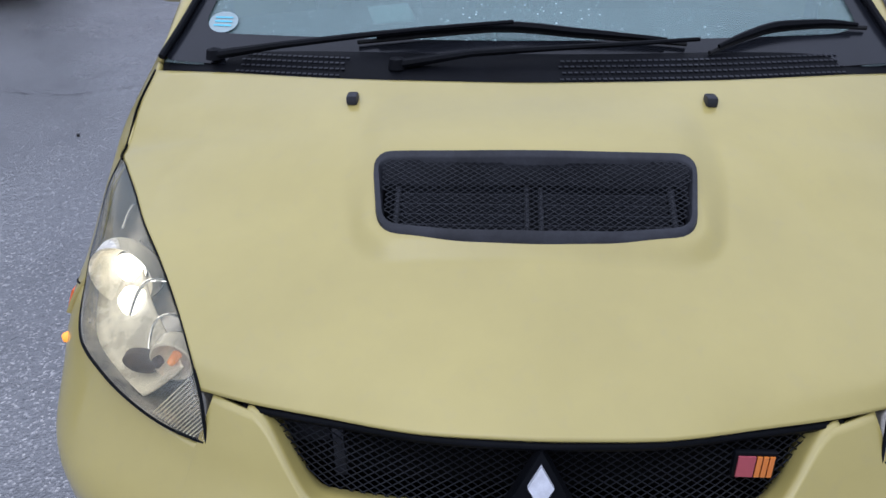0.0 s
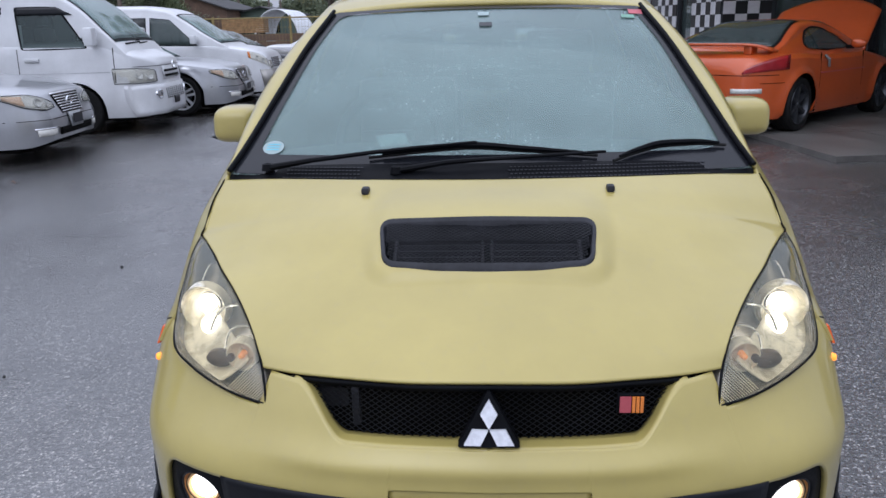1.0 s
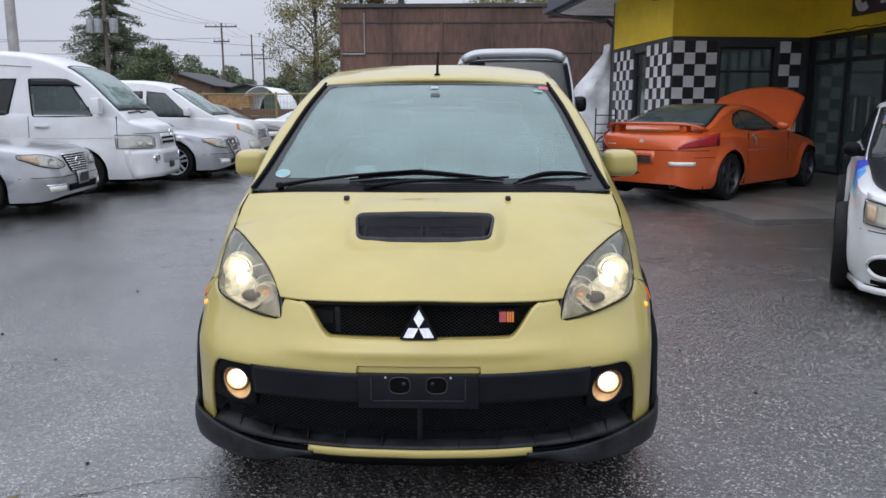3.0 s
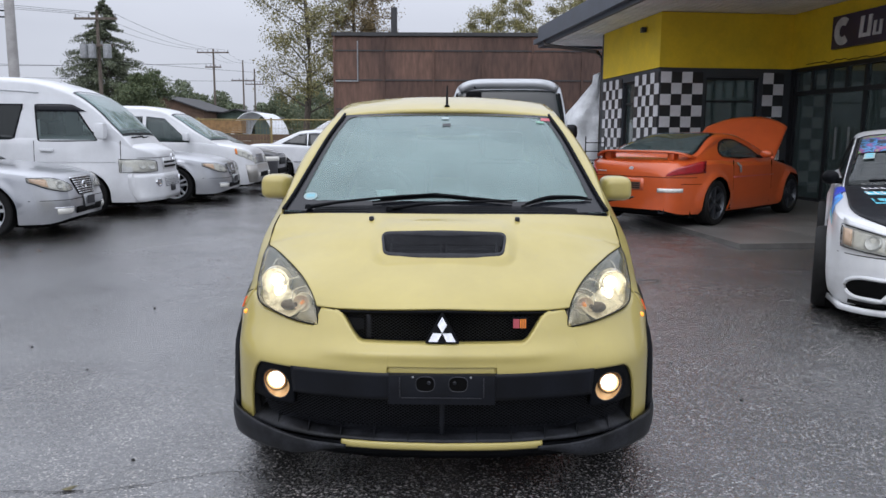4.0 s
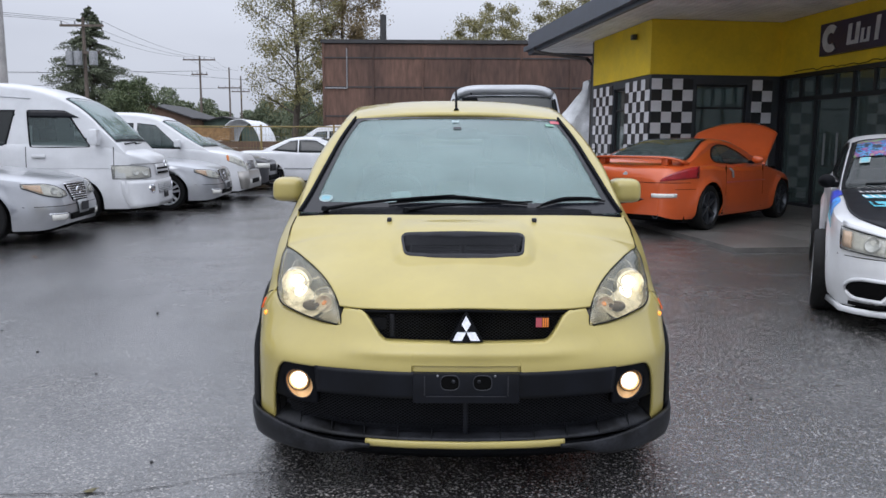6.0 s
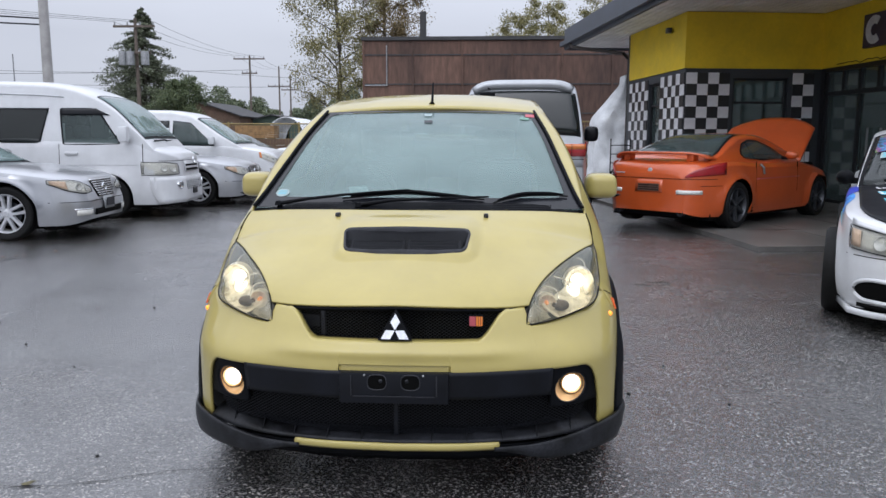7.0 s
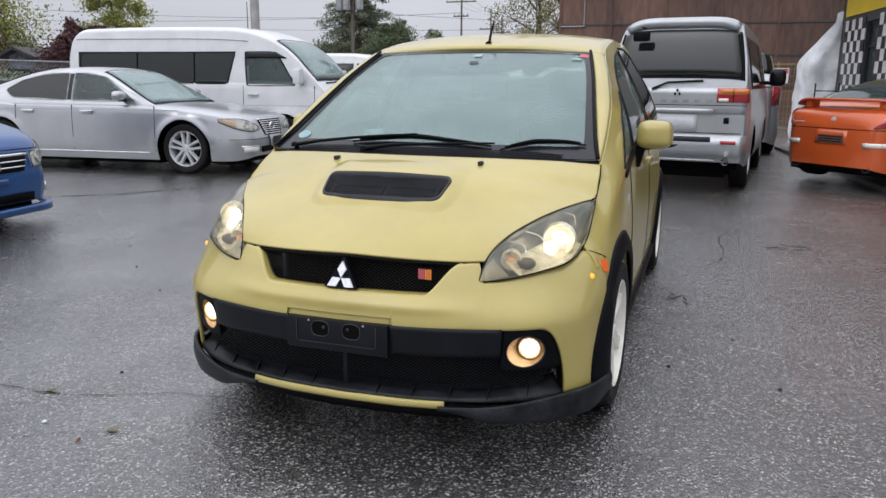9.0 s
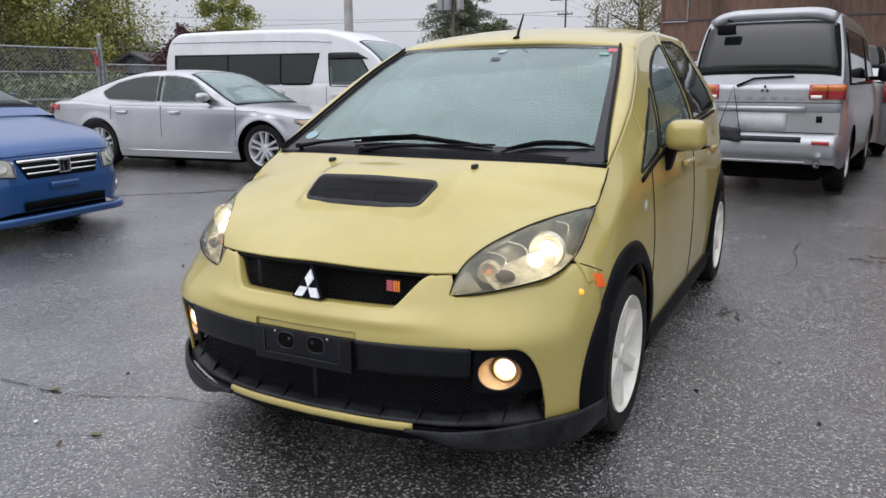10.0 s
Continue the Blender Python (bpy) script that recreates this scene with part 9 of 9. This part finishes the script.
    prism(bm, [(.80, .905), (.845, .905), (.865, .985), (.98, 1.000), (1.01, 1.012), (.84, 1.012), (.80, .98)], lambda a, b, c: Vector((a * sd, 1.66 + c, b)), .07)
    part("mirror_foot", bm, MAT["plastic"], mb, "black mirror foot", smooth=0)
    part("mirror_glass", box_bm(.84 * sd, .975 * sd, 1.754, 1.758, 1.01, 1.105), MAT["chrome"], mb, "mirror glass")
    # wheels
    wheel(hero, sd * .760, AX_F, WHEEL_R, .220, .205, MAT["alloy_white"], 6, sd, False, .062, turn=-1)
    wheel(hero, sd * .757, AX_R, WHEEL_R, .220, .205, MAT["alloy_white"], 6, sd, False, .062)

# windscreen, its black edge, cowl and wipers
WS_SIDE = path3([(.736, 1.03, .990), (.712, 1.12, 1.042), (.666, 1.35, 1.174), (.615, 1.62, 1.321), (.562, 1.86, 1.437)])
WS_MID = path3([(0, .905, .992), (0, 1.25, 1.170), (0, 1.62, 1.344), (0, 1.92, 1.452)])


def screen_pt(u, v, out=0.0):
    """The windscreen: u from -1 to 1 across, v from the cowl to the roof."""
    a = abs(u)
    p = WS_MID(v).lerp(WS_SIDE(v), a)
    q = WS_MID(v)
    # plan curve: the screen bows forward in the middle
    p.y = lerp(q.y, WS_SIDE(v).y, a ** 1.9)
    p.z = lerp(q.z, WS_SIDE(v).z, a ** 2.1)
    return Vector((p.x if u >= 0 else -p.x, p.y - .42 * out, p.z + .9 * out))


ws = part("windscreen", sheet(lambda u, v: screen_pt(1.0 * (2 * u - 1), v), 48, 32), MAT["windscreen"], hero, "misted windscreen with rain drops", thick=.005)
ws.visible_shadow = False


FRIT_X = spl([(0, .925), (.1, .935), (.33, .943), (.66, .947), (1, .938)])
bm = bmesh.new()
rows = []
for a, b in dense(rounded([(-1, -1), (1, -1), (1, 1), (-1, 1)], .12, 5), .035):
    k = max(abs(a), abs(b))
    vi = lerp(.088, .972, (b + 1) / 2)
    inner, outer = (a * FRIT_X(vi), vi), (a / k, (b / k + 1) / 2)
    rows.append([bm.verts.new(screen_pt(lerp(outer[0], inner[0], t), lerp(outer[1], inner[1], t), .004)) for t in (0, .25, .5, .75, 1)])
for p, q in zip(rows, rows[1:] + rows[:1]):
    for k in range(4):
        bm.faces.new((p[k], p[k + 1], q[k + 1], q[k]))
part("screen_border", bm, MAT["frit"], ws, "black windscreen border")
for sd in (1, -1):
    bm = tube(bmesh.new(), [(lambda p: Vector((p.x * sd, p.y - .008, p.z + .010)))(WS_SIDE(k / 30)) for k in range(31)], .007, 8)
    part("screen_moulding", bm, MAT["plastic"], ws, "black windscreen moulding")


for sd in (1, -1):
    def pillar(u, v):
        w = WS_SIDE(u)
        e = edge_at(w.y)
        p = w.lerp(Vector((e.x, e.y, e.z)), v)
        return Vector((p.x * sd, p.y - .004, p.z + .012 * math.sin(math.pi * v) + .002))
    part("screen_pillar", sheet(pillar, 40, 5), MAT["yellow"], hero, "pale yellow windscreen pillar", smooth=60, thick=.01)


def cowl(u, v):
    a = abs(2 * u - 1)
    p, q = HOOD_REAR(a), screen_pt(a, .085, .006)
    r = p.lerp(q, v) + Vector((0, 0, -.012 + .006 * math.sin(math.pi * v)))
    return Vector((r.x if u >= .5 else -r.x, r.y, r.z))


cw = part("cowl", sheet(cowl, 60, 6), MAT["plastic"], hero, "black plastic cowl below the windscreen", thick=.006)
for x0, x1 in ((-.56, -.34), (.06, .62)):
    vs, fs = [], []
    n = int((x1 - x0) / .011)
    for i in range(n):
        for j in range(4):
            xa = x0 + i * .011 + (.0055 if j % 2 else 0)
            ua = (xa / .746 + 1) / 2
            vv = .16 + .13 * j
            p = cowl(ua, vv)
            k = len(vs)
            w, h = .0036, .0042
            vs.extend([p + Vector((-w, -h, .0015)), p + Vector((w, -h, .0015)), p + Vector((w, h, .0022)), p + Vector((-w, h, .0022))])
            fs.append((k, k + 1, k + 2, k + 3))
    me = bpy.data.meshes.new("cowl_vent")
    me.from_pydata(vs, [], fs)
    me.materials.append(MAT["plastic_grey"])
    vh = tagged(new("cowl_vent", me), "rows of small cowl vent slots", kind="stuff")
    vh.parent = cw


def on_screen(x, v, out):
    """A place on the windscreen at x."""
    w = WS_SIDE(v).x
    return screen_pt(x / w, v, out)


for arm, blade in (([(-.615, .006), (-.48, .030), (-.32, .064), (-.187, .086), (-.026, .106)], [(-.327, .068), (-.188, .090), (-.04, .106), (.107, .090), (.303, .066)]), ([(-.243, .006), (-.105, .026), (.024, .038), (.155, .046), (.322, .056)], [(.343, .042), (.415, .074), (.49, .096), (.58, .101), (.675, .092)])):
    bm = tube(bmesh.new(), [on_screen(x, v, .020 + .012 * min(1, i)) for i, (x, v) in enumerate(arm)], [.010, .007, .006, .005, .004], 8)
    wp = part("wiper", bm, MAT["plastic"], hero, "black windscreen wiper")
    f = path3([on_screen(x, v, .012) for x, v in blade])
    part("blade_rubber", tube(bmesh.new(), [f(k / 16) for k in range(17)], .0045, 6), MAT["rubber"], wp)
    g = path3([on_screen(x, v, .018 + .006 * math.sin(math.pi * i / (len(blade) - 1))) for i, (x, v) in enumerate(blade)])
    part("blade_bridge", tube(bmesh.new(), [g(.06 + .88 * k / 16) for k in range(17)], [.004 + .004 * math.sin(math.pi * k / 16) for k in range(17)], 6), MAT["plastic"], wp)
    for k in (.12, .35, .65, .88):
        part("blade_claw", rod(bmesh.new(), f(k), g(k), .003, n=6), MAT["plastic"], wp)
    p = on_screen(arm[0][0], arm[0][1], .012)
    part("pivot_cap", lathe(bmesh.new(), [(.001, .022), (.014, .018), (.018, .0)], 16, Matrix.Translation(p)), MAT["plastic"], wp)

# stickers on the glass
c = on_screen(-.615, .165, .006)


def round_sticker(u, v):
    a = math.tau * u
    p = on_screen(-.625 + .033 * v * math.cos(a), .122 + .032 * v * math.sin(a), .004)
    return p


part("round_sticker", sheet(round_sticker, 24, 3), MAT["sticker"], ws, "round white sticker with blue bars")
for k in range(3):
    bm = sheet(lambda u, v: on_screen(lerp(-.645, -.605, u), .108 + .012 * k + .005 * v, .0052), 3, 1)
    part("sticker_bar", bm, MAT["cyan"], ws, "pale blue bar")
part("red_sticker", sheet(lambda u, v: on_screen(lerp(.515, .562, u), lerp(.925, .965, v), .0045), 3, 2), MAT["red"], ws, "small red sticker")
part("green_sticker", sheet(lambda u, v: on_screen(lerp(.485, .53, u), lerp(.885, .915, v), .0045), 3, 2), MAT["green"], ws, "small green sticker")
part("sensor_pad", sheet(lambda u, v: on_screen(lerp(-.022, .022, u), lerp(.80, .835, v), .0045), 3, 2), MAT["frit"], ws, "small dark pad")
part("top_label", sheet(lambda u, v: on_screen(lerp(-.028, .012, u), lerp(.90, .935, v), .0045), 3, 2), MAT["sticker"], ws, "small pale label")

# roof, antenna and rear
def roof_pt(u, v):
    y = lerp(1.925, 4.0, v)
    e = edge_at(max(1.88, y - .04 * (1 - v)))
    a = abs(2 * u - 1)
    mid = spl([(1.9, 1.464), (2.1, 1.520), (2.5, 1.572), (3.0, 1.585), (3.6, 1.540), (4.0, 1.43)])(y)
    x = e.x * a
    return Vector((x if u >= .5 else -x, y - .045 * a ** 2 * (1 - v), lerp(mid, e.z, a ** 2.4)))


part("roof", sheet(roof_pt, 40, 50), MAT["yellow"], hero, "pale yellow roof", smooth=50, thick=.02)
bm = tube(bmesh.new(), [(0, 1.99, 1.488), (0, 2.02, 1.500)], [.017, .010], 12)
tube(bm, [(0, 2.005, 1.495), (0, 2.025, 1.53), (0, 2.09, 1.615)], [.008, .007, .004], 8)
part("antenna", bm, MAT["plastic"], hero, "short black roof antenna")


def tail(u, v):
    z = lerp(.26, 1.33, v)
    p = flank(4.0, z)
    a = 2 * u - 1
    return Vector((p.x * a, 4.0 + .07 * (1 - a * a), z))


part("tailgate", sheet(tail, 24, 24, keep=lambda u, v: not (.14 < u < .86 and .66 < v < .95)), MAT["yellow"], hero, "pale yellow tailgate", thick=.015)
part("rear_window", sheet(lambda u, v: tail(lerp(.12, .88, u), lerp(.64, .97, v)) + Vector((0, .006, 0)), 12, 6), MAT["glass_dark"], hero, thick=.004)
part("rear_bumper", sheet(lambda u, v: tail(u, lerp(0, .3, v)) + Vector((0, .04, -.03)), 24, 6), MAT["yellow"], hero, thick=.015)
# Near-black slab added to keep the ground beneath in shade.
part("underbody", box_bm(-.62, .62, .35, 3.9, .17, .33, bevel=.02), MAT["void"], hero, "near-black underbody box added to keep light from under the car")
# Unseen near-black block added to darken the space under the hood.
part("hood_filler", box_bm(-.55, .55, .42, 1.1, .33, .62, bevel=.04), MAT["void"], hero, "unseen near-black block that fills the space under the hood")

# cabin
part("dashboard", sheet(lambda u, v: Vector((lerp(-.70, .70, u), lerp(1.02, 1.62, v) + .06 * (2 * u - 1) ** 2, .988 + .055 * math.sin(math.pi * min(1, v * .9 + .1)) - .02 * v - .035 * (2 * u - 1) ** 4)), 20, 8), MAT["cabin"], hero, "dark dashboard", thick=.03)
part("dash_front", box_bm(-.70, .70, 1.60, 1.66, .45, .96, bevel=.02), MAT["cabin"], hero)
bm = tube(bmesh.new(), [(-.36 + .185 * math.cos(math.tau * k / 32), 1.72 + .07 * math.sin(math.tau * k / 32), .985 + .165 * math.sin(math.tau * k / 32)) for k in range(33)], .016, 8)
stw = part("steering_wheel", bm, MAT["cabin"], hero, "dark steering wheel")
part("steering_boss", box_bm(-.46, -.26, 1.70, 1.74, .95, 1.02, bevel=.015), MAT["cabin"], stw)
for x in (-.36, .36):
    for y0 in (2.0, 2.85):
        bm = box_bm(x - .24, x + .24, y0, y0 + .5, .45, .62, bevel=.05)
        box(bm, x - .23, x + .23, y0 + .45, y0 + .60, .60, 1.16, bevel=.05)
        box(bm, x - .13, x + .13, y0 + .48, y0 + .58, 1.18, 1.36, bevel=.045)
        part("seat", bm, MAT["cabin"], hero, "dark cloth seat")
part("cabin_floor", box_bm(-.74, .74, 1.1, 3.9, .34, .42), MAT["cabin"], hero)
bm = sheet(lambda u, v: on_screen(-.305 + .085 * u - .02 * v, .145 + .05 * v + .012 * u, -.012), 4, 3)
part("paper_slip", bm, MAT["paper"], hero, "white paper slip on the dashboard", thick=.001)
part("rear_view_mirror", box_bm(-.11, .11, 1.80, 1.82, 1.33, 1.39, bevel=.008), MAT["plastic"], hero, "dark rear-view mirror")


# ---- checkered wall tiles, one by one ----
def tile_panel(wall_ob, cols, rows, size, z_top, to_world, wide, deep, odd=0):
    meshes = {}
    for key, mat in (("white", MAT["tile_white"]), ("black", MAT["tile_black"])):
        bm = box_bm(-wide / 2, wide / 2, -deep / 2, deep / 2, -size / 2 + .002, size / 2 - .002, bevel=.003)
        me = bpy.data.meshes.new("tile")
        bm.to_mesh(me)
        bm.free()
        me.materials.append(mat)
        meshes[key] = me
    for i in range(cols):
        for j in range(rows):
            ob = new("tile", meshes["white" if (i + j + odd) % 2 else "black"])
            ob.parent = wall_ob
            ob.matrix_world = to_world(i, z_top - (j + .5) * size)


TURN_B = Matrix.Rotation(math.atan2(BX.y, BX.x), 4, "Z")
SQ = .222
tile_panel(wall_front, 4, 11, SQ, 2.6, lambda i, z: Matrix.Translation(bp((i + .5) * SQ + .02, -.009, z)) @ TURN_B, SQ - .004, .018, 1)
tile_panel(wall_front, 2, 11, SQ, 2.6, lambda i, z: Matrix.Translation(bp(2.2 + (i + .5) * SQ, -.009, z)) @ TURN_B, SQ - .004, .018, 1)
tile_panel(wall_side, 6, 11, SQ, 2.6, lambda i, z: Matrix.Translation(bp(-.009, (i + .5) * SQ + .02, z)) @ TURN_B, .018, SQ - .004)
tile_panel(wall_side, 6, 11, SQ, 2.6, lambda i, z: Matrix.Translation(bp(-.009, 2.16 + (i + .5) * SQ, z)) @ TURN_B, .018, SQ - .004)
